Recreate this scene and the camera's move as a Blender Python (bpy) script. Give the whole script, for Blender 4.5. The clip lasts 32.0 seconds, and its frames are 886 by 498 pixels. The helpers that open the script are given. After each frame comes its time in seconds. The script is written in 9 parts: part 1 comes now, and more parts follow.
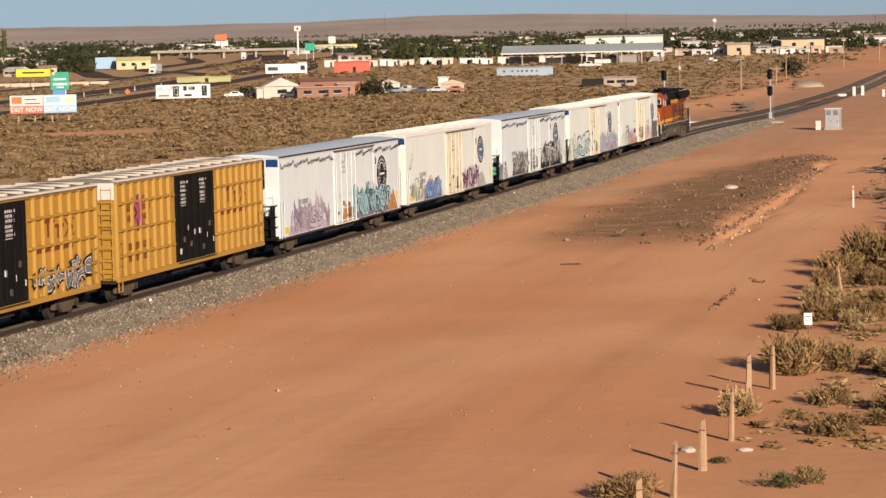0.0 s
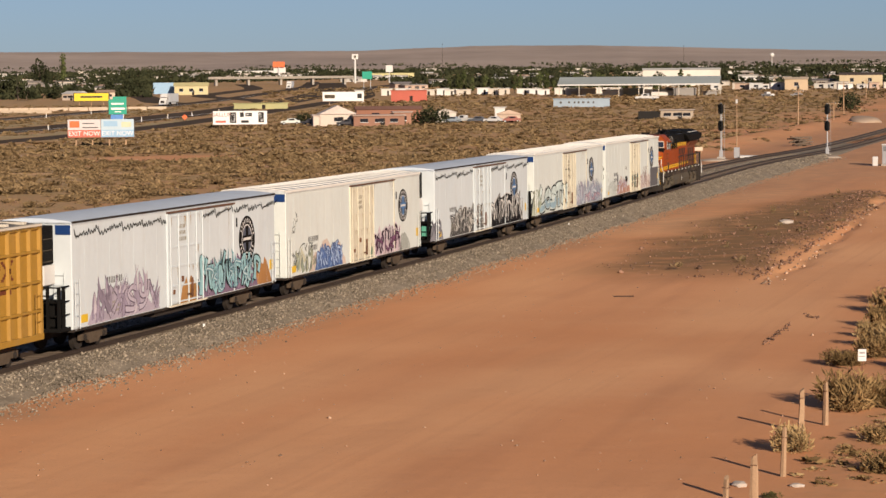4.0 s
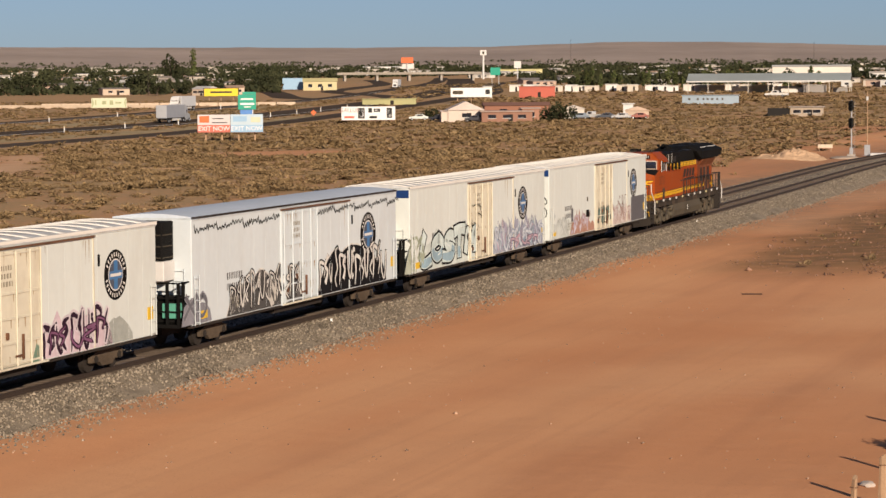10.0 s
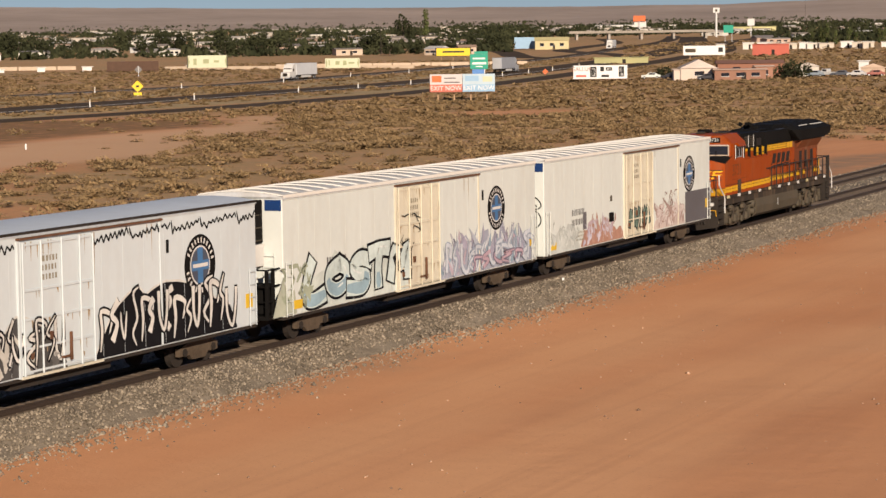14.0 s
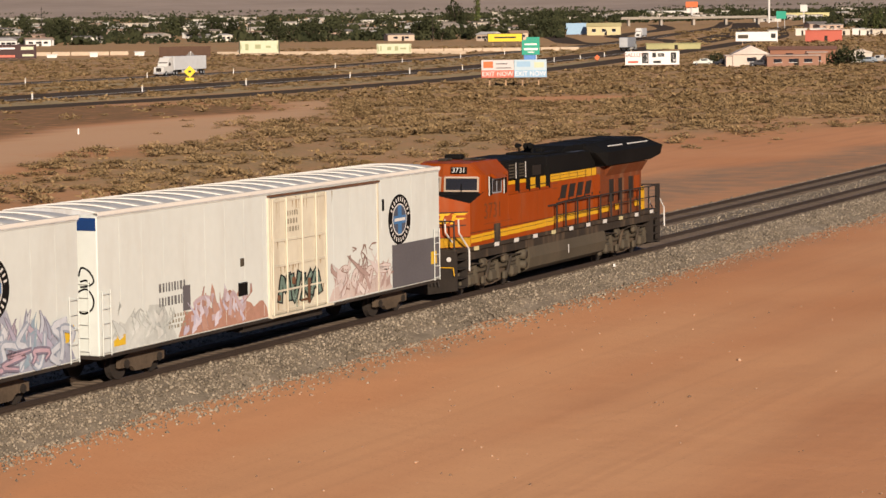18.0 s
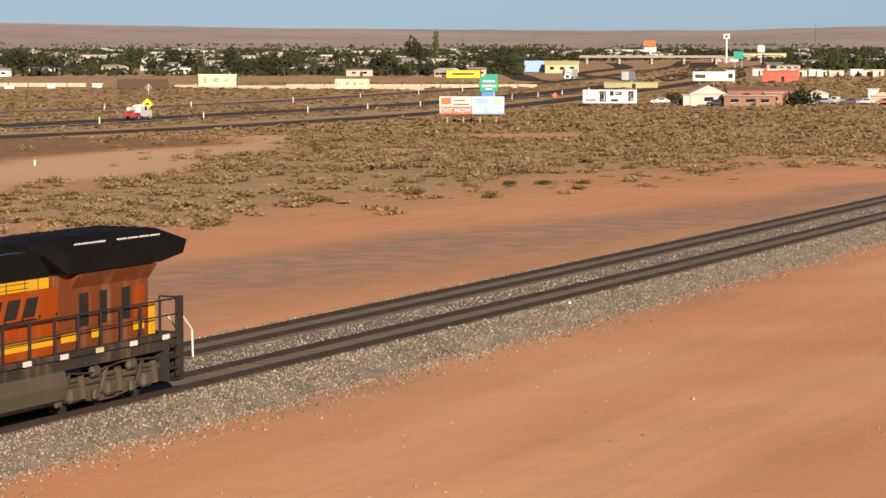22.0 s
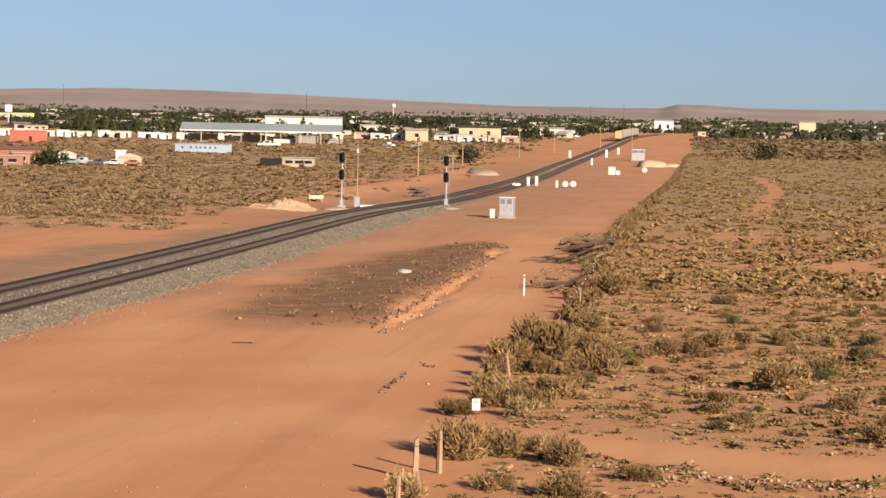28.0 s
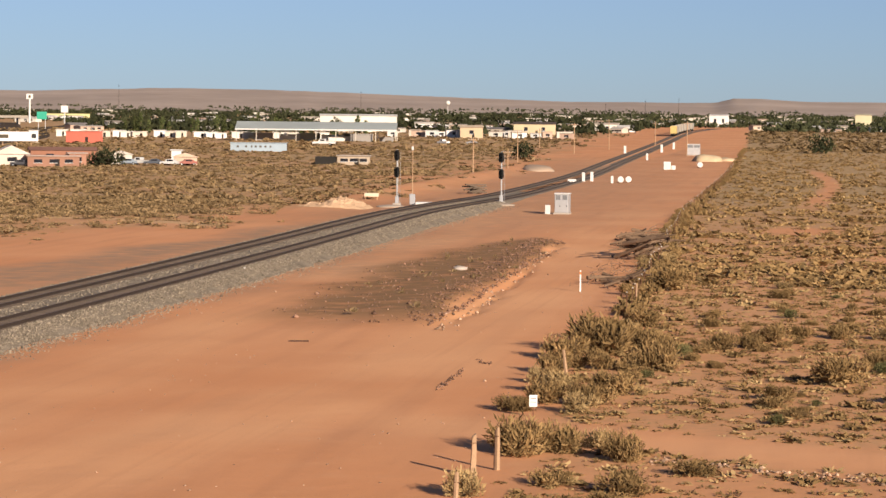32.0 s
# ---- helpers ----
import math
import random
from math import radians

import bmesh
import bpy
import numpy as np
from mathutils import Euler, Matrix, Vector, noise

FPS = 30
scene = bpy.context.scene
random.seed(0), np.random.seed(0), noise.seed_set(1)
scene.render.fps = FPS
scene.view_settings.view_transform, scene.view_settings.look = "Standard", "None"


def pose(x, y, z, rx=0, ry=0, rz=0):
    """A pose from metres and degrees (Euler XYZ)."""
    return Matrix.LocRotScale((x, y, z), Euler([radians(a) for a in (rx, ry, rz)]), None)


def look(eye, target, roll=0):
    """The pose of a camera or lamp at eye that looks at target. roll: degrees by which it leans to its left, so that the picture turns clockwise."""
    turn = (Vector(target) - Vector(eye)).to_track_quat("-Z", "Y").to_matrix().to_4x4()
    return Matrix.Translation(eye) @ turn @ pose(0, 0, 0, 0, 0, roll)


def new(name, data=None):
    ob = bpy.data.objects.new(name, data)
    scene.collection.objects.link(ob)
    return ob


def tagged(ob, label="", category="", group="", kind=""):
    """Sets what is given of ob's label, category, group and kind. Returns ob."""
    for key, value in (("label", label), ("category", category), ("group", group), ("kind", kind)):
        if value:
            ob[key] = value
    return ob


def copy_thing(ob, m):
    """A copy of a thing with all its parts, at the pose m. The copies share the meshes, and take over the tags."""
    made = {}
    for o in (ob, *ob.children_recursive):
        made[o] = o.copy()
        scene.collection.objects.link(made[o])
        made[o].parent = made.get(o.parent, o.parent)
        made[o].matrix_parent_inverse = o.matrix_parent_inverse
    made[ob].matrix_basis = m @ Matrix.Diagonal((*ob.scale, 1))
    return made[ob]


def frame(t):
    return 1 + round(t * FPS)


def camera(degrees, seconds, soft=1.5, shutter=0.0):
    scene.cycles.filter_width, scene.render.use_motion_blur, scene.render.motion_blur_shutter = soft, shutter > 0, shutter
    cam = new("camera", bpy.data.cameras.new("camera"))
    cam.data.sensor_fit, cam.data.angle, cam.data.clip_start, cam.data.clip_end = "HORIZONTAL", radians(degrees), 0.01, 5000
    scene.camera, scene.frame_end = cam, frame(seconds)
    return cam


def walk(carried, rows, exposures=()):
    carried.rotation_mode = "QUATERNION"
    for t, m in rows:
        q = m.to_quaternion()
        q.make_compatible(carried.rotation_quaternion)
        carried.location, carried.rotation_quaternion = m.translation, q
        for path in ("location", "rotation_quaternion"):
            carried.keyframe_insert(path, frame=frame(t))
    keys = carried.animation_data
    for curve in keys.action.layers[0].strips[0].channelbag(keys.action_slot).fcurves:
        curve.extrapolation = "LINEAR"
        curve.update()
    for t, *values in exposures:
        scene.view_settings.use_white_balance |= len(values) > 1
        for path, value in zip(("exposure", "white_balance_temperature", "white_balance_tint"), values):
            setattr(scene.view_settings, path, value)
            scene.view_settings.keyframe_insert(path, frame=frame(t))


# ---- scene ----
# ---- camera and its path: it stands on an overpass and pans ----
EYE = (0.0, 0.0, 10.89)
cam = camera(20.21, 32.0, soft=1.5)
PATH = [
    (0, 85.347, 1.356, 14.558), (0.5, 85.492, 1.500, 14.773), (1, 85.848, 1.505, 15.047), (1.5, 86.217, 1.472, 15.288),
    (2, 86.442, 1.363, 15.446), (2.5, 86.490, 1.242, 15.534), (3, 86.395, 1.008, 15.610), (3.5, 86.261, 0.746, 15.725),
    (5.5, 85.423, 0.179, 16.235), (6, 85.400, 0.254, 16.378), (6.5, 85.517, 0.319, 16.572), (7, 85.687, 0.407, 16.790),
    (7.5, 85.775, 0.430, 17.012), (8, 85.779, 0.417, 17.244), (8.5, 85.738, 0.401, 17.479), (9, 85.783, 0.352, 17.788),
    (9.5, 85.899, 0.315, 18.226), (10, 85.985, 0.387, 18.816), (10.5, 85.968, 0.500, 19.515), (11, 85.821, 0.812, 20.211),
    (11.5, 85.637, 1.031, 20.849), (12, 85.420, 1.148, 21.437), (12.5, 85.248, 1.085, 22.054), (13, 85.076, 0.949, 22.750),
    (13.5, 85.000, 0.826, 23.470), (14, 85.098, 0.791, 24.140), (14.5, 85.366, 0.714, 24.668), (16.5, 85.465, 0.314, 25.132),
    (17, 85.198, 0.323, 25.150), (17.5, 84.958, 0.529, 25.230), (18, 84.785, 0.711, 25.328), (18.5, 84.662, 0.875, 25.460),
    (19, 84.587, 0.845, 25.660), (19.5, 84.551, 0.831, 25.912), (20, 84.548, 0.764, 26.155), (20.5, 84.660, 0.703, 26.253),
    (21, 84.890, 0.601, 26.083), (21.5, 85.233, 0.300, 25.488), (22, 85.605, -0.034, 24.373), (22.5, 85.881, -0.484, 22.701),
    (23, 86.059, -0.930, 20.527), (23.5, 86.140, -1.395, 17.911), (24, 86.205, -1.823, 15.073), (24.5, 86.361, -2.084, 12.248),
    (25, 86.571, -2.193, 9.866), (25.5, 86.857, -1.998, 8.214), (26, 87.111, -1.708, 7.293), (26.5, 87.249, -1.384, 6.947),
    (28.5, 87.146, -1.008, 7.337), (29, 87.125, -1.071, 7.667), (29.5, 87.096, -1.066, 7.959), (30, 87.075, -0.963, 8.146),
    (30.5, 87.104, -0.826, 8.285), (31, 87.116, -0.686, 8.360), (31.5, 87.119, -0.627, 8.419), (32, 87.079, -0.554, 8.457),
]
walk(cam, [(t, pose(*EYE, a, b, c)) for t, a, b, c in PATH],
     [(t, e, 6500, 17) for t, e in ((0, 0.66), (3, 0.48), (9, 0.45), (14, 0.45), (19, 0.50), (21, 0.66), (22, 0.78), (23.5, 0.86), (26, 0.93), (29, 0.89), (32, 0.88))])

# ---- world, sun, exposure ----
SUN_AZ, SUN_EL = radians(141.5), radians(18.5)
world = bpy.data.worlds.new("sky")
scene.world = world
world.use_nodes = True
_sky = world.node_tree.nodes.new("ShaderNodeTexSky")
_sky.sky_type, _sky.sun_disc = "NISHITA", False
_sky.sun_elevation, _sky.sun_rotation = SUN_EL, SUN_AZ
_sky.dust_density, _sky.air_density, _sky.ozone_density = 0.25, 1.0, 8.4
_sky.altitude = 1500.0
_bg = world.node_tree.nodes["Background"]
_bg.inputs["Strength"].default_value = 0.0455
_pale = world.node_tree.nodes.new("ShaderNodeHueSaturation")
_pale.inputs["Saturation"].default_value = 0.76
world.node_tree.links.new(_sky.outputs[0], _pale.inputs["Color"])
world.node_tree.links.new(_pale.outputs[0], _bg.inputs["Color"])
sun = new("sun", bpy.data.lights.new("sun", "SUN"))
sun.data.energy, sun.data.angle, sun.data.color = 5.0, radians(0.55), (1.0, 0.86, 0.655)
_to = Vector((math.sin(SUN_AZ) * math.cos(SUN_EL), math.cos(SUN_AZ) * math.cos(SUN_EL), math.sin(SUN_EL)))
sun.matrix_basis = look(_to * 60.0, (0, 0, 0))
# ---- materials ----
MATS = {}
ALBEDO_SCALE = 0.8   # scales all base colours down so shade deepens under the raised exposure


def mat(name, col, rough=0.8, metal=0.0, var=0.25, scale=3.0, fine=40.0, bump=0.15, dark=None, grime=0.0, island=0.0, spec=0.3):
    """A surface with broad stains and fine grain; col is its base colour."""
    if name in MATS:
        return MATS[name]
    col = tuple(c * ALBEDO_SCALE for c in col)
    m = bpy.data.materials.new(name)
    m.use_nodes = True
    nt = m.node_tree
    n, ln = nt.nodes, nt.links
    bs = n["Principled BSDF"]
    bs.inputs["Roughness"].default_value, bs.inputs["Metallic"].default_value = rough, metal
    bs.inputs["Specular IOR Level"].default_value = spec
    tc = n.new("ShaderNodeTexCoord")
    big, small = n.new("ShaderNodeTexNoise"), n.new("ShaderNodeTexNoise")
    big.inputs["Scale"].default_value, small.inputs["Scale"].default_value = scale * 0.3, fine * 0.3
    big.inputs["Detail"].default_value = 6.0
    small.inputs["Detail"].default_value = 4.0
    for q in (big, small):
        ln.new(tc.outputs["Object"], q.inputs["Vector"])
    mix = n.new("ShaderNodeMix")
    mix.data_type = "RGBA"
    d = dark or tuple(c * (1 - var) for c in col)
    e = tuple(min(1.0, c * (1 + var * 0.5)) for c in col)
    mix.inputs[6].default_value, mix.inputs[7].default_value = (*d, 1), (*e, 1)
    add = n.new("ShaderNodeMath")
    add.operation = "MULTIPLY_ADD"
    ln.new(small.outputs["Fac"], add.inputs[0])
    add.inputs[1].default_value = 0.5
    ln.new(big.outputs["Fac"], add.inputs[2])
    sub = n.new("ShaderNodeMapRange")
    sub.inputs["From Min"].default_value, sub.inputs["From Max"].default_value = 0.45, 1.05
    ln.new(add.outputs[0], sub.inputs["Value"])
    ln.new(sub.outputs[0], mix.inputs[0])
    last = mix.outputs[2]
    if island:
        geo, hs, mr = n.new("ShaderNodeNewGeometry"), n.new("ShaderNodeHueSaturation"), n.new("ShaderNodeMapRange")
        mr.inputs["To Min"].default_value, mr.inputs["To Max"].default_value = 1 - island, 1 + island
        ln.new(geo.outputs["Random Per Island"], mr.inputs["Value"])
        ln.new(mr.outputs[0], hs.inputs["Value"])
        ln.new(last, hs.inputs["Color"])
        last = hs.outputs[0]
    if grime:
        st, mp, m2 = n.new("ShaderNodeTexNoise"), n.new("ShaderNodeMapping"), n.new("ShaderNodeMix")
        mp.inputs["Scale"].default_value = (1.1, 1.1, 0.22)
        st.inputs["Scale"].default_value, st.inputs["Detail"].default_value = 1.6, 8.0
        ln.new(tc.outputs["Object"], mp.inputs["Vector"])
        ln.new(mp.outputs[0], st.inputs["Vector"])
        r = n.new("ShaderNodeMapRange")
        r.inputs["From Min"].default_value, r.inputs["From Max"].default_value, r.inputs["To Max"].default_value = 0.5, 0.78, grime
        ln.new(st.outputs["Fac"], r.inputs["Value"])
        m2.data_type = "RGBA"
        m2.inputs[7].default_value = (0.22, 0.15, 0.09, 1)
        ln.new(last, m2.inputs[6])
        ln.new(r.outputs[0], m2.inputs[0])
        last = m2.outputs[2]
    ln.new(last, bs.inputs["Base Color"])
    if bump:
        b = n.new("ShaderNodeBump")
        b.inputs["Strength"].default_value, b.inputs["Distance"].default_value = bump, 0.02
        ln.new(small.outputs["Fac"], b.inputs["Height"])
        ln.new(b.outputs[0], bs.inputs["Normal"])
    MATS[name] = m
    return m


def leafy(name, a, b, island=0.35, clump=0.6):
    """Foliage whose clumps differ from one another."""
    if name in MATS:
        return MATS[name]
    a, b = tuple(c * ALBEDO_SCALE for c in a), tuple(c * ALBEDO_SCALE for c in b)
    m = bpy.data.materials.new(name)
    m.use_nodes = True
    n, ln = m.node_tree.nodes, m.node_tree.links
    bs = n["Principled BSDF"]
    bs.inputs["Roughness"].default_value = 0.85
    bs.inputs["Specular IOR Level"].default_value = 0.05
    geo, oi = n.new("ShaderNodeNewGeometry"), n.new("ShaderNodeObjectInfo")
    mix, hs, mr = n.new("ShaderNodeMix"), n.new("ShaderNodeHueSaturation"), n.new("ShaderNodeMapRange")
    mix.data_type = "RGBA"
    mix.inputs[6].default_value, mix.inputs[7].default_value = (*a, 1), (*b, 1)
    # clumps share a tone, single leaves differ a little
    tc, nz, cl, sm = n.new("ShaderNodeTexCoord"), n.new("ShaderNodeTexNoise"), n.new("ShaderNodeMapRange"), n.new("ShaderNodeMath")
    nz.inputs["Scale"].default_value, nz.inputs["Detail"].default_value = clump, 3.0
    ln.new(tc.outputs["Object"], nz.inputs["Vector"])
    cl.inputs["From Min"].default_value, cl.inputs["From Max"].default_value, cl.inputs["To Max"].default_value = 0.36, 0.64, 0.75
    ln.new(nz.outputs["Fac"], cl.inputs["Value"])
    sm.operation = "MULTIPLY_ADD"
    sm.inputs[1].default_value = 0.25
    ln.new(geo.outputs["Random Per Island"], sm.inputs[0])
    ln.new(cl.outputs[0], sm.inputs[2])
    ln.new(sm.outputs[0], mix.inputs[0])
    mr.inputs["To Min"].default_value, mr.inputs["To Max"].default_value = 1 - island, 1 + island
    ln.new(oi.outputs["Random"], mr.inputs["Value"])
    ln.new(mr.outputs[0], hs.inputs["Value"])
    ln.new(mix.outputs[2], hs.inputs["Color"])
    ln.new(hs.outputs[0], bs.inputs["Base Color"])
    MATS[name] = m
    return m


WHITE = mat("reefer_white", (0.645, 0.69, 0.66), 0.55, var=0.08, scale=0.8, fine=12, bump=0.04, grime=0.13)
WHITE2 = mat("reefer_grey_white", (0.60, 0.665, 0.69), 0.5, var=0.08, scale=0.8, fine=12, bump=0.04, grime=0.12)
CREAM = mat("door_cream", (0.68, 0.64, 0.51), 0.6, var=0.15, scale=1.5, fine=14, bump=0.08, grime=0.5)
GALV = mat("galvanised_roof", (0.60, 0.62, 0.63), 0.6, 0.0, var=0.2, scale=0.7, grime=0.4)
BLUEROOF = mat("blue_grey_roof", (0.60, 0.68, 0.76), 0.6, var=0.12, scale=0.7, grime=0.1)
ROOFW = mat("roof_white", (0.78, 0.76, 0.70), 0.6, var=0.12, scale=0.7)
BLACK = mat("black_paint", (0.009, 0.0085, 0.008), 0.75, var=0.4, scale=2, spec=0.08)
# running gear, darkened to take in the shade beneath the train
UNDER = mat("running_gear", (0.030, 0.023, 0.018), 0.85, 0.0, var=0.5, scale=3)
# lighter steel: sunlight on the truck side frames put into the colour
TRUCKM = mat("lit_truck_steel", (0.105, 0.078, 0.055), 0.9, 0.0, var=0.45, scale=4, spec=0.1)
STEEL = mat("steel", (0.35, 0.33, 0.31), 0.4, 0.8, var=0.3)
RUST = mat("rust", (0.16, 0.075, 0.04), 0.85, var=0.5, scale=4)
YEL = mat("boxcar_yellow", (0.38, 0.208, 0.030), 0.6, var=0.2, scale=0.8, fine=14, grime=0.25)
ORANGE = mat("locomotive_orange", (0.295, 0.050, 0.002), 0.5, var=0.15, scale=0.8, fine=14, grime=0.22, spec=0.15)
LYEL = mat("locomotive_yellow", (0.66, 0.36, 0.014), 0.5, var=0.12, scale=1.0, grime=0.12, spec=0.2)
LGREY = mat("tank_grey", (0.078, 0.064, 0.043), 0.75, var=0.25, scale=1.5, grime=0.15)
GLASS = mat("dark_glass", (0.02, 0.022, 0.03), 0.08, 0.0, var=0.2, bump=0.0, spec=0.9)
BLUE = mat("blue_paint", (0.03, 0.11, 0.42), 0.5, var=0.2)
PLAINW = mat("white_paint", (0.66, 0.65, 0.62), 0.5, var=0.1)
YTAG = mat("yellow_tag", (0.72, 0.47, 0.03), 0.5, var=0.15)
# ---- small builders ----
def part(name, bm, material, parent=None, label="", smooth=False):
    me = bpy.data.meshes.new(name)
    bm.to_mesh(me)
    bm.free()
    mats = material if isinstance(material, (list, tuple)) else [material]
    for m in mats:
        me.materials.append(m)
    if smooth:
        for p in me.polygons:
            p.use_smooth = True
    ob = new(name, me)
    ob.parent = parent
    if label:
        tagged(ob, label)
    return ob


def raw(name, verts, faces, material, parent=None, label="", idx=None):
    me = bpy.data.meshes.new(name)
    me.from_pydata([tuple(v) for v in verts], [], [tuple(f) for f in faces])
    mats = material if isinstance(material, (list, tuple)) else [material]
    for m in mats:
        me.materials.append(m)
    if idx is not None:
        me.polygons.foreach_set("material_index", idx)
    me.update()
    ob = new(name, me)
    ob.parent = parent
    if label:
        tagged(ob, label)
    return ob


def thing(name, m, label, category, group="", kind=""):
    ob = new(name)
    ob.empty_display_size = 0.3
    ob.matrix_basis = m
    return tagged(ob, label, category, group, kind)


def box(bm, x0, x1, y0, y1, z0, z1, bevel=0.0, mi=0):
    """A box between two corners, added to bm."""
    v = [bm.verts.new((x, y, z)) for x in (x0, x1) for y in (y0, y1) for z in (z0, z1)]
    fs = [bm.faces.new([v[i] for i in q]) for q in ((0, 1, 3, 2), (4, 6, 7, 5), (0, 4, 5, 1), (2, 3, 7, 6), (0, 2, 6, 4), (1, 5, 7, 3))]
    for f in fs:
        f.material_index = mi
    if bevel:
        es = {e for f in fs for e in f.edges}
        bmesh.ops.bevel(bm, geom=list(es), offset=bevel, segments=1, affect="EDGES")
    return v


def boxes(*bs, bevel=0.0):
    bm = bmesh.new()
    for b in bs:
        box(bm, *b, bevel=bevel)
    return bm


def cyl(bm, p, q, r, seg=8, r2=None, cap=True):
    """A round bar from p to q."""
    p, q = Vector(p), Vector(q)
    d = (q - p).normalized()
    a = d.orthogonal().normalized()
    b = d.cross(a)
    r2 = r if r2 is None else r2
    ring = []
    for o, rr in ((p, r), (q, r2)):
        ring.append([bm.verts.new(o + (a * math.cos(k * math.tau / seg) + b * math.sin(k * math.tau / seg)) * rr) for k in range(seg)])
    for k in range(seg):
        j = (k + 1) % seg
        bm.faces.new((ring[0][k], ring[0][j], ring[1][j], ring[1][k]))
    if cap:
        bm.faces.new(ring[0][::-1])
        bm.faces.new(ring[1])


def bars(pts, r, seg=6):
    bm = bmesh.new()
    for p, q in zip(pts[:-1], pts[1:]):
        cyl(bm, p, q, r, seg)
    return bm


def prism(bm, poly, axis, a, b):
    """A polygon in the two axes other than axis, pulled from a to b."""
    def v(u, w, t):
        return {"x": (t, u, w), "y": (u, t, w), "z": (u, w, t)}[axis]
    A = [bm.verts.new(v(u, w, a)) for u, w in poly]
    B = [bm.verts.new(v(u, w, b)) for u, w in poly]
    n = len(poly)
    for i in range(n):
        j = (i + 1) % n
        bm.faces.new((A[i], A[j], B[j], B[i]))
    bm.faces.new(A[::-1])
    bm.faces.new(B)
    bmesh.ops.recalc_face_normals(bm, faces=bm.faces[:])


# the two tracks: sideways place of the line midway between them, by the way along
BEND = [(-400, -44.5), (0, -42.3), (80, -42.2), (130, -42.35), (200, -43.05), (266, -44.4), (312, -44.8), (352, -45.0), (390, -45.3), (438, -45.8), (507, -47.3), (631, -51.6), (782, -55.1), (916, -58.4), (1035, -61.3), (1308, -68.6), (1457, -70.8), (1620, -67.5), (1800, -57.0)]


def mid(s):
    p, i = BEND, 0
    while i < len(p) - 2 and s > p[i + 1][0]:
        i += 1

    def slope(j):
        a, b = p[max(j - 1, 0)], p[min(j + 1, len(p) - 1)]
        return (b[1] - a[1]) / (b[0] - a[0])
    (x0, y0), (x1, y1) = p[i], p[i + 1]
    h = x1 - x0
    u = (s - x0) / h
    return y0 * (1 + 2 * u) * (1 - u) ** 2 + h * slope(i) * u * (1 - u) ** 2 + y1 * u * u * (3 - 2 * u) + h * slope(i + 1) * u * u * (u - 1)


def step01(x, a, b):
    u = min(1.0, max(0.0, (x - a) / (b - a)))
    return u * u * (3 - 2 * u)


def land(x, y):
    """Height of the open land: flat about the line, rising gently far off."""
    d = math.hypot(x, y)
    return 0.0075 * max(0.0, d - 600.0) if d > 640 else 0.0075 * max(0.0, d - 560.0) ** 2 / 160.0


def rail_z(s):
    return 0.7 + 0.3 * step01(s, 100, 270) - 0.8 * step01(s, 262, 385) + land(mid(s), s)


def on_track(s, side=1):
    """A place on the near (1) or far (-1) track, facing along it."""
    x = mid(s) + 2.2 * side
    a = math.atan2(mid(s + 8) - mid(s - 8), 16.0)
    return pose(x, s, rail_z(s), 0, 0, -math.degrees(a))
# ---- ground: one sheet to the horizon ----
def fbm(x, y, s, o=4):
    return noise.fractal(Vector((x / s, y / s, 3.1)), 0.8, 2.1, o)


def grade(lo, hi, a, b, fine, grow):
    """Grid lines: fine between a and b, wider and wider outside."""
    out, x, d = [], b, fine
    mids = list(np.arange(a, b, fine))
    while x < hi:
        out.append(x)
        x += d
        d *= grow
    out.append(hi)
    left, x, d = [], a - fine, fine * grow
    while x > lo:
        left.append(x)
        x -= d
        d *= grow
    left.append(lo)
    return left[::-1] + mids + out


FENCE = [(-9.6, 40), (-9.6, 77), (-10.1, 104), (-10.4, 150), (-12.1, 205), (-14.8, 295), (-16.9, 473), (-24, 900), (-40, 1600)]
SCRUB = [(-95, 60), (-84, 100), (-78, 133), (-75, 160), (-73, 200), (-71, 225), (-66, 255), (-62, 295), (-59, 317), (-60, 373), (-65, 500), (-80, 860), (-110, 1500)]


def line_x(pts, y):
    return float(np.interp(y, [p[1] for p in pts], [p[0] for p in pts]))


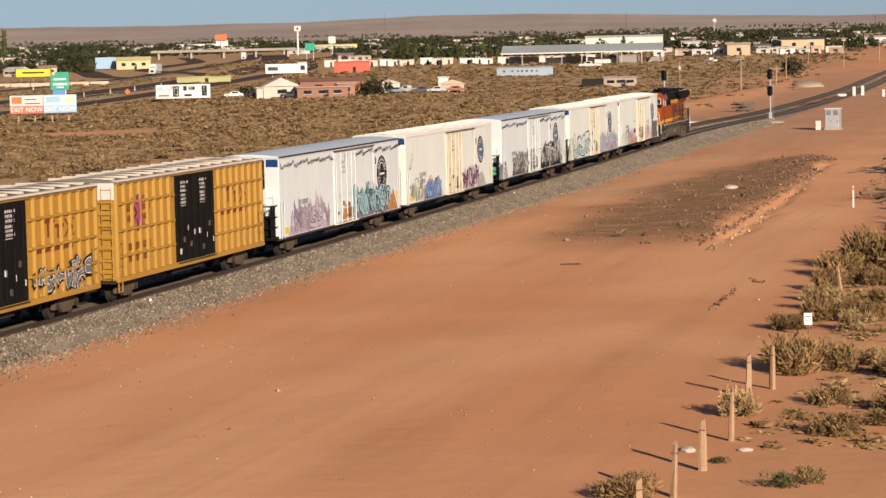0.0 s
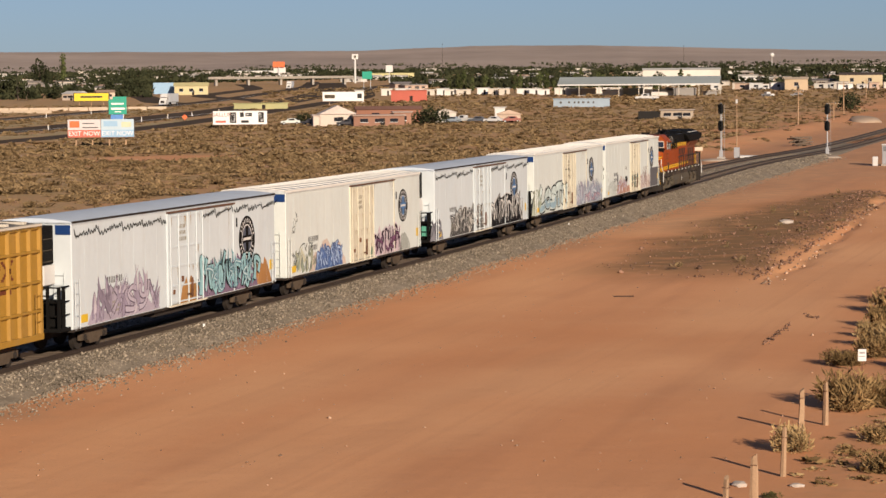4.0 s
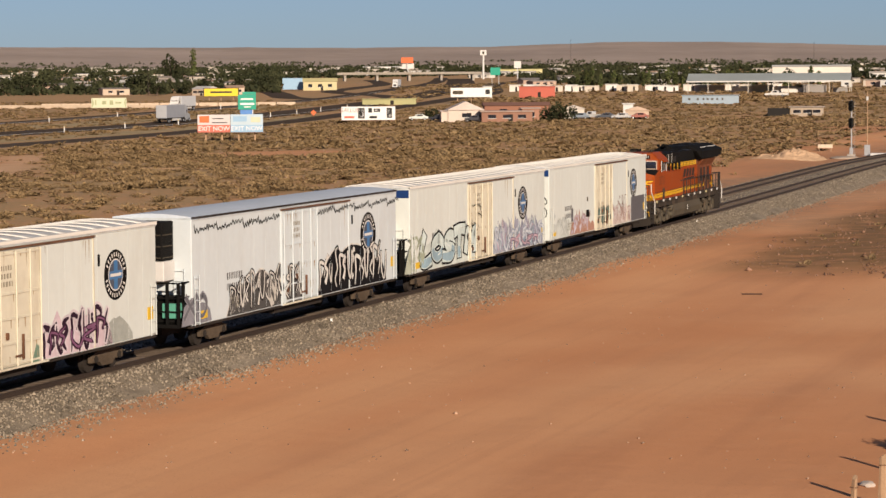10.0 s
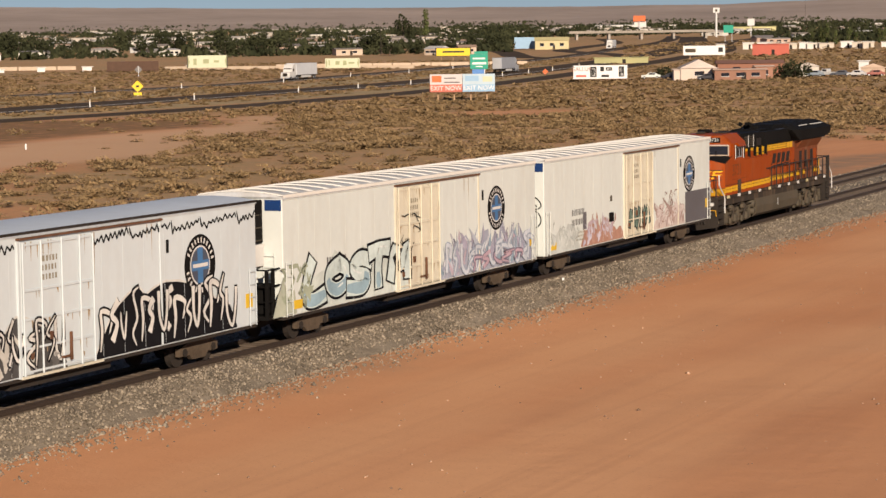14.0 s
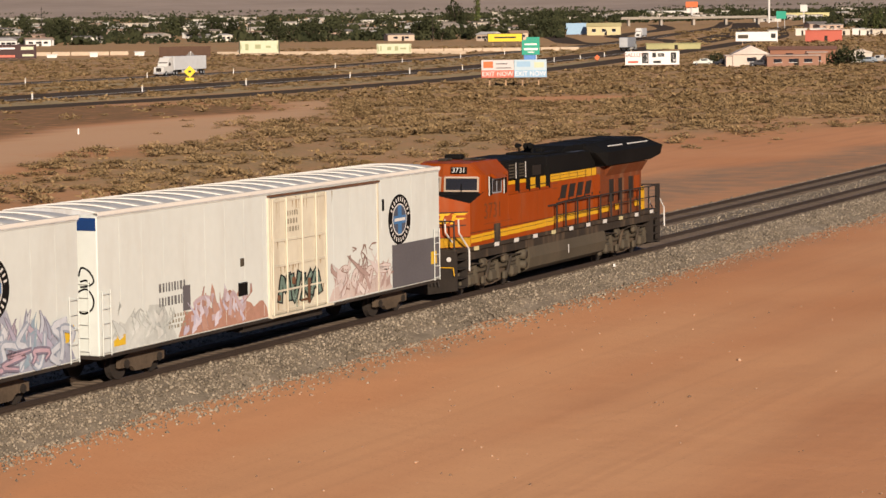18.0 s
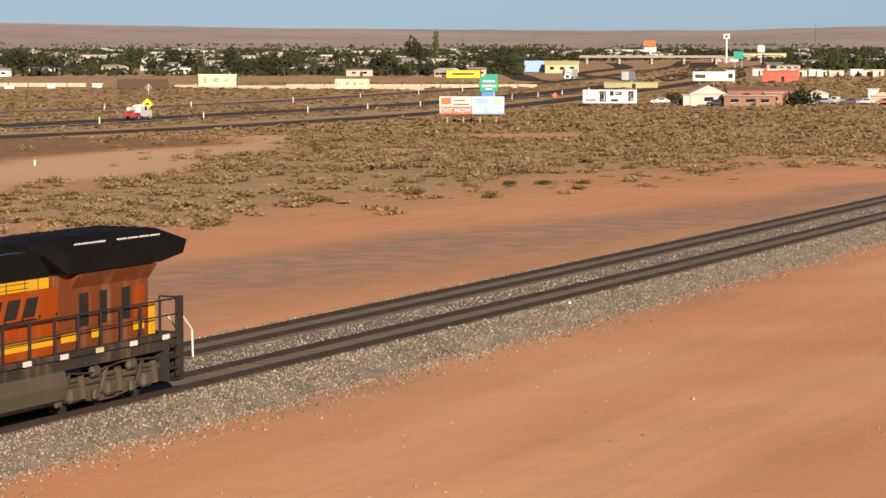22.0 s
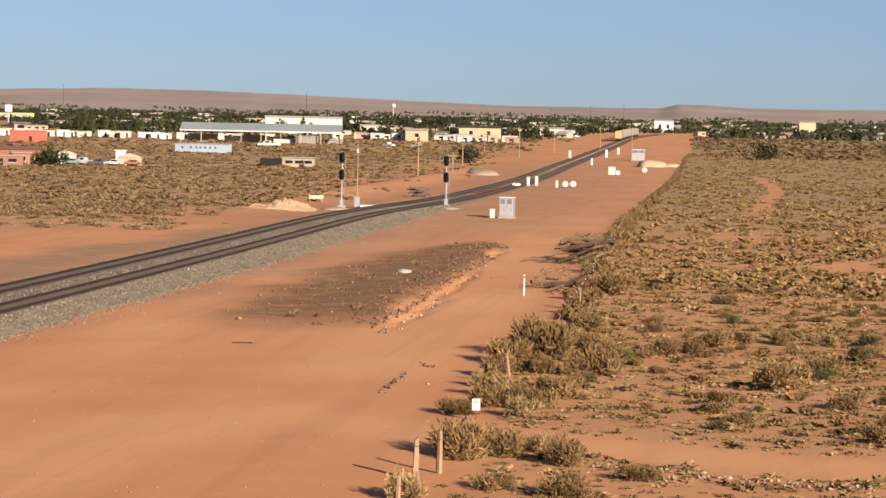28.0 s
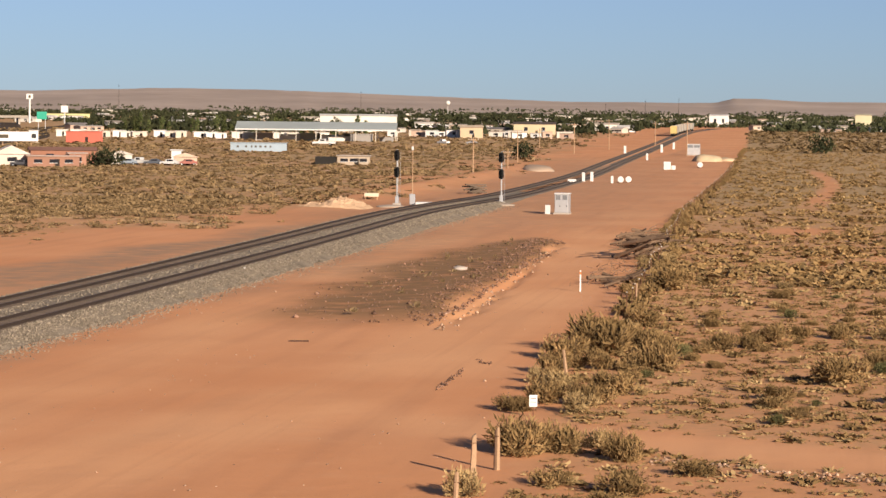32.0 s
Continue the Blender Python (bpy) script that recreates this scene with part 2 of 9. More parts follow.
def scrubland(x, y, soil=False):
    """How much brush stands at a place: 0 none, 1 dense; soil: how far its soil reaches."""
    if y < 30:
        return 0.0
    w = fbm(x, y, 22) * 7
    if x > -40:
        v = step01(x - line_x(FENCE, y) + w * 0.15, -0.3, 1.2)
        v *= 0.45 + 0.55 * step01(y, 74, 84)
        # the side road that leaves through the fence, and bare pans
        r = abs(y - 86.0 + 0.48 * (min(x, 2.0) + 8.0) + w * 0.1)
        v *= 1 - (1 - step01(r, 2.6, 4.0)) * (x < 14)
        v *= 1 - 0.95 * (1 - step01(math.hypot((x - 13) / 9, (y - 205) / 13), 0.7, 1.1))
        v *= 1 - 0.9 * (1 - step01(math.hypot((x + 1) / 5, (y - 258) / 12), 0.5, 1.1))
        v *= 1 - 0.9 * (1 - step01(abs(x - 1.5 - 2 * math.sin(y / 60)), 1.0, 2.6)) * step01(y, 300, 360) * (1 - step01(y, 560, 640))
        return v
    near = 0.85 if soil else 0.45 + 0.55 * step01(math.hypot(x, y), 190, 320)
    e = line_x(SCRUB, y) + w * 1.6 + 9 * fbm(x, y, 60)
    v = (1 - step01(x, e - 26, e + 6)) * (0.72 + 0.28 * step01(fbm(x, y, 26), -0.25, 0.15)) * near
    # bare lot beside the frontage road, and the pan near the first billboard
    if y < 330:
        q = x + 0.32 * (y - 200) + w
        v *= 1 - 0.96 * step01(-x + w, 98 + 0.33 * (y - 150), 116 + 0.33 * (y - 150)) * (1 - step01(y, 275, 325))
    v *= 1 - 0.9 * (1 - step01(math.hypot((x + 133) / 14, (y - 322) / 16) + w * 0.02, 0.6, 1.1))
    return v


def grey_strip(x, y):
    w = fbm(x, y, 16) * 3
    a = line_x([(-76, 60), (-68, 112), (-66, 141), (-59, 177), (-56, 215), (-55, 280)], y)
    b = line_x([(-56, 60), (-53, 98), (-50, 130), (-46, 158), (-46, 215), (-48, 280)], y)
    if x > -45:
        reach = 8.5 + 9.0 * step01(y, 130, 200) + 26.0 * step01(y, 190, 330)
        return 0.6 * (1 - step01(x - mid(y) + w, 5.0, reach)) * (1 - 0.4 * step01(y, 420, 700))
    return step01(x + w, a - 2.0, a + 3.5) * (1 - 0.65 * step01(x + w, b - 6.5, b + 1.5)) * (1 - step01(x + w, b + 2, b + 5)) * (1 - step01(y, 240, 300)) + 0.6 * step01(y, 250, 300) * step01(x, line_x(SCRUB, y) - 4, line_x(SCRUB, y) + 8) * (1 - step01(y, 600, 800))


def pale_track(x, y):
    """Wheel-packed lighter dirt of the roads beside the line."""
    w = fbm(x, y, 30) * 2.5
    c = line_x([(-24, 40), (-22, 75), (-19, 100), (-17, 130), (-17.5, 170), (-20, 245), (-20.5, 335), (-25, 646), (-32, 900)], y)
    v = 1 - step01(abs(x - c + w), 2.0, 4.8)
    c2 = line_x([(-30, 40), (-30, 110), (-32, 160), (-35, 240), (-38, 330)], y)
    v = max(v, 0.8 * (1 - step01(abs(x - c2 + w), 1.2, 3.4)))
    v *= 1 - 0.75 * step01(y, 230, 360)
    r = abs(y - 86.0 + 0.48 * (min(x, 2.0) + 8.0) + w * 0.3)
    v = max(v, 0.8 * (1 - step01(r, 1.6, 3.6)) * step01(x, -20, -12))
    return v


def dark_heap(x, y):
    """The low heap of dark spoil between the two dirt roads."""
    a = line_x([(-29, 128), (-31, 150), (-32.5, 187), (-29, 225), (-26, 236)], y)
    b = line_x([(-20.0, 128), (-20.3, 150), (-21.2, 187), (-22.0, 215), (-24, 236)], y)
    w = fbm(x, y, 9) * 1.6
    return step01(x + w, a - 2, a + 3) * (1 - step01(x + w, b - 1.2, b + 0.5)) * step01(y + w, 126, 140) * (1 - step01(y, 226, 240))


SANDY = [(-165, 313), (-168, 308), (-161, 291), (-153, 272), (-151, 261), (-153, 248), (-151, 227), (-141, 198), (-128, 160), (-110, 150), (-123, 183), (-122, 193), (-121, 209), (-134, 235), (-137, 250), (-145, 269), (-157, 296)]
LOT = [(-240, 240), (-202, 283), (-191, 290), (-178, 293), (-163, 292), (-154, 273), (-154, 266), (-156, 254), (-155, 232), (-143, 200), (-132, 160), (-170, 150)]


def inside(poly, x, y, soft):
    """1 well inside a closed line of points, 0 well outside, with a soft edge."""
    odd, near = False, 1e9
    for (x0, y0), (x1, y1) in zip(poly, poly[1:] + poly[:1]):
        if (y0 > y) != (y1 > y) and x < x0 + (y - y0) / (y1 - y0) * (x1 - x0):
            odd = not odd
        dx, dy = x1 - x0, y1 - y0
        u = min(1.0, max(0.0, ((x - x0) * dx + (y - y0) * dy) / (dx * dx + dy * dy)))
        near = min(near, math.hypot(x - x0 - u * dx, y - y0 - u * dy))
    return step01(near if odd else -near, -soft, soft)


def far_soils(x, y):
    """The pale sandy track and the darker bare lot beside the frontage road."""
    if not (-250 < x < -100 and 140 < y < 325):
        return 0.0, 0.0
    w = fbm(x, y, 14) * 2.5
    return inside(SANDY, x + w, y + w, 2.5), inside(LOT, x + w, y - w, 2.5)


def ground_z(x, y):
    z = land(x, y)
    if abs(x) < 300 and 20 < y < 600:
        z += 0.06 * fbm(x, y, 9) * (1 - step01(y, 240, 320)) * step01(x, -95, -70)
        h = dark_heap(x, y)
        if h > 0:
            z += h * (0.10 + 0.06 * fbm(x, y, 4) + 0.22 * step01(x, -28, -21))
        # the gully cut along the heap's foot
        gx = line_x([(-19.2, 128), (-19.6, 150), (-21, 187), (-22, 215), (-24, 238)], y) + 0.8 * fbm(0, y, 6)
        z -= 0.22 * max(0.0, 1 - abs(x - gx) / 0.5) * step01(y, 130, 140) * (1 - step01(y, 215, 235))
        # spoil bank and ditch on the far side of the line
        if x < -50:
            z += 0.3 * math.exp(-((x + 60.5) / 4.2) ** 4 - ((y - 305) / 6.0) ** 2)
            z += 0.9 * math.exp(-((x - mid(y) + 19) / 4.0) ** 2) * step01(y, 320, 400)
    return z


def build_ground():
    xs = sorted(set(grade(-4900, 4900, -84, 14, 1.2, 1.038)) | set(np.arange(-25.0, -17.0, 0.37)))
    ys = grade(-900, 4900, 50, 260, 1.5, 1.03)
    verts, zone, sand = [], [], []
    for y in ys:
        for x in xs:
            verts.append((x, y, ground_z(x, y)))
            sand.append(far_soils(x, y)[0])
            near = y > 20 and abs(x) < 900 and y < 2500
            zone.append((scrubland(x, y, True) * (0.28 + 0.62 * step01(y, 170, 420) if x > -40 else 1.0), grey_strip(x, y) if -95 < x < -8 and 20 < y < 900 else 0.0,
                         pale_track(x, y) if -50 < x < 25 and y > 20 else far_soils(x, y)[0],
                         dark_heap(x, y) if -40 < x < -10 and 120 < y < 245 else far_soils(x, y)[1]) if near else (0.75 if y > 0 else 0.0, 0, 0, 0))
    nx = len(xs)
    faces = [(j * nx + i, j * nx + i + 1, (j + 1) * nx + i + 1, (j + 1) * nx + i) for j in range(len(ys) - 1) for i in range(nx - 1)]
    ob = raw("ground", verts, faces, DIRT)
    at = ob.data.color_attributes.new("zone", "FLOAT_COLOR", "POINT")
    at.data.foreach_set("color", np.array(zone, dtype=np.float32).ravel())
    ob.data.attributes.new("sand", "FLOAT", "POINT").data.foreach_set("value", sand)
    ob.data.polygons.foreach_set("use_smooth", [True] * len(faces))
    return tagged(ob, "red sandy desert dirt with packed wheel tracks and brush", "ground", kind="structure")


def dirt_material():
    m = bpy.data.materials.new("red_dirt")
    m.use_nodes = True
    n, ln = m.node_tree.nodes, m.node_tree.links
    bs = n["Principled BSDF"]
    bs.inputs["Roughness"].default_value = 0.95
    bs.inputs["Specular IOR Level"].default_value = 0.1
    tc, att, sep = n.new("ShaderNodeTexCoord"), n.new("ShaderNodeAttribute"), n.new("ShaderNodeSeparateColor")
    att.attribute_name = "zone"
    ln.new(att.outputs["Color"], sep.inputs[0])

    def tex(scale, detail=6.0, squash=None):
        q = n.new("ShaderNodeTexNoise")
        q.inputs["Scale"].default_value, q.inputs["Detail"].default_value = scale, detail
        if squash:
            mp = n.new("ShaderNodeMapping")
            mp.inputs["Scale"].default_value = squash
            mp.inputs["Rotation"].default_value = (0, 0, radians(-4))
            ln.new(tc.outputs["Object"], mp.inputs["Vector"])
            ln.new(mp.outputs[0], q.inputs["Vector"])
        else:
            ln.new(tc.outputs["Object"], q.inputs["Vector"])
        return q.outputs["Fac"]

    def ramp(v, lo, hi, to=1.0):
        r = n.new("ShaderNodeMapRange")
        r.inputs["From Min"].default_value, r.inputs["From Max"].default_value, r.inputs["To Max"].default_value = lo, hi, to
        ln.new(v, r.inputs["Value"])
        return r.outputs[0]

    def times(a, b):
        q = n.new("ShaderNodeMath")
        q.operation = "MULTIPLY"
        ln.new(a, q.inputs[0])
        ln.new(b, q.inputs[1])
        return q.outputs[0]

    def blend(fac, a, b):
        q = n.new("ShaderNodeMix")
        q.data_type = "RGBA"
        for s, k in ((a, 6), (b, 7)):
            if isinstance(s, tuple):
                q.inputs[k].default_value = (*(c * ALBEDO_SCALE for c in s), 1)
            else:
                ln.new(s, q.inputs[k])
        ln.new(fac, q.inputs[0])
        return q.outputs[2]
    broad, middle, grain = tex(0.045), tex(0.5), tex(9.0, 8.0)
    streak = tex(0.35, 7.0, (1.6, 0.12, 1.0))
    base = blend(ramp(broad, 0.35, 0.68), (0.69, 0.315, 0.145), (0.76, 0.380, 0.190))
    base = blend(ramp(streak, 0.48, 0.72, 0.38), base, (0.50, 0.235, 0.120))
    base = blend(ramp(middle, 0.55, 0.8, 0.25), base, (0.78, 0.44, 0.24))
    base = blend(times(sep.outputs[2], ramp(broad, 0.25, 0.62, 0.6)), base, (0.86, 0.47, 0.24))
    rut = tex(0.5, 3.0, (4.0, 0.05, 1.0))
    base = blend(times(sep.outputs[2], ramp(rut, 0.54, 0.66, 0.16)), base, (0.52, 0.255, 0.13))
    base = blend(times(sep.outputs[0], ramp(middle, 0.12, 0.46, 0.92)), base, (0.41, 0.305, 0.160))
    base = blend(times(sep.outputs[0], ramp(tex(1.9, 5.0), 0.47, 0.62, 0.75)), base, (0.29, 0.245, 0.120))
    base = blend(times(sep.outputs[1], ramp(middle, 0.15, 0.6, 0.9)), base, (0.355, 0.240, 0.155))
    dry = n.new("ShaderNodeAttribute")
    dry.attribute_name = "sand"
    base = blend(times(dry.outputs["Fac"], ramp(middle, 0.05, 0.45, 0.85)), base, (0.72, 0.455, 0.27))
    base = blend(times(att.outputs["Alpha"], ramp(middle, 0.15, 0.5, 0.95)), base, (0.265, 0.158, 0.075))
    base = blend(ramp(grain, 0.60, 0.78, 0.35), base, (0.30, 0.15, 0.085))
    ln.new(base, bs.inputs["Base Color"])
    b = n.new("ShaderNodeBump")
    b.inputs["Strength"].default_value, b.inputs["Distance"].default_value = 0.25, 0.03
    ln.new(grain, b.inputs["Height"])
    b2 = n.new("ShaderNodeBump")
    b2.inputs["Strength"].default_value, b2.inputs["Distance"].default_value = 0.12, 0.25
    ln.new(tex(0.9, 7.0), b2.inputs["Height"])
    ln.new(b.outputs[0], b2.inputs["Normal"])
    ln.new(b2.outputs[0], bs.inputs["Normal"])
    return m


DIRT = dirt_material()
ground = build_ground()


# ---- far hills ----
def build_hills():
    prof = [(-180, 0.5), (-60, 0.8), (-35, 0.80), (-28.6, 0.68), (-26.8, 0.67), (-21.6, 0.63), (-17.7, 0.63), (-15.2, 0.715), (-12.7, 0.71), (-10, 0.63), (-7.5, 0.55),
            (-5.5, 0.495), (-2.2, 0.50), (-1.8, 0.60), (-1.2, 0.60), (0.2, 0.53), (2.4, 0.55), (20, 0.6), (180, 0.5)]
    ang = np.concatenate([np.arange(-180, -45, 3.0), np.arange(-45, 20, 0.12), np.arange(20, 181, 3.0)])
    verts, faces, rows = [], [], 9
    for a in ang:
        e = float(np.interp(a, [p[0] for p in prof], [p[1] for p in prof])) + 0.012 * noise.fractal(Vector((a * 0.8, 0, 0)), 0.9, 2, 4)
        top = 10.89 + 4750 * math.tan(radians(e))
        for k in range(rows):
            f = k / (rows - 1)
            d = 3300 + 1450 * f
            z0 = 0.0075 * (d - 600)
            z = z0 - 0.8 + (top - 0.0075 * 4150 + 0.8) * f ** 1.4 + (1 - abs(2 * f - 1)) * 2.6 * noise.fractal(Vector((a * 0.9, f * 5, 1)), 0.9, 2, 3)
            verts.append((d * math.sin(radians(a)), d * math.cos(radians(a)), z))
    for i in range(len(ang) - 1):
        for k in range(rows - 1):
            q = i * rows + k
            faces.append((q, q + 1, q + rows + 1, q + rows))
    # brown made paler and greyer: distance haze is mixed into the colour
    hm = mat("far_hills", (0.46, 0.375, 0.315), 0.95, var=0.25, scale=0.012, fine=0.09, bump=0.0, spec=0.05)
    ob = raw("backdrop_hills", verts, faces, hm)
    ob.data.polygons.foreach_set("use_smooth", [True] * len(faces))
    tagged(ob, "low dry brown mesas along the horizon", "hills", kind="structure")


build_hills()


# ---- ribbons: roads and the like ----
def ribbon(name, pts, width, material, lift=0.06, label="", category="road", kind="structure", step=6.0, edge=0.0, parent=None):
    """A strip of ground material along a line of (x, y) points."""
    P = [Vector((p[0], p[1], 0)) for p in pts]
    fine = []
    for i in range(len(P) - 1):
        p0, p1, p2, p3 = P[max(i - 1, 0)], P[i], P[i + 1], P[min(i + 2, len(P) - 1)]
        k = max(2, int((p2 - p1).length / step))
        for j in range(k):
            u = j / k
            fine.append(0.5 * ((2 * p1) + (p2 - p0) * u + (2 * p0 - 5 * p1 + 4 * p2 - p3) * u * u + (3 * p1 - p0 - 3 * p2 + p3) * u ** 3))
    fine.append(P[-1])
    verts, faces = [], []
    for i, p in enumerate(fine):
        d = (fine[min(i + 1, len(fine) - 1)] - fine[max(i - 1, 0)]).normalized()
        nn = Vector((d.y, -d.x, 0))
        for s in (-1, 1):
            w = width / 2 * (1 + edge * noise.noise(Vector((p.x * 0.3, p.y * 0.3, s))))
            q = p + nn * s * w
            verts.append((q.x, q.y, ground_z(q.x, q.y) + lift))
        for s in (-1, 1):
            q = p + nn * s * (width / 2 + 0.9)
            verts.append((q.x, q.y, ground_z(q.x, q.y) - 0.05))
    for i in range(len(fine) - 1):
        a, b = 4 * i, 4 * i + 4
        faces += [(a, b, b + 1, a + 1), (a + 2, b + 2, b, a), (a + 1, b + 1, b + 3, a + 3)]
    ob = raw(name, verts, faces, material, parent)
    return tagged(ob, label, category, kind=kind)


# ---- the railway ----
BALLAST = mat("ballast", (0.27, 0.225, 0.17), 0.95, var=0.5, scale=2.0, fine=30, bump=1.0, spec=0.1)
BALLASTD = mat("ballast_oily", (0.25, 0.195, 0.145), 0.9, var=0.4, scale=2.5, fine=50, bump=0.5, spec=0.1)
TIE = mat("timber_tie", (0.16, 0.122, 0.092), 0.95, var=0.4, scale=4, spec=0.1)
RAILM = mat("rail_steel", (0.05, 0.034, 0.025), 0.6, 0.0, var=0.25)


def build_bed():
    """Ballast bed of both tracks with its shoulders."""
    prof = [(-6.4, -1.05), (-4.9, -0.42), (-3.75, -0.16), (-3.7, -0.165), (-0.95, -0.165), (-0.9, -0.2), (0.9, -0.2), (0.95, -0.165), (3.7, -0.165), (3.75, -0.16), (4.4, -0.36), (5.35, -0.80), (5.9, -1.15)]
    kind = [0, 0, 0, 1, 0, 0, 0, 1, 0, 0, 0, 0]
    ss = list(np.arange(-300, 20, 20.0)) + list(np.arange(20, 320, 1.5)) + list(np.arange(320, 1700, 12.0))
    verts, faces, idx = [], [], []
    for s in ss:
        for u, dz in prof:
            w = 0.5 * noise.fractal(Vector((0.0, s * 0.2, 0)), 0.9, 2, 3) if abs(u) > 5.2 else 0.0
            z = rail_z(s) + dz
            verts.append((mid(s) + u + w, s, max(z, ground_z(mid(s) + u, s) - 0.25) if abs(u) > 6 else z))
    k = len(prof)
    for i in range(len(ss) - 1):
        for j in range(k - 1):
            faces.append((i * k + j, i * k + j + 1, (i + 1) * k + j + 1, (i + 1) * k + j))
            idx.append(kind[j])
    ob = raw("ballast_bed", verts, faces, [BALLAST, BALLASTD], idx=idx)
    tagged(ob, "grey crushed stone ballast bed under two tracks", "track bed", kind="structure")


def build_rails():
    """Four rails, one object each."""
    prof = [(-0.07, -0.17), (-0.07, -0.155), (-0.012, -0.13), (-0.012, -0.05), (-0.037, -0.035), (-0.037, 0.0), (0.037, 0.0), (0.037, -0.035), (0.012, -0.05), (0.012, -0.13), (0.07, -0.155), (0.07, -0.17)]
    ss = list(np.arange(-300, 20, 20.0)) + list(np.arange(20, 320, 5.0)) + list(np.arange(320, 1700, 15.0))
    for u in (-2.95, -1.45, 1.45, 2.95):
        verts, faces, k = [], [], len(prof)
        for s in ss:
            for a, b in prof:
                verts.append((mid(s) + u + a, s, rail_z(s) + b))
        for i in range(len(ss) - 1):
            for j in range(k):
                q = (j + 1) % k
                faces.append((i * k + j, i * k + q, (i + 1) * k + q, (i + 1) * k + j))
        tagged(raw("rail", verts, faces, RAILM), "worn brown steel rail spiked to dark timber ties", "rail", "rails of the two tracks", "structure")


def build_ties():
    """Ties: the nearest of each track are parts of the track, those farther off are joined."""
    bm = boxes((-1.3, 1.3, -0.115, 0.115, -0.30, -0.158), bevel=0.015)
    tie = bpy.data.meshes.new("tie")
    bm.to_mesh(tie)
    bm.free()
    tie.materials.append(TIE)
    V = [v.co.copy() for v in tie.vertices]
    Fc = [tuple(p.vertices) for p in tie.polygons]
    for side, a, b in ((1, 58.0, 118.0), (-1, 66.0, 118.0)):
        track = thing("track", Matrix.Identity(4), "dark timber ties of one track in grey ballast", "railway track", "the two tracks", "structure")
        s = a
        while s < b:
            o = new("tie", tie)
            o.parent = track
            o.matrix_basis = on_track(s, side) @ pose(random.uniform(-0.05, 0.05), 0, random.uniform(-0.004, 0.01), 0, 0, random.uniform(-0.8, 0.8))
            s += 0.5
        verts, faces, s = [], [], 20.0
        while s < 330:
            if not a <= s < b:
                m = on_track(s, side) @ pose(random.uniform(-0.05, 0.05), 0, random.uniform(-0.004, 0.01))
                o = len(verts)
                verts += [m @ v for v in V]
                faces += [tuple(i + o for i in f) for f in Fc]
            s += 0.5
        tagged(raw("far_ties", verts, faces, TIE, track), kind="stuff")


build_bed()
build_rails()
build_ties()
# ---- the train: every car is a thing; +x is the sunlit side, -y the end it travels towards ----
TRAIN, TRAFFIC = [], []
HW = 1.58
SHIFT = {}


def bogie(parent, y, wheelbase=1.78, axles=2):
    """A freight truck: side frames, bolster, wheels."""
    bm = bmesh.new()
    for sx in (-1.02, 1.02):
        L = wheelbase * (axles - 1)
        prism(bm, [(y - L / 2 - 0.3, 0.36), (y - L / 2 - 0.3, 0.62), (y - 0.45, 0.80), (y + 0.45, 0.80), (y + L / 2 + 0.3, 0.62), (y + L / 2 + 0.3, 0.36),
                   (y + L / 2 - 0.3, 0.36), (y + 0.4, 0.20), (y - 0.4, 0.20), (y - L / 2 + 0.3, 0.36)], "x", sx - 0.08, sx + 0.08)
    box(bm, -0.95, 0.95, y - 0.2, y + 0.2, 0.45, 0.72)
    part("truck_frame", bm, TRUCKM, parent)
    for i in range(axles):
        yy = y + (i - (axles - 1) / 2) * wheelbase
        for sx in (-1, 1):
            bm = bmesh.new()
            cyl(bm, (sx * 0.70, yy, 0.46), (sx * 0.83, yy, 0.46), 0.46, 20)
            cyl(bm, (sx * 0.65, yy, 0.46), (sx * 0.70, yy, 0.46), 0.49, 20)
            cyl(bm, (sx * 0.83, yy, 0.46), (sx * 1.14, yy, 0.46), 0.13, 10)
            part("wheel", bm, UNDER, parent)


def coupler(parent, y, d):
    bm = boxes((-0.12, 0.12, min(y, y + d * 0.8), max(y, y + d * 0.8), 0.72, 0.98), bevel=0.03)
    box(bm, -0.2, 0.2, min(y + d * 0.55, y + d * 0.85), max(y + d * 0.55, y + d * 0.85), 0.66, 1.04, bevel=0.05)
    part("coupler", bm, UNDER, parent)


def ladder(parent, x, y, z0, z1, material, along="y", w=0.42, proud=0.06):
    bm = bmesh.new()
    n = int((z1 - z0) / 0.38)
    for i in range(n + 1):
        z = z0 + (z1 - z0) * i / max(n, 1)
        if along == "y":
            cyl(bm, (x + proud, y, z), (x + proud, y + w, z), 0.018, 5)
        else:
            cyl(bm, (x, y - proud, z), (x + w, y - proud, z), 0.018, 5)
    for k in (0, w):
        p = (x + proud, y + k) if along == "y" else (x + k, y - proud)
        cyl(bm, (*p, z0 - 0.1), (*p, z1 + 0.1), 0.018, 5)
    part("ladder", bm, material, parent)


def flat_shape(bm, pts, x, mi=0, thick=0.004):
    """A thin painted shape on a side wall: pts are (y, z)."""
    v = [bm.verts.new((x + thick, p[0], p[1])) for p in pts]
    f = bm.faces.new(v)
    f.material_index = mi
    if f.normal.x == 0:
        f.normal_update()
    if f.normal.x < 0:
        f.normal_flip()


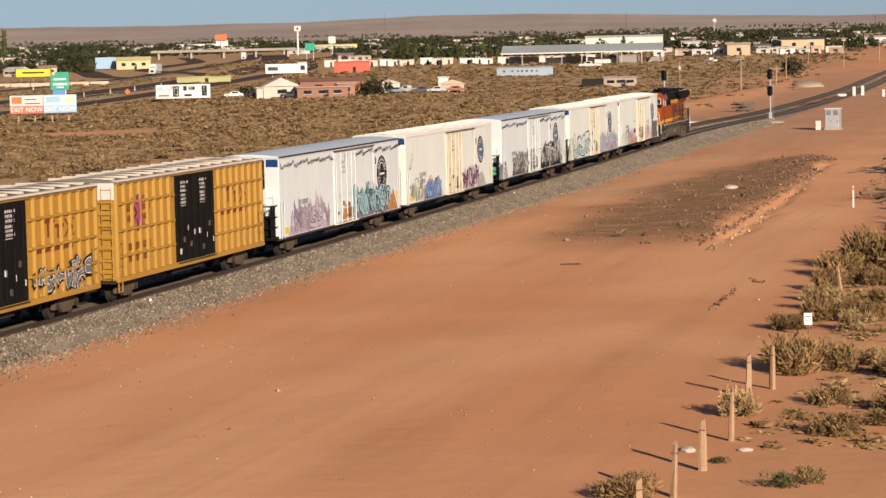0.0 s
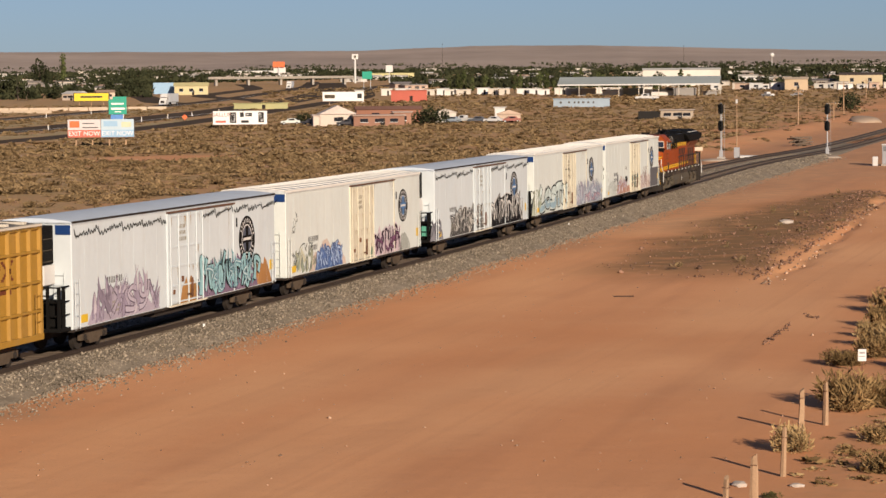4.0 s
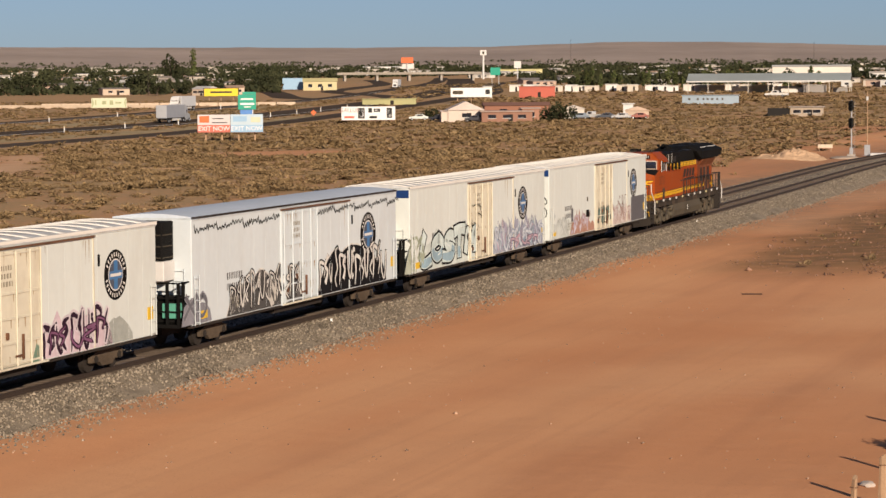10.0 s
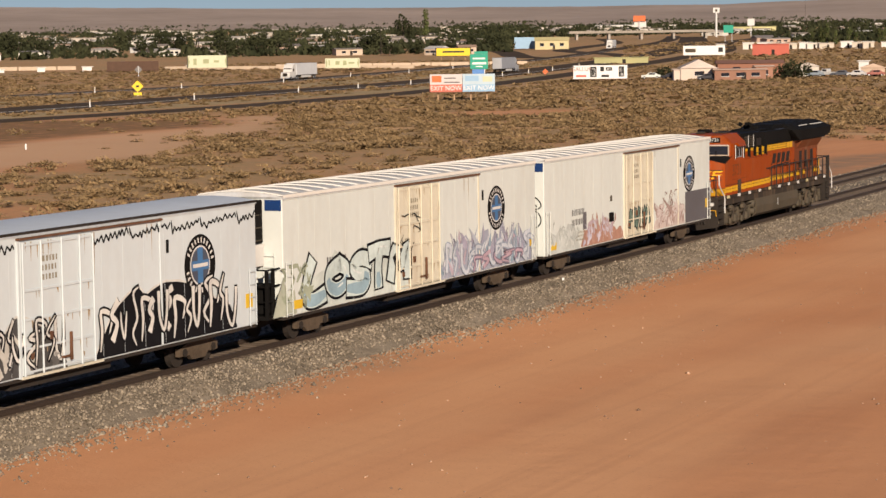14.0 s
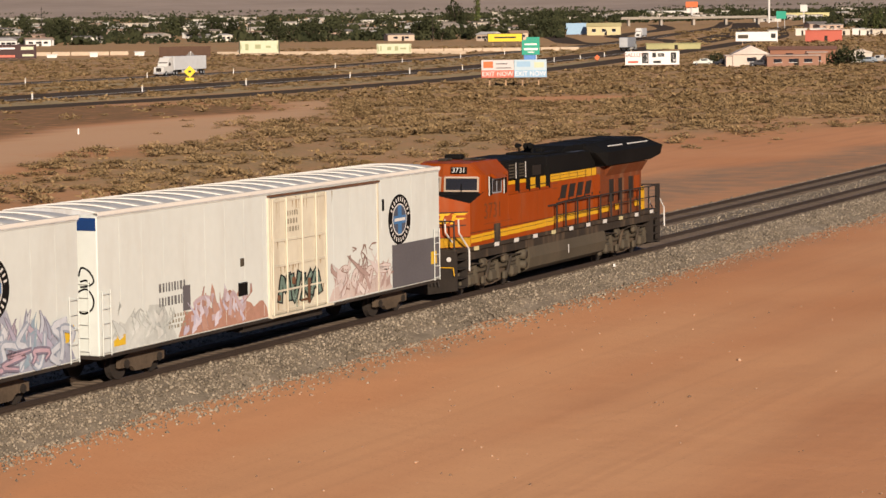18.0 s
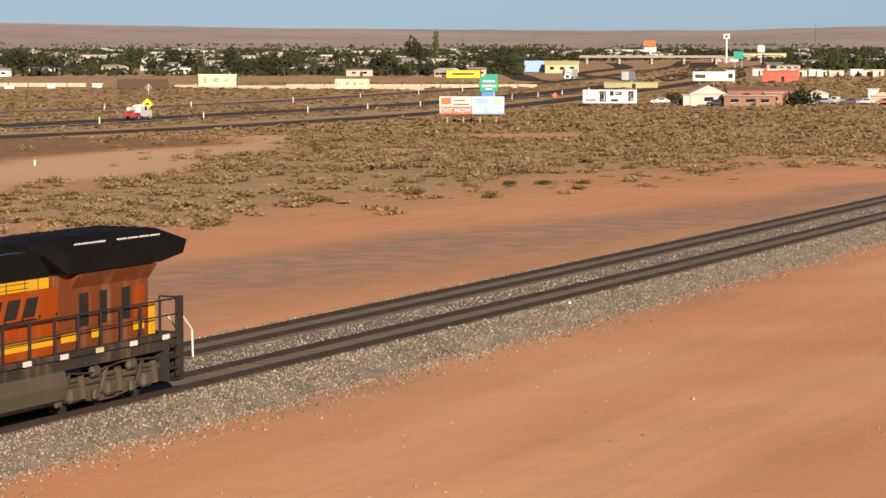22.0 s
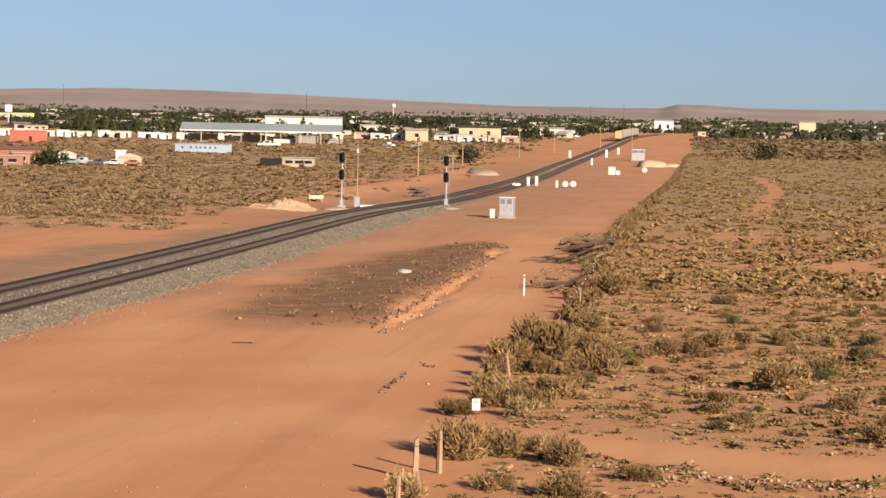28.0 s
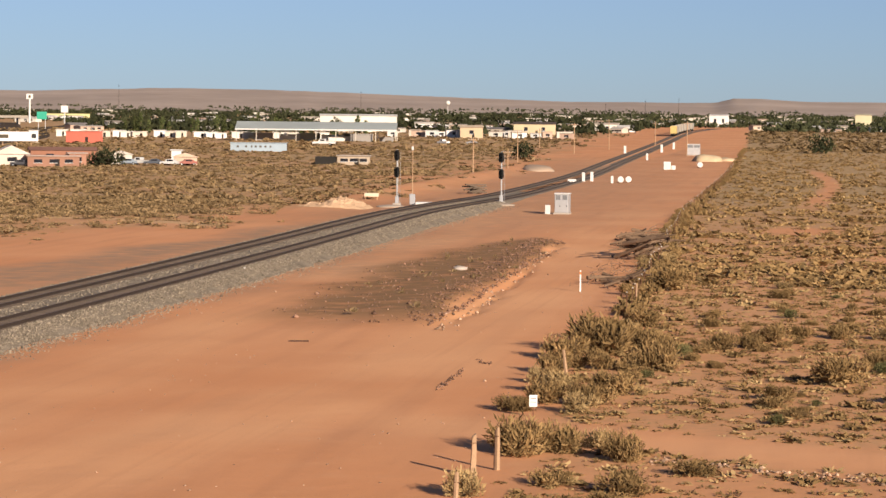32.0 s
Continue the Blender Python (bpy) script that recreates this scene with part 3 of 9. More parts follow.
def stroke(bm, pts, w, x, mi):
    """A painted stroke along points (y, z), a little thicker in its middle."""
    P = [Vector((p[0], p[1])) for p in pts]
    L, R = [], []
    for i, p in enumerate(P):
        d = (P[min(i + 1, len(P) - 1)] - P[max(i - 1, 0)])
        d = d.normalized() if d.length > 1e-6 else Vector((1, 0))
        nn = Vector((-d.y, d.x))
        k = w / 2 * (0.55 if i in (0, len(P) - 1) else 1.0)
        L.append(p + nn * k)
        R.append(p - nn * k)
    for i in range(len(P) - 1):
        f = bm.faces.new([bm.verts.new((x, q.x, q.y)) for q in (L[i], L[i + 1], R[i + 1], R[i])])
        f.material_index = mi
        f.normal_update()
        if f.normal.x < 0:
            f.normal_flip()


def spray(col):
    return mat("spray_%02d%02d%02d" % tuple(int(c * 99) for c in col), col, 0.7, var=0.3, scale=2.0, fine=20, bump=0.02, spec=0.06)


def wall_x(parent, y):
    """How far out the painted side stands at a place: the plug door is proud of the wall."""
    if parent.name.startswith("boxcar"):
        return HW + 0.03
    s = SHIFT.get(parent.name, 0.0)
    return HW + 0.052 if -1.32 - s < y < 2.36 - s else HW


# strokes of sprayed letter forms, in a unit cell
FORMS = {
    "K": [[(0.12, 1.0), (0.2, 0.5), (0.12, 0.0)], [(0.92, 1.05), (0.6, 0.75), (0.2, 0.5)], [(0.35, 0.55), (0.6, 0.3), (0.98, -0.02)]],
    "Y": [[(0.05, 1.0), (0.15, 0.62), (0.45, 0.48), (0.75, 0.6)], [(0.85, 1.08), (0.78, 0.55), (0.55, 0.1), (0.15, 0.02)]],
    "E": [[(0.95, 0.95), (0.45, 1.0), (0.12, 0.75), (0.14, 0.28), (0.45, 0.02), (0.98, 0.08)], [(0.2, 0.52), (0.75, 0.55)]],
    "C": [[(0.9, 0.82), (0.5, 1.0), (0.12, 0.7), (0.14, 0.28), (0.5, 0.0), (0.95, 0.15)]],
    "S": [[(0.95, 0.88), (0.5, 1.02), (0.12, 0.78), (0.4, 0.52), (0.85, 0.35), (0.7, 0.03), (0.02, 0.08)]],
    "L": [[(0.3, 1.0), (0.15, 0.55), (0.12, 0.12), (0.5, 0.02), (0.98, 0.12)]],
    "O": [[(0.5, 0.98), (0.12, 0.72), (0.12, 0.25), (0.5, 0.02), (0.88, 0.25), (0.88, 0.72), (0.5, 0.98)]],
    "T": [[(0.0, 0.9), (0.45, 0.98), (1.0, 0.95)], [(0.5, 0.95), (0.45, 0.5), (0.52, 0.0)]],
    "M": [[(0.05, 0.0), (0.15, 0.95), (0.48, 0.4), (0.8, 1.0), (0.98, 0.0)]],
    "N": [[(0.08, 0.0), (0.12, 1.0), (0.85, 0.05), (0.92, 1.1)]],
    "P": [[(0.15, 0.0), (0.15, 0.95), (0.7, 0.98), (0.9, 0.7), (0.65, 0.48), (0.2, 0.45)]],
    "A": [[(0.02, 0.0), (0.45, 1.05), (0.98, 0.0)], [(0.22, 0.38), (0.78, 0.38)]],
    "R": [[(0.12, 0.0), (0.12, 0.95), (0.7, 0.98), (0.85, 0.7), (0.2, 0.48), (0.95, -0.02)]],
    "V": [[(0.02, 1.0), (0.45, 0.0), (0.98, 1.05)]],
    "X": [[(0.05, 1.0), (0.5, 0.5), (0.98, 0.0)], [(0.95, 1.0), (0.45, 0.5), (0.02, 0.0)]],
    "W": [[(0.0, 1.0), (0.22, 0.0), (0.5, 0.7), (0.75, 0.0), (1.0, 1.05)]],
}


def curve(pts, k=4):
    """The same line of points, rounded off."""
    out, n = [], len(pts)
    for i in range(n - 1):
        p0, p1, p2, p3 = pts[max(i - 1, 0)], pts[i], pts[i + 1], pts[min(i + 2, n - 1)]
        for j in range(k):
            u = j / k
            out.append(tuple(0.5 * (2 * p1[c] + (p2[c] - p0[c]) * u + (2 * p0[c] - 5 * p1[c] + 4 * p2[c] - p3[c]) * u * u + (3 * p1[c] - p0[c] - 3 * p2[c] + p3[c]) * u ** 3) for c in (0, 1)))
    return out + [pts[-1]]


def fat(bm, parent, pts, w, lift, mi, flare=1.0):
    """A broad painted stroke whose ends flare, following the wall and the door."""
    P = [Vector(p) for p in pts]
    n, L, R = len(P), [], []
    for i, p in enumerate(P):
        d = P[min(i + 1, n - 1)] - P[max(i - 1, 0)]
        d = d.normalized() if d.length > 1e-6 else Vector((1, 0))
        if i in (0, n - 1):
            p = p + d * w * (0.32 if i else -0.32)
        e = abs(2 * i / (n - 1) - 1)
        k = w / 2 * (1 + (flare - 1) * e ** 3)
        nn = Vector((-d.y, d.x)) * k
        L.append(p + nn)
        R.append(p - nn)
    vl = [bm.verts.new((wall_x(parent, q.x) + lift, q.x, max(0.98, q.y))) for q in L]
    vr = [bm.verts.new((wall_x(parent, q.x) + lift, q.x, max(0.98, q.y))) for q in R]
    for i in range(n - 1):
        f = bm.faces.new((vl[i], vl[i + 1], vr[i + 1], vr[i]))
        f.material_index = mi
        f.normal_update()
        if f.normal.x < 0:
            f.normal_flip()


def lettering(parent, word, y0, y1, z0, z1, coats, seed, weight=0.3, flare=1.25, shine=None, lean=0.12, jump=0.12, low=None):
    """A sprayed piece: letter forms in coats (colour, extra width), widest first; shine: small highlights; low: a second tone in the lower half."""
    rnd = random.Random(seed)
    o = SHIFT.get(parent.name, 0.0)
    y0, y1 = y0 - o, y1 - o
    ms = [spray(c) for c, _ in coats] + ([spray(shine)] if shine else []) + ([spray(low)] if low else [])
    n = len(word)
    pitch, h = (y1 - y0) / n, z1 - z0
    root = None
    for i, ch in enumerate(word):
        bm = bmesh.new()
        base, a = 0.004 + 0.007 * i, y0 + pitch * i
        up, tall, wide = rnd.uniform(0, jump) * h, rnd.uniform(1 - jump, 1.0) * h, pitch * rnd.uniform(0.92, 1.16)
        for q, form in enumerate(FORMS[ch]):
            pts = [(a + wide * (u * 0.86 + 0.07 + lean * (v - 0.5)) + rnd.uniform(-0.03, 0.03) * wide, z0 + up + (tall - up) * (0.1 + 0.8 * v)) for u, v in form]
            pts = curve(pts)
            for k, (_, extra) in enumerate(coats):
                fat(bm, parent, pts, weight + extra, base + 0.002 * k + 0.0004 * q, k, flare)
            if low:
                run = [p for p in pts if p[1] < z0 + 0.42 * h]
                if len(run) > 2 and max(abs(a[0] - b[0]) for a, b in zip(run, run[1:])) < 0.5 * wide:
                    fat(bm, parent, run, weight * 0.86, base + 0.002 * len(coats) - 0.001 + 0.0004 * q, len(ms) - 1, 0.6)
            if shine:
                for _ in range(2):
                    j = rnd.randrange(len(pts) - 2)
                    fat(bm, parent, [(p[0] - weight * 0.22, p[1] + weight * 0.14) for p in pts[j:j + 3]], weight * 0.16, base + 0.002 * len(coats) + 0.0004 * q, len(coats), 0.4)
        for _ in range(rnd.randint(0, 2)):
            u = a + wide * rnd.uniform(0.1, 0.9)
            fat(bm, parent, [(u, z0 + 0.12 * h), (u + 0.01, max(1.0, z0 - rnd.uniform(0.0, 0.25)))], 0.03, base + 0.001, min(1, len(coats) - 1))
        if root is None:
            root = part("graffiti", bm, ms, parent, "spray-painted graffiti letters on the lower side")
        else:
            part("graffiti_letter", bm, ms, root)


def mist(parent, y0, y1, z0, z1, col, seed, spike=0.35, lift=0.002, step=0.3, edge=None):
    """One flat sprayed cloud with a ragged or spiky upper edge."""
    rnd = random.Random(seed)
    o = SHIFT.get(parent.name, 0.0)
    y, pts = y0 - o, []
    bottom = [(y1 - o, z0), (y0 - o, z0)]
    while y < y1 - o:
        u = (y - y0 + o) / (y1 - y0)
        env = max(0.0, min(1.0, 4 * u, 4 * (1 - u))) ** 0.5
        pts.append((y, z0 + 0.05 + (z1 - z0) * env * (1 - spike * rnd.random())))
        y += step * rnd.uniform(0.5, 1.3)
    bm = bmesh.new()
    prev = None
    for p in pts + [(y1 - o, z0 + 0.06)]:
        a, b = (bm.verts.new((wall_x(parent, p[0]) + lift, p[0], q)) for q in (z0, max(z0 + 0.03, p[1])))
        if prev:
            f = bm.faces.new((prev[0], a, b, prev[1]))
            f.normal_update()
            if f.normal.x < 0:
                f.normal_flip()
        prev = (a, b)
    if edge:
        rim = spray(edge)
        ms = [spray(col), rim]
        for p, q in zip(pts, pts[1:]):
            fat(bm, parent, [p, ((p[0] + q[0]) / 2, (p[1] + q[1]) / 2 + 0.03), q], 0.075, lift + 0.002, 1, 0.8)
        return part("graffiti_ground", bm, ms, parent, "dark sprayed ground with a pale rim")
    return part("graffiti_mist", bm, spray(col), parent, "faded sprayed cloud on the lower side")


def wildstyle(parent, y0, y1, z0, z1, cols, ink, seed, n=60, lift=0.004, fan=0.55):
    """A piece of interlocked shards in several tones, with thin dark lines between them."""
    rnd = random.Random(seed)
    o = SHIFT.get(parent.name, 0.0)
    y0, y1 = y0 - o, y1 - o
    ms = [spray(c) for c in cols] + [spray(ink)]
    bm = bmesh.new()
    h = z1 - z0
    for i in range(n):
        y = y0 + (y1 - y0) * rnd.uniform(0.03, 0.97)
        env = min(1.0, 5 * (y - y0) / (y1 - y0), 5 * (y1 - y) / (y1 - y0)) ** 0.5
        low = z0 + h * rnd.uniform(0.0, 0.55) * env
        tip = min(z0 + h * env * rnd.uniform(0.6, 1.0), low + h * rnd.uniform(0.25, 0.6))
        lean = rnd.gauss(0, fan) * (tip - low)
        w = rnd.uniform(0.10, 0.34)
        bend = rnd.uniform(-0.25, 0.25)
        pts = curve([(y, low), (y + lean * 0.5 + bend * 0.5, (low + tip) / 2), (y + lean, tip)], 3)
        kk = len(pts)
        L, R = [], []
        for j, p in enumerate(pts):
            q = w * (0.5 + 0.5 * math.sin(math.pi * min(1, 0.25 + j / kk))) * (1 - (j / (kk - 1)) ** 2) + 0.012
            yy = min(y1, max(y0, p[0]))
            L.append((yy - q / 2, p[1] - 0.2 * q))
            R.append((yy + q / 2, p[1] + 0.2 * q))
        for grow, mi, dz in ((0.035, len(cols), 0.0), (0.0, rnd.randrange(len(cols)), 0.0006)):
            if grow and i % 3:
                continue
            x = lift + 0.0011 * (i % 24) + dz
            vl = [bm.verts.new((wall_x(parent, q[0]) + x, q[0] - grow, max(0.98, q[1]))) for q in L]
            vr = [bm.verts.new((wall_x(parent, q[0]) + x, q[0] + grow, max(0.98, q[1]))) for q in R]
            for j in range(kk - 1):
                f = bm.faces.new((vl[j], vl[j + 1], vr[j + 1], vr[j]))
                f.material_index = mi
                f.normal_update()
                if f.normal.x < 0:
                    f.normal_flip()
    tagged(part("graffiti", bm, ms, parent), "spray-painted graffiti of interlocked jagged shards", kind="stuff")


def swirls(parent, y0, y1, z0, z1, col, ink, seed, n=14, w=0.13, lift=0.02):
    """Hooked, tapering strokes that interlock like the letters of a hurried sprayed piece."""
    rnd = random.Random(seed)
    o = SHIFT.get(parent.name, 0.0)
    y0, y1, h = y0 - o, y1 - o, z1 - z0
    pitch = (y1 - y0) / n
    bm = bmesh.new()
    for i in range(n):
        y, top = y0 + pitch * (i + rnd.uniform(0.0, 0.5)), z0 + h * rnd.uniform(0.62, 1.0)
        low, k = z0 + h * rnd.uniform(0.0, 0.25), pitch * rnd.uniform(0.5, 1.3)
        kind = i % 4
        if kind == 0:
            line = [(y, low), (y + 0.15 * k, (low + top) / 2), (y + 0.1 * k, top), (y + k, top - 0.1 * h), (y + 0.8 * k, top - 0.35 * h)]
        elif kind == 1:
            line = [(y + 0.9 * k, top), (y + 0.2 * k, (low + top) / 2 + 0.1 * h), (y + 0.8 * k, (low + top) / 2 - 0.05 * h), (y + 0.3 * k, low)]
        elif kind == 2:
            line = [(y, top), (y + 0.05 * k, low + 0.25 * h), (y + 0.55 * k, low), (y + 0.9 * k, low + 0.3 * h), (y + k, top)]
        else:
            line = [(y + 0.6 * k, low), (y, low + 0.2 * h), (y + 0.9 * k, low + 0.45 * h), (y + 0.2 * k, top - 0.1 * h), (y + 1.1 * k, top)]
        pts = curve(line, 4)
        q = lift + 0.003 * (i % 7)
        fat(bm, parent, pts, w + 0.11, q, 1, 0.7)
        fat(bm, parent, pts, w * rnd.uniform(0.6, 1.1), q + 0.0015, 0, rnd.choice((0.35, 1.5)))
    tagged(part("graffiti_strokes", bm, [spray(col), spray(ink)], parent), "hooked spray-paint strokes", kind="stuff")


def scrawl(parent, y0, y1, z0, z1, col, seed, n=10, x=HW, w=0.05):
    rnd = random.Random(seed)
    y0, y1 = y0 - SHIFT.get(parent.name, 0.0), y1 - SHIFT.get(parent.name, 0.0)
    bm = bmesh.new()
    for i in range(n):
        y, z = rnd.uniform(y0, y1), rnd.uniform(z0, z1)
        pts = [(y, z)]
        for _ in range(4):
            pts.append((pts[-1][0] + rnd.uniform(-0.3, 0.35), min(z1, max(z0, pts[-1][1] + rnd.uniform(-0.35, 0.35)))))
        stroke(bm, pts, w, x + 0.006 + 0.0004 * i, 0)
    tagged(part("scribble", bm, spray(col), parent), kind="stuff")


def roundel(parent, y, z, r=0.88, x=HW, plain=False):
    """The round emblem: black ring with pale marks, a pale disc and a blue cross."""
    def disc(bm, rad, dx, mi, k=28):
        flat_shape(bm, [(y + rad * math.cos(a * math.tau / k), z + rad * math.sin(a * math.tau / k)) for a in range(k)], x, mi, dx)
    bm = bmesh.new()
    disc(bm, r, 0.006, 0)
    disc(bm, r * 0.64, 0.009, 1)
    disc(bm, r * 0.58, 0.012, 3)
    for a in range(26):
        q = a * math.tau / 26
        if a % 13 in (0, 12):
            continue
        c, s = math.cos(q), math.sin(q)
        cy, cz = y + r * 0.81 * c, z + r * 0.81 * s
        hx, hy = 0.035 * r / 0.88, 0.075 * r / 0.88
        flat_shape(bm, [(cy + u * hx * -s + v * hy * c, cz + u * hx * c + v * hy * s) for u, v in ((-1, -1), (1, -1), (1, 1), (-1, 1))], x, 1, 0.012)
    b = r * 0.60
    flat_shape(bm, [(y - b * 0.28, z - b * 0.95), (y + b * 0.28, z - b * 0.95), (y + b * 0.28, z + b * 0.95), (y - b * 0.28, z + b * 0.95)], x, 2, 0.016)
    flat_shape(bm, [(y - b * 0.95, z - b * 0.26), (y + b * 0.95, z - b * 0.26), (y + b * 0.95, z + b * 0.26), (y - b * 0.95, z + b * 0.26)], x, 2, 0.019)
    flat_shape(bm, [(y - b * 0.8, z - b * 0.1), (y + b * 0.8, z - b * 0.1), (y + b * 0.8, z + b * 0.1), (y - b * 0.8, z + b * 0.1)], x, 1, 0.022)
    part("emblem", bm, [BLACK, PLAINW, BLACK if plain else mat("emblem_blue", (0.055, 0.17, 0.36), 0.5), mat("emblem_pale", (0.07, 0.085, 0.12), 0.6)], parent, "round black and white emblem with a cross")


def marks(parent, y, z, rows, w=0.7, x=HW, material=None, h=0.16):
    """Lines of small lettering that cannot be read, as plain bars."""
    bm = bmesh.new()
    for i in range(rows):
        u = y
        while u < y + w * (1 - 0.12 * (i % 2)):
            k = 0.07 + 0.03 * ((i * 7 + int(u * 10)) % 3)
            flat_shape(bm, [(u, z - i * h * 1.6), (u + k, z - i * h * 1.6), (u + k, z - i * h * 1.6 + h), (u, z - i * h * 1.6 + h)], x, 0, 0.005)
            u += k + 0.075
    tagged(part("stencil_marks", bm, material or BLACK, parent), kind="stuff")


def roof_arch(length, z, rise=0.14, over=0.05):
    bm = bmesh.new()
    k = 8
    pts = [(-HW - over, z - 0.09)] + [(-(HW + over) + 2 * (HW + over) * i / k, z + rise * (1 - (2 * i / k - 1) ** 2)) for i in range(k + 1)] + [(HW + over, z - 0.09)]
    prism(bm, pts, "y", -length / 2, length / 2)
    return bm


def reefer(off, length=22.3, grey=False, unit=False, placard=True, shift=0.0, emblem=7.9, high=3.36, big=0.88, plain=False):
    """A refrigerated boxcar with plug door, emblem, roof ribs and end fittings."""
    car = thing("refrigerated_boxcar", Matrix.Identity(4), "", "freight car", "white refrigerated boxcars of the train")
    SHIFT[car.name] = shift   # cars with a cooling unit stand farther back from the coupling before them
    W = WHITE2 if grey else WHITE
    h = length / 2
    top = 4.98
    bm = boxes((-HW, HW, -h, h, 0.95, top), bevel=0.03)
    y, seams = -h + 1.15, []
    while y < h - 0.5:
        seams.append(y)
        y += 1.18
    box(bm, HW - 0.01, HW + 0.02, -h + 0.02, h - 0.02, top - 0.13, top - 0.02)
    body = part("body", bm, W, car)
    for y in seams:
        part("panel_seam", boxes((HW - 0.01, HW + 0.0025, y - 0.008, y + 0.008, 1.05, top - 0.12)), W, body)
    part("roof", roof_arch(length, top, 0.13), BLUEROOF if grey else GALV, car)
    bm = bmesh.new()
    if not grey:
        y = -h + 0.12
        while y < h:
            k = 8
            for i in range(k):
                u0, u1 = -HW * 0.99 + 2 * HW * 0.99 * i / k, -HW * 0.99 + 2 * HW * 0.99 * (i + 1) / k
                z0, z1 = [top + 0.145 * (1 - (q / (HW + 0.05)) ** 2) for q in (u0, u1)]
                vs = [bm.verts.new(c) for c in ((u0, y - 0.14, z0), (u1, y - 0.14, z1), (u1, y + 0.14, z1), (u0, y + 0.14, z0), (u0, y - 0.12, z0 + 0.04), (u1, y - 0.12, z1 + 0.04), (u1, y + 0.12, z1 + 0.04), (u0, y + 0.12, z0 + 0.04))]
                for f in ((4, 5, 6, 7), (0, 1, 5, 4), (2, 3, 7, 6)):
                    bm.faces.new([vs[i2] for i2 in f])
            y += 1.18
        box(bm, HW - 0.10, HW + 0.06, -h, h, top - 0.06, top + 0.045)
        part("roof_ribs", bm, ROOFW, car, "white painted roof ribs")
    else:
        box(bm, HW + 0.0, HW + 0.055, -h, h, top - 0.07, top + 0.01)
        part("roof_edge", bm, UNDER, car)
    # sill, underframe, running gear
    part("side_sill", boxes((-HW + 0.02, HW - 0.02, -h, h, 0.86, 0.96)), UNDER, car)
    bm = boxes((-0.35, 0.35, -h, h, 0.55, 0.90), (-1.3, 1.3, -2.6, 2.6, 0.62, 0.88))
    box(bm, -1.25, -0.5, -1.2, 1.5, 0.35, 0.75, bevel=0.08)
    part("underframe", bm, UNDER, car)
    for s in (-1, 1):
        bogie(car, s * (h - 3.0))
        coupler(car, s * h, s)
    # plug door
    d0, d1 = -1.32 - shift, 2.36 - shift
    bm = boxes((HW, HW + 0.05, d0, d1, 1.02, 4.72), bevel=0.01)
    door = part("door", bm, CREAM if not grey else W, car, "plug door with lock bars" if grey else "cream plug door with rust streaks")
    for z in (1.1, 1.75, 2.55, 3.35, 4.62):
        part("door_rib", boxes((HW + 0.05, HW + 0.085, d0 + 0.05, d1 - 0.05, z - 0.03, z + 0.03)), CREAM if not grey else W, door)
    for yy in (d0 + 0.04, d0 + 0.95, (d0 + d1) / 2 + 0.15, d1 - 0.75, d1 - 0.05):
        bm = bmesh.new()
        cyl(bm, (HW + 0.09, yy, 1.0), (HW + 0.09, yy, 4.7), 0.03, 6)
        part("lock_bar", bm, CREAM if not grey else W, door)
    part("door_lever", boxes((HW + 0.09, HW + 0.15, d0 + 2.3, d0 + 2.38, 1.2, 2.0), (HW + 0.09, HW + 0.14, d0 + 1.85, d0 + 2.35, 1.3, 1.36)), RUST, door)
    marks(door, d0 + 1.05, 4.1, 3, 0.75, HW + 0.05, mat("faded_stencil", (0.30, 0.27, 0.2), 0.7))
    bm = boxes((HW, HW + 0.09, d0 - 0.15, d1 + 3.9, 4.77, 4.83))
    part("door_rail", bm, RUST, car)
    rr = random.Random(int(abs(off)) + 5)
    bm = bmesh.new()
    for k in range(26):
        u, z = rr.uniform(d0 + 0.1, d1 - 0.2), rr.choice((1.72, 1.72, 2.52, 2.52, 3.32, 1.35, 4.58))
        ln, wd = rr.uniform(0.08, 0.45), rr.uniform(0.03, 0.10)
        xx = HW + 0.0515 + 0.0003 * k
        bm.faces.new([bm.verts.new(c) for c in ((xx, u, z), (xx, u + wd, z), (xx, u + wd * 0.7, z - ln), (xx, u + wd * 0.3, z - ln * 0.8))])
    for f in bm.faces:
        f.normal_update()
        if f.normal.x < 0:
            f.normal_flip()
    tagged(part("door_stains", bm, mat("rust_stain", (0.40, 0.29, 0.17) if not grey else (0.44, 0.39, 0.31), 0.9, var=0.5, scale=4), door), "thin rust stains below the ribs", kind="stuff")
    part("lock_box", boxes((HW + 0.05, HW + 0.11, d0 + 1.3, d0 + 1.45, 1.9, 2.12)), RUST, door)
    part("lock_box", boxes((HW + 0.05, HW + 0.11, d0 + 0.35, d0 + 0.47, 1.45, 1.62)), RUST, door)
    bm = boxes((HW, HW + 0.10, d0 - 0.1, d1 + 0.4, 0.93, 1.0))
    part("lower_door_rail", bm, CREAM, car)
    rd = random.Random(int(abs(off)))
    bm = bmesh.new()
    for k in range(9):
        u = rd.uniform(d0, d1 + 3.6)
        ln = rd.uniform(0.25, 1.1) * (1.6 if k < 2 else 0.8)
        xx = (HW + 0.0515 if u < d1 - 0.05 else HW + 0.0015) + 0.0003 * k
        bm.faces.new([bm.verts.new(c) for c in ((xx, u, 4.70), (xx, u + rd.uniform(0.03, 0.07), 4.70), (xx, u + 0.02, 4.70 - ln))])
    for f in bm.faces:
        f.normal_update()
        if f.normal.x < 0:
            f.normal_flip()
    tagged(part("rust_streak", bm, mat("rust_stain", (0.34, 0.235, 0.15), 0.8, var=0.4), car), "thin brown rust runs below the door rail", kind="stuff")
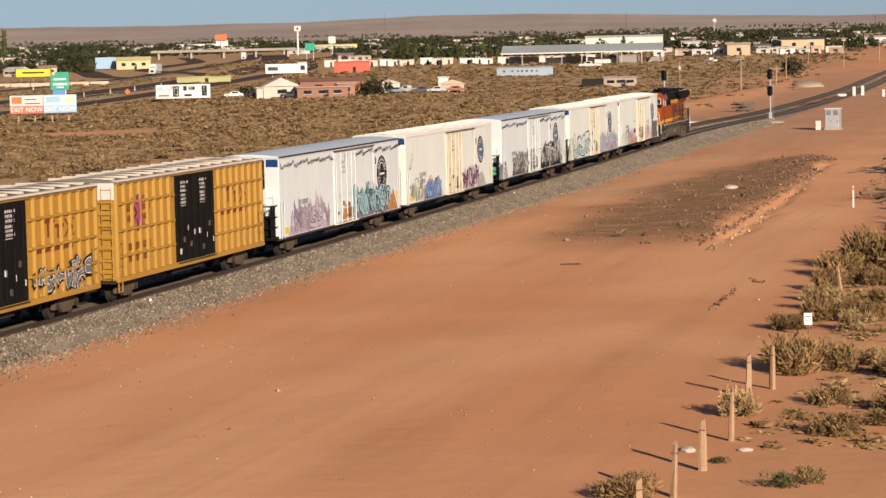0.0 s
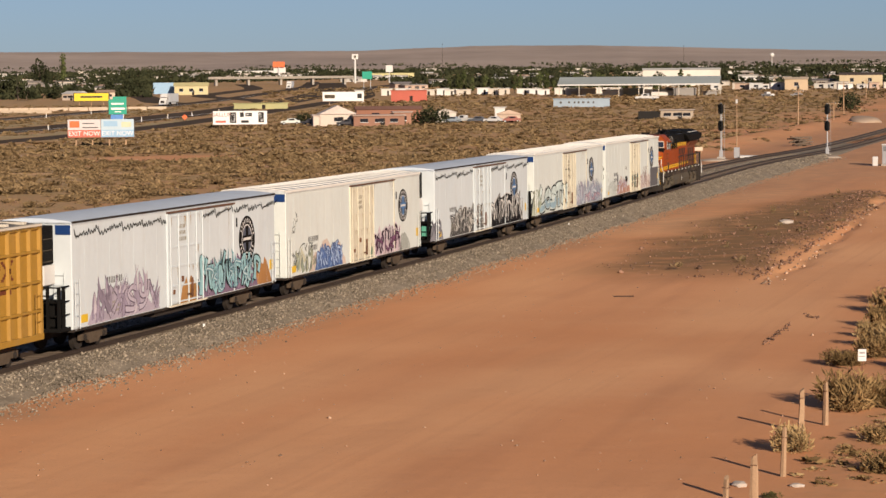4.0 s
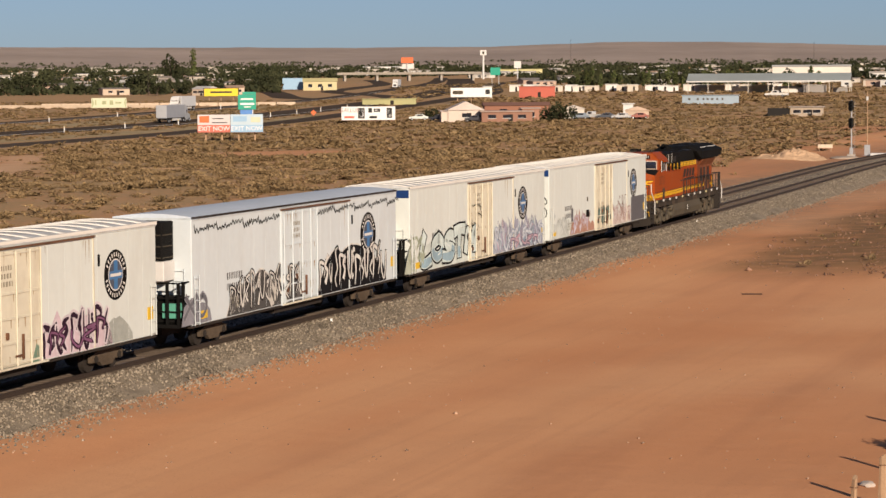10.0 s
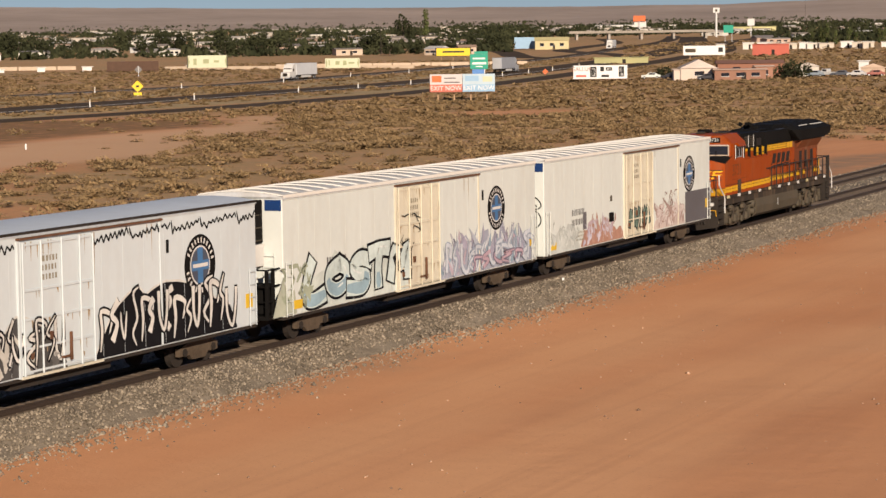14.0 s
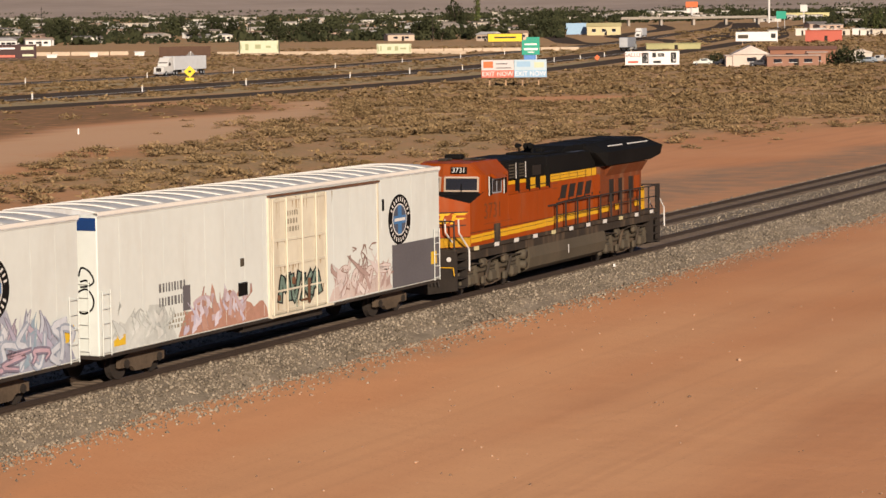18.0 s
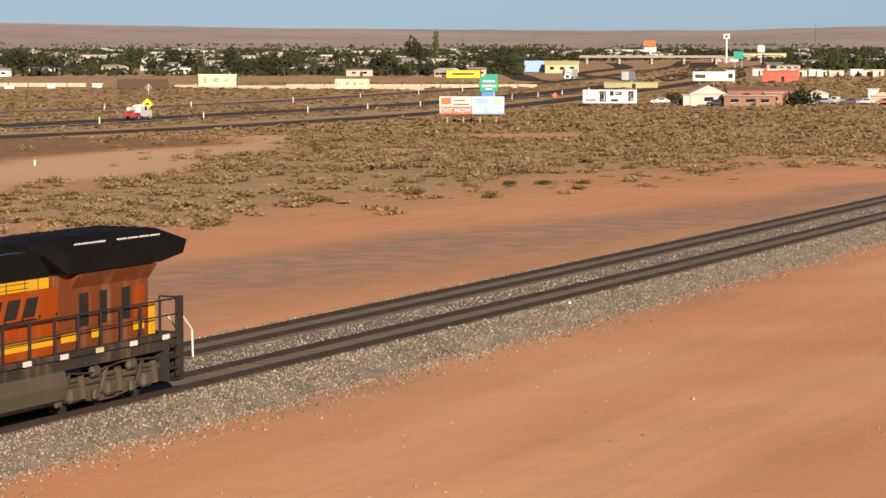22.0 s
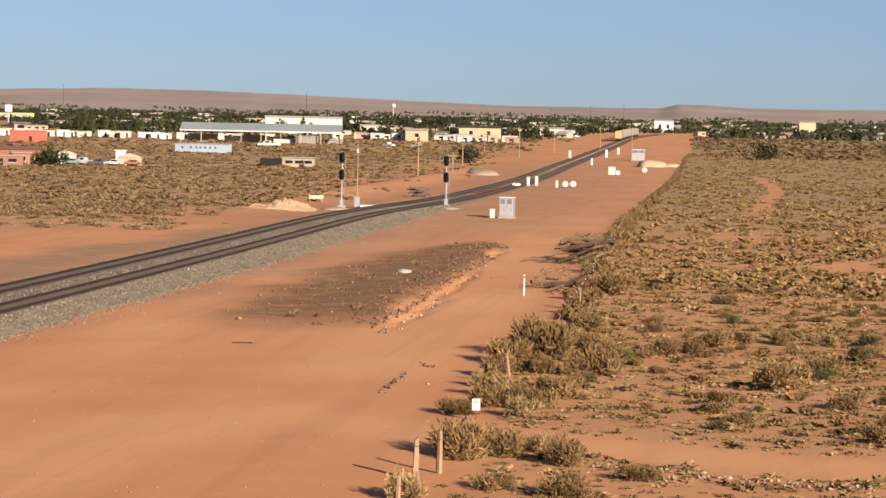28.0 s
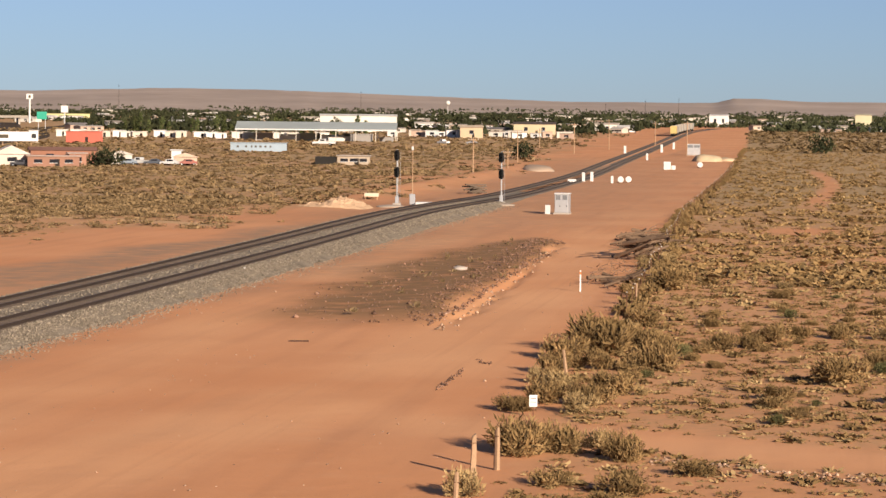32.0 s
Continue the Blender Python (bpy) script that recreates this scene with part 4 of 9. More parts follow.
    part("door_post", boxes((HW, HW + 0.07, d0 - 0.16, d0 - 0.06, 0.95, 4.75)), CREAM if not grey else W, car)
    part("door_stop", boxes((HW, HW + 0.03, d1 + 3.82, d1 + 3.9, 1.0, 4.75)), CREAM if not grey else W, car)
    part("yellow_tag", boxes((HW, HW + 0.012, d0 + 0.5, d0 + 2.6, 1.06, 1.24)), YTAG, car)
    part("yellow_tag", boxes((HW, HW + 0.012, h - 0.75, h - 0.3, 1.55, 2.0)), YTAG, car)
    part("yellow_tag", boxes((HW, HW + 0.012, -h + 0.75, -h + 1.35, 1.15, 1.45)), YTAG, car)
    part("data_plate", boxes((HW, HW + 0.02, d1 + 4.2, d1 + 4.34, 3.75, 4.15)), BLACK, car)
    # ends: ladders, brake wheel or cooling unit, placard
    ladder(car, HW, -h + 0.12, 1.05, 2.7, W)
    ladder(car, HW, h - 0.56, 1.05, 2.7, W)
    ladder(car, -0.2 + HW - 0.5, -h, 1.1, 3.0, W, "x")
    if unit:
        part("unit_casing", boxes((-1.5, -0.80, -h - 0.9, -h, 2.7, 4.92), bevel=0.04), PLAINW, car, "white casing of the refrigeration unit")
        bm = boxes((-0.80, 0.86, -h - 1.0, -h, 3.42, 4.86), bevel=0.04)
        u = part("cooling_unit", bm, BLACK, car, "black refrigeration unit with grille")
        for i in range(9):
            part("grille_slat", boxes((-0.72, 0.8, -h - 1.03, -h - 1.0, 3.52 + 0.14 * i, 3.55 + 0.14 * i), (0.86, 0.875, -h - 0.95, -h - 0.06, 3.52 + 0.14 * i, 3.55 + 0.14 * i)), BLACK if i % 3 else LGREY, u)
        part("fuel_box", boxes((-1.3, 0.9, -h - 0.98, -h, 2.66, 3.40), bevel=0.03), PLAINW, car, "white equipment box")
        bm = boxes((-1.45, 1.5, -h - 0.95, -h, 0.95, 1.08))
        for xx in (-1.4, -0.45, 0.5, 1.0, 1.45):
            box(bm, xx - 0.05, xx + 0.05, -h - 0.97, -h - 0.87, 1.05, 2.62)
        box(bm, 1.38, 1.48, -h - 0.5, -h - 0.4, 1.05, 2.6)
        for zz in (1.55, 2.05, 2.6):
            cyl(bm, (-1.4, -h - 0.92, zz), (1.45, -h - 0.92, zz), 0.03, 6)
            cyl(bm, (1.45, -h - 0.92, zz), (1.45, -h, zz), 0.03, 6)
        part("end_platform", bm, BLACK, car)
        part("generator", boxes((-1.1, 1.3, -h - 0.7, -h, 1.1, 2.1), bevel=0.05), BLACK, car)
        if not placard:
            part("control_box", boxes((0.75, 1.40, -h - 0.86, -h - 0.4, 1.3, 1.85), bevel=0.02), mat("teal_box", (0.11, 0.40, 0.29), 0.5), car, "teal control box")
    if placard:
        part("placard", boxes((0.1 if not unit else HW - 0.64, HW - 0.03, -h - 0.02, -h, 4.50, 4.86)), mat("placard_blue", (0.009, 0.042, 0.16), 0.5), car, "dark blue placard on the car end")
    bm = bmesh.new()
    cyl(bm, (-0.6, -h - 0.08, 2.4), (-0.6, -h - 0.12, 2.4), 0.28, 14)
    part("brake_wheel", bm, UNDER, car)
    roundel(car, emblem - shift, high, big, plain=plain)
    marks(car, -h + 3.2, 2.42, 2, 1.5, h=0.26, material=mat("stencil_grey", (0.15, 0.15, 0.15), 0.7))
    marks(car, -h + 3.7, 1.62, 3, 1.1, h=0.10, material=mat("faded_stencil", (0.30, 0.27, 0.2), 0.7))
    TRAIN.append((car, off + shift))
    return car
PITCH = 24.25
# the last car before the locomotive
r5 = reefer(-7.8, unit=False)
tagged(r5, "white refrigerated boxcar with brown graffiti and a grey patch")
part("grey_patch", boxes((HW, HW + 0.008, 7.3, 11.1, 1.0, 2.5)), mat("primer_grey", (0.115, 0.110, 0.12), 0.7, var=0.25, scale=1.5), r5, "dark grey repainted patch")
lettering(r5, "MVKA", -0.85, 1.95, 1.25, 2.4, (((0.025, 0.028, 0.028), 0.16), ((0.17, 0.25, 0.21), 0.0)), 11, 0.15, 1.3, (0.55, 0.60, 0.52), jump=0.2)
mist(r5, 2.6, 7.25, 1.02, 1.95, (0.60, 0.50, 0.46), 121, 0.6)
wildstyle(r5, 2.8, 7.25, 1.05, 2.8, ((0.60, 0.50, 0.47), (0.70, 0.64, 0.61), (0.45, 0.33, 0.30), (0.66, 0.58, 0.56)), (0.26, 0.16, 0.13), 12, 40, fan=0.9)
lettering(r5, "SCES", 3.2, 7.0, 1.25, 2.35, (((0.33, 0.21, 0.18), 0.05), ((0.66, 0.58, 0.55), 0.0)), 126, 0.15, 0.5, jump=0.5)
scrawl(r5, 2.9, 7.1, 1.3, 2.7, (0.28, 0.17, 0.14), 122, 12, w=0.06)
mist(r5, -6.9, -1.5, 1.0, 2.2, (0.42, 0.235, 0.175), 131, 0.7, step=0.4)
wildstyle(r5, -6.6, -2.6, 1.05, 2.55, ((0.40, 0.22, 0.165), (0.47, 0.28, 0.22), (0.52, 0.49, 0.60), (0.62, 0.58, 0.66)), (0.36, 0.25, 0.24), 13, 34)
lettering(r5, "SYN", -6.2, -2.9, 1.25, 2.2, (((0.55, 0.44, 0.42), 0.05), ((0.50, 0.40, 0.44), 0.0)), 15, 0.12, 1.2)
part("grey_patch", boxes((HW, HW + 0.009, -6.62, -6.2, 1.75, 2.5)), mat("primer_grey", (0.115, 0.110, 0.12), 0.7), r5, "small grey repainted patch")
mist(r5, -10.6, -7.0, 1.0, 2.25, (0.55, 0.585, 0.56), 141, 0.6)
wildstyle(r5, -10.5, -7.2, 1.05, 2.3, ((0.60, 0.64, 0.62), (0.50, 0.54, 0.52), (0.66, 0.69, 0.66)), (0.40, 0.43, 0.41), 142, 24, fan=0.9)
scrawl(r5, -10.5, -7.4, 1.1, 2.4, (0.42, 0.45, 0.43), 14, 5, w=0.07)
part("vent_hatch", boxes((HW, HW + 0.05, -3.35, -2.85, 1.85, 2.25)), BLACK, r5)
part("data_plate", boxes((HW, HW + 0.02, -3.2, -2.98, 2.75, 3.0)), LGREY, r5)

bm = bmesh.new()
for line in ([(0.95, 3.2), (1.05, 3.45), (1.3, 3.35), (1.45, 3.1), (1.3, 2.95), (1.0, 2.9)], [(0.9, 2.75), (1.2, 2.85), (1.42, 2.6), (1.38, 2.3), (1.1, 2.15), (0.85, 2.25)], [(1.0, 3.05), (1.2, 3.1), (1.3, 3.0)]):
    for p, q in zip(curve(line), curve(line)[1:]):
        d = Vector((q[0] - p[0], q[1] - p[1])).normalized() * 0.028
        bm.faces.new([bm.verts.new((x, -11.155, z)) for x, z in ((p[0] - d.y, p[1] + d.x), (q[0] - d.y, q[1] + d.x), (q[0] + d.y, q[1] - d.x), (p[0] + d.y, p[1] - d.x))])
part("graffiti_outline", bm, BLACK, r5, "loose black line drawing on the car end")

r4 = reefer(-7.8 - PITCH, unit=True, shift=1.0, emblem=8.0)
tagged(r4, "white refrigerated boxcar with pale blue and lilac graffiti")
mist(r4, -8.9, -0.4, 1.0, 2.95, (0.60, 0.66, 0.62), 211, 0.35, step=0.5)
mist(r4, -10.9, -9.2, 1.0, 2.3, (0.44, 0.47, 0.38), 212, 0.6)
lettering(r4, "LOSTM", -8.8, -0.3, 1.05, 2.9, (((0.012, 0.012, 0.014), 0.19), ((0.60, 0.70, 0.68), 0.0)), 21, 0.50, 1.15, (0.72, 0.78, 0.76), jump=0.22, low=(0.30, 0.43, 0.50))
mist(r4, 2.5, 11.9, 1.0, 2.75, (0.37, 0.39, 0.47), 221, 0.55, step=0.28)
wildstyle(r4, 2.5, 11.9, 1.02, 3.0, ((0.34, 0.37, 0.46), (0.42, 0.40, 0.50), (0.50, 0.54, 0.61), (0.62, 0.64, 0.68), (0.48, 0.40, 0.46), (0.28, 0.38, 0.46)), (0.23, 0.23, 0.29), 22, 110)
swirls(r4, 2.9, 11.7, 1.0, 2.3, (0.57, 0.61, 0.67), (0.33, 0.38, 0.46), 25, 13, 0.15, 0.034)
swirls(r4, 5.2, 10.4, 1.05, 1.8, (0.50, 0.36, 0.42), (0.22, 0.20, 0.26), 26, 5, 0.12, 0.05)
scrawl(r4, -1.2, 0.3, 2.4, 3.7, (0.03, 0.03, 0.03), 23, 9, x=HW + 0.075, w=0.05)
scrawl(r4, -10.8, -8.2, 1.1, 2.6, (0.36, 0.40, 0.30), 24, 14, w=0.16)

r3 = reefer(-7.8 - 2 * PITCH, grey=True, unit=True, placard=False, shift=1.1, emblem=8.6, high=3.2, big=0.97)
tagged(r3, "grey-white refrigerated boxcar with a zigzag snow-line and black graffiti")

PALE = (0.70, 0.69, 0.65)
mist(r3, -6.9, 0.9, 1.0, 2.75, (0.085, 0.082, 0.08), 312, 0.42, step=0.75, edge=PALE)
wildstyle(r3, -6.6, 0.7, 1.05, 2.55, ((0.05, 0.05, 0.05), (0.13, 0.125, 0.12), (0.30, 0.29, 0.27), (0.55, 0.53, 0.48)), (0.62, 0.60, 0.56), 313, 44, 0.005, fan=0.9)
swirls(r3, -6.6, 0.6, 1.1, 2.6, PALE, (0.014, 0.013, 0.013), 31, 15, 0.11)
mist(r3, 2.4, 10.9, 1.0, 3.0, (0.014, 0.013, 0.013), 322, 0.40, step=0.8, edge=PALE)
swirls(r3, 2.7, 10.6, 1.1, 2.9, PALE, (0.018, 0.016, 0.016), 32, 15, 0.17)
mist(r3, -11.0, -8.3, 1.0, 2.25, (0.24, 0.24, 0.27), 331, 0.5)
lettering(r3, "XO", -10.8, -8.6, 1.1, 2.2, (((0.30, 0.30, 0.33), 0.08), ((0.15, 0.15, 0.17), 0.0)), 33, 0.16, 1.2)

r2 = reefer(-7.8 - 3 * PITCH, unit=False)
tagged(r2, "white refrigerated boxcar with blue and dark purple graffiti")
mist(r2, 2.2, 7.6, 1.0, 2.6, (0.64, 0.51, 0.56), 411, 0.35, step=0.6)
mist(r2, 7.0, 9.2, 1.0, 1.9, (0.36, 0.38, 0.35), 412, 0.6)
mist(r2, 1.7, 2.7, 1.0, 1.7, (0.16, 0.24, 0.18), 413, 0.5, 0.006)
swirls(r2, 2.4, 7.2, 1.05, 2.4, (0.035, 0.016, 0.03), (0.68, 0.60, 0.64), 41, 10, 0.25)
swirls(r2, 2.6, 7.0, 1.1, 2.1, (0.22, 0.10, 0.18), (0.05, 0.02, 0.04), 415, 5, 0.08, 0.045)
mist(r2, -7.9, -2.2, 1.0, 2.4, (0.62, 0.50, 0.43), 421, 0.5, step=0.5)
mist(r2, -7.0, -2.7, 1.0, 2.2, (0.10, 0.17, 0.36), 422, 0.45, 0.0035, 0.4)
wildstyle(r2, -6.9, -2.8, 1.05, 2.25, ((0.10, 0.17, 0.38), (0.20, 0.30, 0.52), (0.32, 0.42, 0.60)), (0.05, 0.08, 0.20), 423, 26, 0.005)
swirls(r2, -6.8, -2.8, 1.05, 2.25, (0.38, 0.50, 0.72), (0.05, 0.09, 0.24), 42, 10, 0.13)
wildstyle(r2, -10.2, -6.9, 1.05, 2.5, ((0.30, 0.34, 0.26), (0.42, 0.44, 0.33), (0.22, 0.25, 0.21), (0.55, 0.54, 0.40)), (0.05, 0.06, 0.05), 43, 26)
scrawl(r2, -10.4, -7.2, 1.1, 2.4, (0.07, 0.08, 0.07), 45, 9, w=0.06)
scrawl(r2, -10.3, -9.6, 3.0, 4.3, (0.16, 0.16, 0.15), 44, 5, w=0.04)

r1 = reefer(-7.8 - 4 * PITCH, grey=True, unit=True, shift=0.4, high=3.15, big=1.02, plain=True)
tagged(r1, "grey-white refrigerated boxcar with a zigzag snow-line and teal and purple graffiti")
mist(r1, -9.4, -2.3, 1.0, 2.3, (0.42, 0.37, 0.44), 521, 0.75, step=0.35)
wildstyle(r1, -9.3, -2.3, 1.02, 3.05, ((0.34, 0.29, 0.37), (0.44, 0.38, 0.46), (0.26, 0.22, 0.28), (0.55, 0.50, 0.55)), (0.14, 0.11, 0.15), 52, 60)
lettering(r1, "KXSY", -8.2, -3.4, 1.1, 2.3, (((0.13, 0.10, 0.14), 0.08), ((0.47, 0.42, 0.49), 0.0)), 55, 0.16, 1.4)
mist(r1, -0.2, 2.4, 1.0, 2.05, (0.42, 0.22, 0.08), 541, 0.5)
mist(r1, 8.4, 11.05, 1.0, 2.3, (0.40, 0.20, 0.075), 531, 0.5)
mist(r1, 1.7, 9.2, 1.0, 2.6, (0.21, 0.15, 0.22), 511, 0.5, 0.004)
wildstyle(r1, 1.8, 9.0, 1.02, 3.0, ((0.20, 0.40, 0.45), (0.30, 0.50, 0.54), (0.30, 0.22, 0.30), (0.14, 0.30, 0.36)), (0.03, 0.03, 0.035), 51, 50, 0.006)
swirls(r1, 1.9, 9.0, 1.05, 2.75, (0.30, 0.52, 0.56), (0.025, 0.022, 0.03), 53, 13, 0.26, 0.035)
swirls(r1, 2.3, 8.6, 1.15, 2.4, (0.52, 0.66, 0.68), (0.16, 0.30, 0.36), 56, 7, 0.07, 0.06)


def snow_line(car, seed):
    """The jagged line of hanging snow painted under the eave."""
    rnd = random.Random(seed)
    bm = bmesh.new()
    y = -10.9
    while y < 10.9:
        if -1.6 - SHIFT[car.name] < y < 2.4 - SHIFT[car.name]:
            y = 2.4 - SHIFT[car.name]
            part("snow_line", bm, BLACK, car, "black zigzag line of painted snow")
            bm = bmesh.new()
        n = rnd.randint(13, 18)
        z = 4.42
        pts = [(y, z + 0.25)]
        for i in range(n):
            pts.append((pts[-1][0] + rnd.uniform(0.06, 0.18), z + rnd.uniform(0.02, 0.14) * (1 if i % 2 else -1) + 0.012 * i))
        for p, q in zip(pts[:-1], pts[1:]):
            stroke(bm, [p, q], 0.12, HW + 0.009, 0)
        stroke(bm, [(pts[0][0], z + 0.3), (pts[0][0] + 0.03, z + 0.02)], 0.06, HW + 0.012, 0)
        y = pts[-1][0] + 0.06
    part("snow_line", bm, BLACK, car, "black zigzag line of painted snow")


snow_line(r3, 5)
snow_line(r1, 6)


def boxcar(off, deface, label, seed):
    """A yellow ribbed boxcar with black double doors."""
    car = thing("boxcar", Matrix.Identity(4), label, "freight car", "yellow boxcars of the train")
    h, top = 9.3, 5.02
    part("body", boxes((-HW + 0.05, HW - 0.05, -h, h, 1.0, top), bevel=0.02), YEL, car)
    ys = [-h + 0.09] + [-h + 0.09 + 0.86 * k for k in range(1, 8)] + [h - 0.09 - 0.86 * k for k in range(1, 8)] + [h - 0.09]
    post = None
    for y in ys:
        if post is None:
            bm = bmesh.new()
            prism(bm, [(HW - 0.06, -0.11), (HW + 0.07, -0.06), (HW + 0.07, 0.06), (HW - 0.06, 0.11)], "z", 1.1, top - 0.1)
            post = part("side_post", bm, YEL, car)
            post.matrix_basis = pose(0, y, 0)
        else:
            o = new("side_post", post.data)
            o.parent = car
            o.matrix_basis = pose(0, y, 0)
    for z in (1.95, 3.0, 4.1):
        for y0, y1 in ((-h, -2.45), (2.45, h)):
            part("side_rail", boxes((HW - 0.06, HW + 0.085, y0 + 0.2, y1 - 0.2, z - 0.05, z + 0.05), bevel=0.015), YEL, car)
    part("top_chord", boxes((HW - 0.06, HW + 0.06, -h, h, top - 0.12, top)), YEL, car)
    part("side_sill_plate", boxes((HW - 0.06, HW + 0.08, -h, h, 0.90, 1.12), bevel=0.01), YEL, car)
    for i, (y0, y1) in enumerate(((-2.4, -0.02), (0.02, 2.4))):
        d = part("door", boxes((HW - 0.05, HW + 0.05, y0, y1, 1.12, 4.86), bevel=0.02), BLACK, car, "black plug door with white stencils")
        for u in (0.35, 1.15, 1.95):
            bm = bmesh.new()
            cyl(bm, (HW + 0.08, y0 + u, 1.2), (HW + 0.08, y0 + u, 4.8), 0.035, 6)
            part("lock_bar", bm, BLACK, d)
        for z in (1.9, 2.7, 3.5):
            part("door_rib", boxes((HW + 0.05, HW + 0.08, y0 + 0.05, y1 - 0.05, z - 0.03, z + 0.03)), BLACK, d)
        marks(d, y0 + 0.35, 4.5, 3, 1.0, HW + 0.05, PLAINW, 0.11)
        marks(d, y0 + 0.35, 3.95, 4, 0.9, HW + 0.05, PLAINW, 0.10)
        for k in range(5):
            yy, zz = y0 + 0.3 + 0.42 * k, 1.45 + 0.35 * ((k * 7 + i * 3) % 5) * 0.7
            part("stencil_plate", boxes((HW + 0.052, HW + 0.10, yy, yy + 0.12 + 0.05 * (k % 2), zz, zz + 0.24)), LGREY if k % 2 else PLAINW, d)
        part("door_track", boxes((HW + 0.02, HW + 0.11, y0, y1, 1.04, 1.10)), UNDER, car)
    part("roof", roof_arch(2 * h + 0.1, top, 0.16, 0.06), mat("weathered_roof", (0.17, 0.155, 0.14), 0.8, var=0.4, scale=0.8, grime=0.4), car)
    bm = bmesh.new()
    y = -h + 0.3
    while y < h:
        box(bm, -HW * 0.9, HW * 0.9, y - 0.14, y + 0.14, top + 0.06, top + 0.17, bevel=0.02)
        y += 1.45
    box(bm, HW - 0.15, HW + 0.08, -h, h, top - 0.02, top + 0.06)
    part("roof_ribs", bm, mat("roof_tan", (0.62, 0.56, 0.46), 0.7, var=0.2), car, "pale dusty roof ribs")
    bm = boxes((-HW + 0.1, HW - 0.05, -h - 0.06, -h + 0.05, 1.0, 4.9))
    for z in np.arange(1.35, 4.8, 0.48):
        box(bm, -HW + 0.15, HW - 0.1, -h - 0.14, -h - 0.05, z - 0.10, z + 0.10, bevel=0.04)
    part("end_wall", bm, YEL, car, "corrugated yellow end wall")
    part("end_cap", boxes((-HW + 0.1, HW - 0.02, -h - 0.16, -h - 0.03, 4.28, 4.98), bevel=0.02), PLAINW, car, "white painted top of the end wall")
    part("side_sill", boxes((-HW + 0.1, HW - 0.1, -h, h, 0.84, 0.98)), UNDER, car)
    part("underframe", boxes((-0.35, 0.35, -h, h, 0.5, 0.9), (-1.2, 1.2, -2, 2, 0.6, 0.88)), UNDER, car)
    for s in (-1, 1):
        bogie(car, s * (h - 2.2))
        coupler(car, s * h, s)
        ladder(car, HW, -h + 0.15 if s < 0 else h - 0.6, 1.1, 2.5, YEL)
    ladder(car, HW - 0.55, -h - 0.1, 1.1, 4.7, YEL, "x")
    part("end_steps", bars([(HW, -h + 0.1, 0.95), (HW, -h + 0.1, 0.5), (HW, -h + 0.5, 0.5), (HW, -h + 0.5, 0.95)], 0.025), YEL, car)

    def decal(bm, y0, y1, z0, z1, lift=0.0):
        """Paint that runs over panels and posts alike."""
        flat_shape(bm, [(y0, z0), (y1, z0), (y1, z1), (y0, z1)], HW - 0.05, 0, 0.005 + lift)
        for y in ys:
            a, b = max(y0, y - 0.06), min(y1, y + 0.06)
            if a < b:
                flat_shape(bm, [(a, z0), (b, z0), (b, z1), (a, z1)], HW + 0.07, 0, 0.004 + lift)
    EMB = mat("faded_red_brown", (0.15, 0.038, 0.016), 0.6, var=0.3)
    bm = bmesh.new()
    for y0, y1, z0, z1 in ((4.0, 5.2, 3.85, 4.0), (4.5, 4.68, 3.3, 3.85), (5.0, 6.1, 3.62, 3.76), (5.45, 5.62, 3.2, 3.62), (3.2, 6.9, 2.75, 2.92)):
        decal(bm, y0, y1, z0, z1)
    for k in range(8):
        for e in (6.15 + 0.11 * k, 6.92 - 0.11 * k):
            decal(bm, e, e + 0.2, 3.2 + 0.09 * k, 3.29 + 0.09 * k, 0.002)
    part("emblem", bm, EMB, car, "faded red-brown emblem")
    marks(car, -h + 1.4, 2.1, 2, 2.4, HW - 0.03, EMB, 0.3)
    if deface:
        bm = bmesh.new()
        for k, (p, q) in enumerate((((-7.6, 4.3), (-6.2, 3.0)), ((-6.2, 4.3), (-7.6, 3.0)), ((-6.9, 4.4), (-6.9, 2.9)))):
            stroke(bm, [p, ((p[0] + q[0]) / 2, (p[1] + q[1]) / 2), q], 0.28, HW + 0.054 + 0.004 * k, 0)
        part("graffiti", bm, mat("spray_pink", (0.34, 0.06, 0.16), 0.6), car, "pink sprayed cross")
        marks(car, -h + 1.2, 3.7, 2, 2.6, HW - 0.03, EMB, 0.26)
    else:
        lettering(car, "KMSXNWKAE", 2.9, 8.3, 1.12, 2.35, (((0.012, 0.011, 0.011), 0.22), ((0.74, 0.73, 0.69), 0.06), ((0.16, 0.15, 0.15), 0.0)), seed, 0.17, 1.7, (0.78, 0.76, 0.72), jump=0.55)
    TRAIN.append((car, off))
    return car


y1 = boxcar(-7.8 - 4 * PITCH - 11.15 - 1.75 - 0.5 - 9.3, True, "yellow ribbed boxcar with black doors and a pink sprayed cross", 61)
boxcar(-7.8 - 4 * PITCH - 11.15 - 1.75 - 0.5 - 9.3 - 20.6, False, "yellow ribbed boxcar with black doors and black-white graffiti", 62)
# ---- the locomotive at the rear of the train; its nose faces -y ----
def text(parent, body, size, m, material, name="lettering", shear=0.0):
    cu = bpy.data.curves.new(name, "FONT")
    cu.body, cu.size, cu.align_x, cu.align_y, cu.shear, cu.extrude = body, size, "CENTER", "CENTER", shear, 0.004
    ob = new(name, cu)
    cu.materials.append(material)
    ob.parent = parent
    ob.matrix_basis = m
    return ob


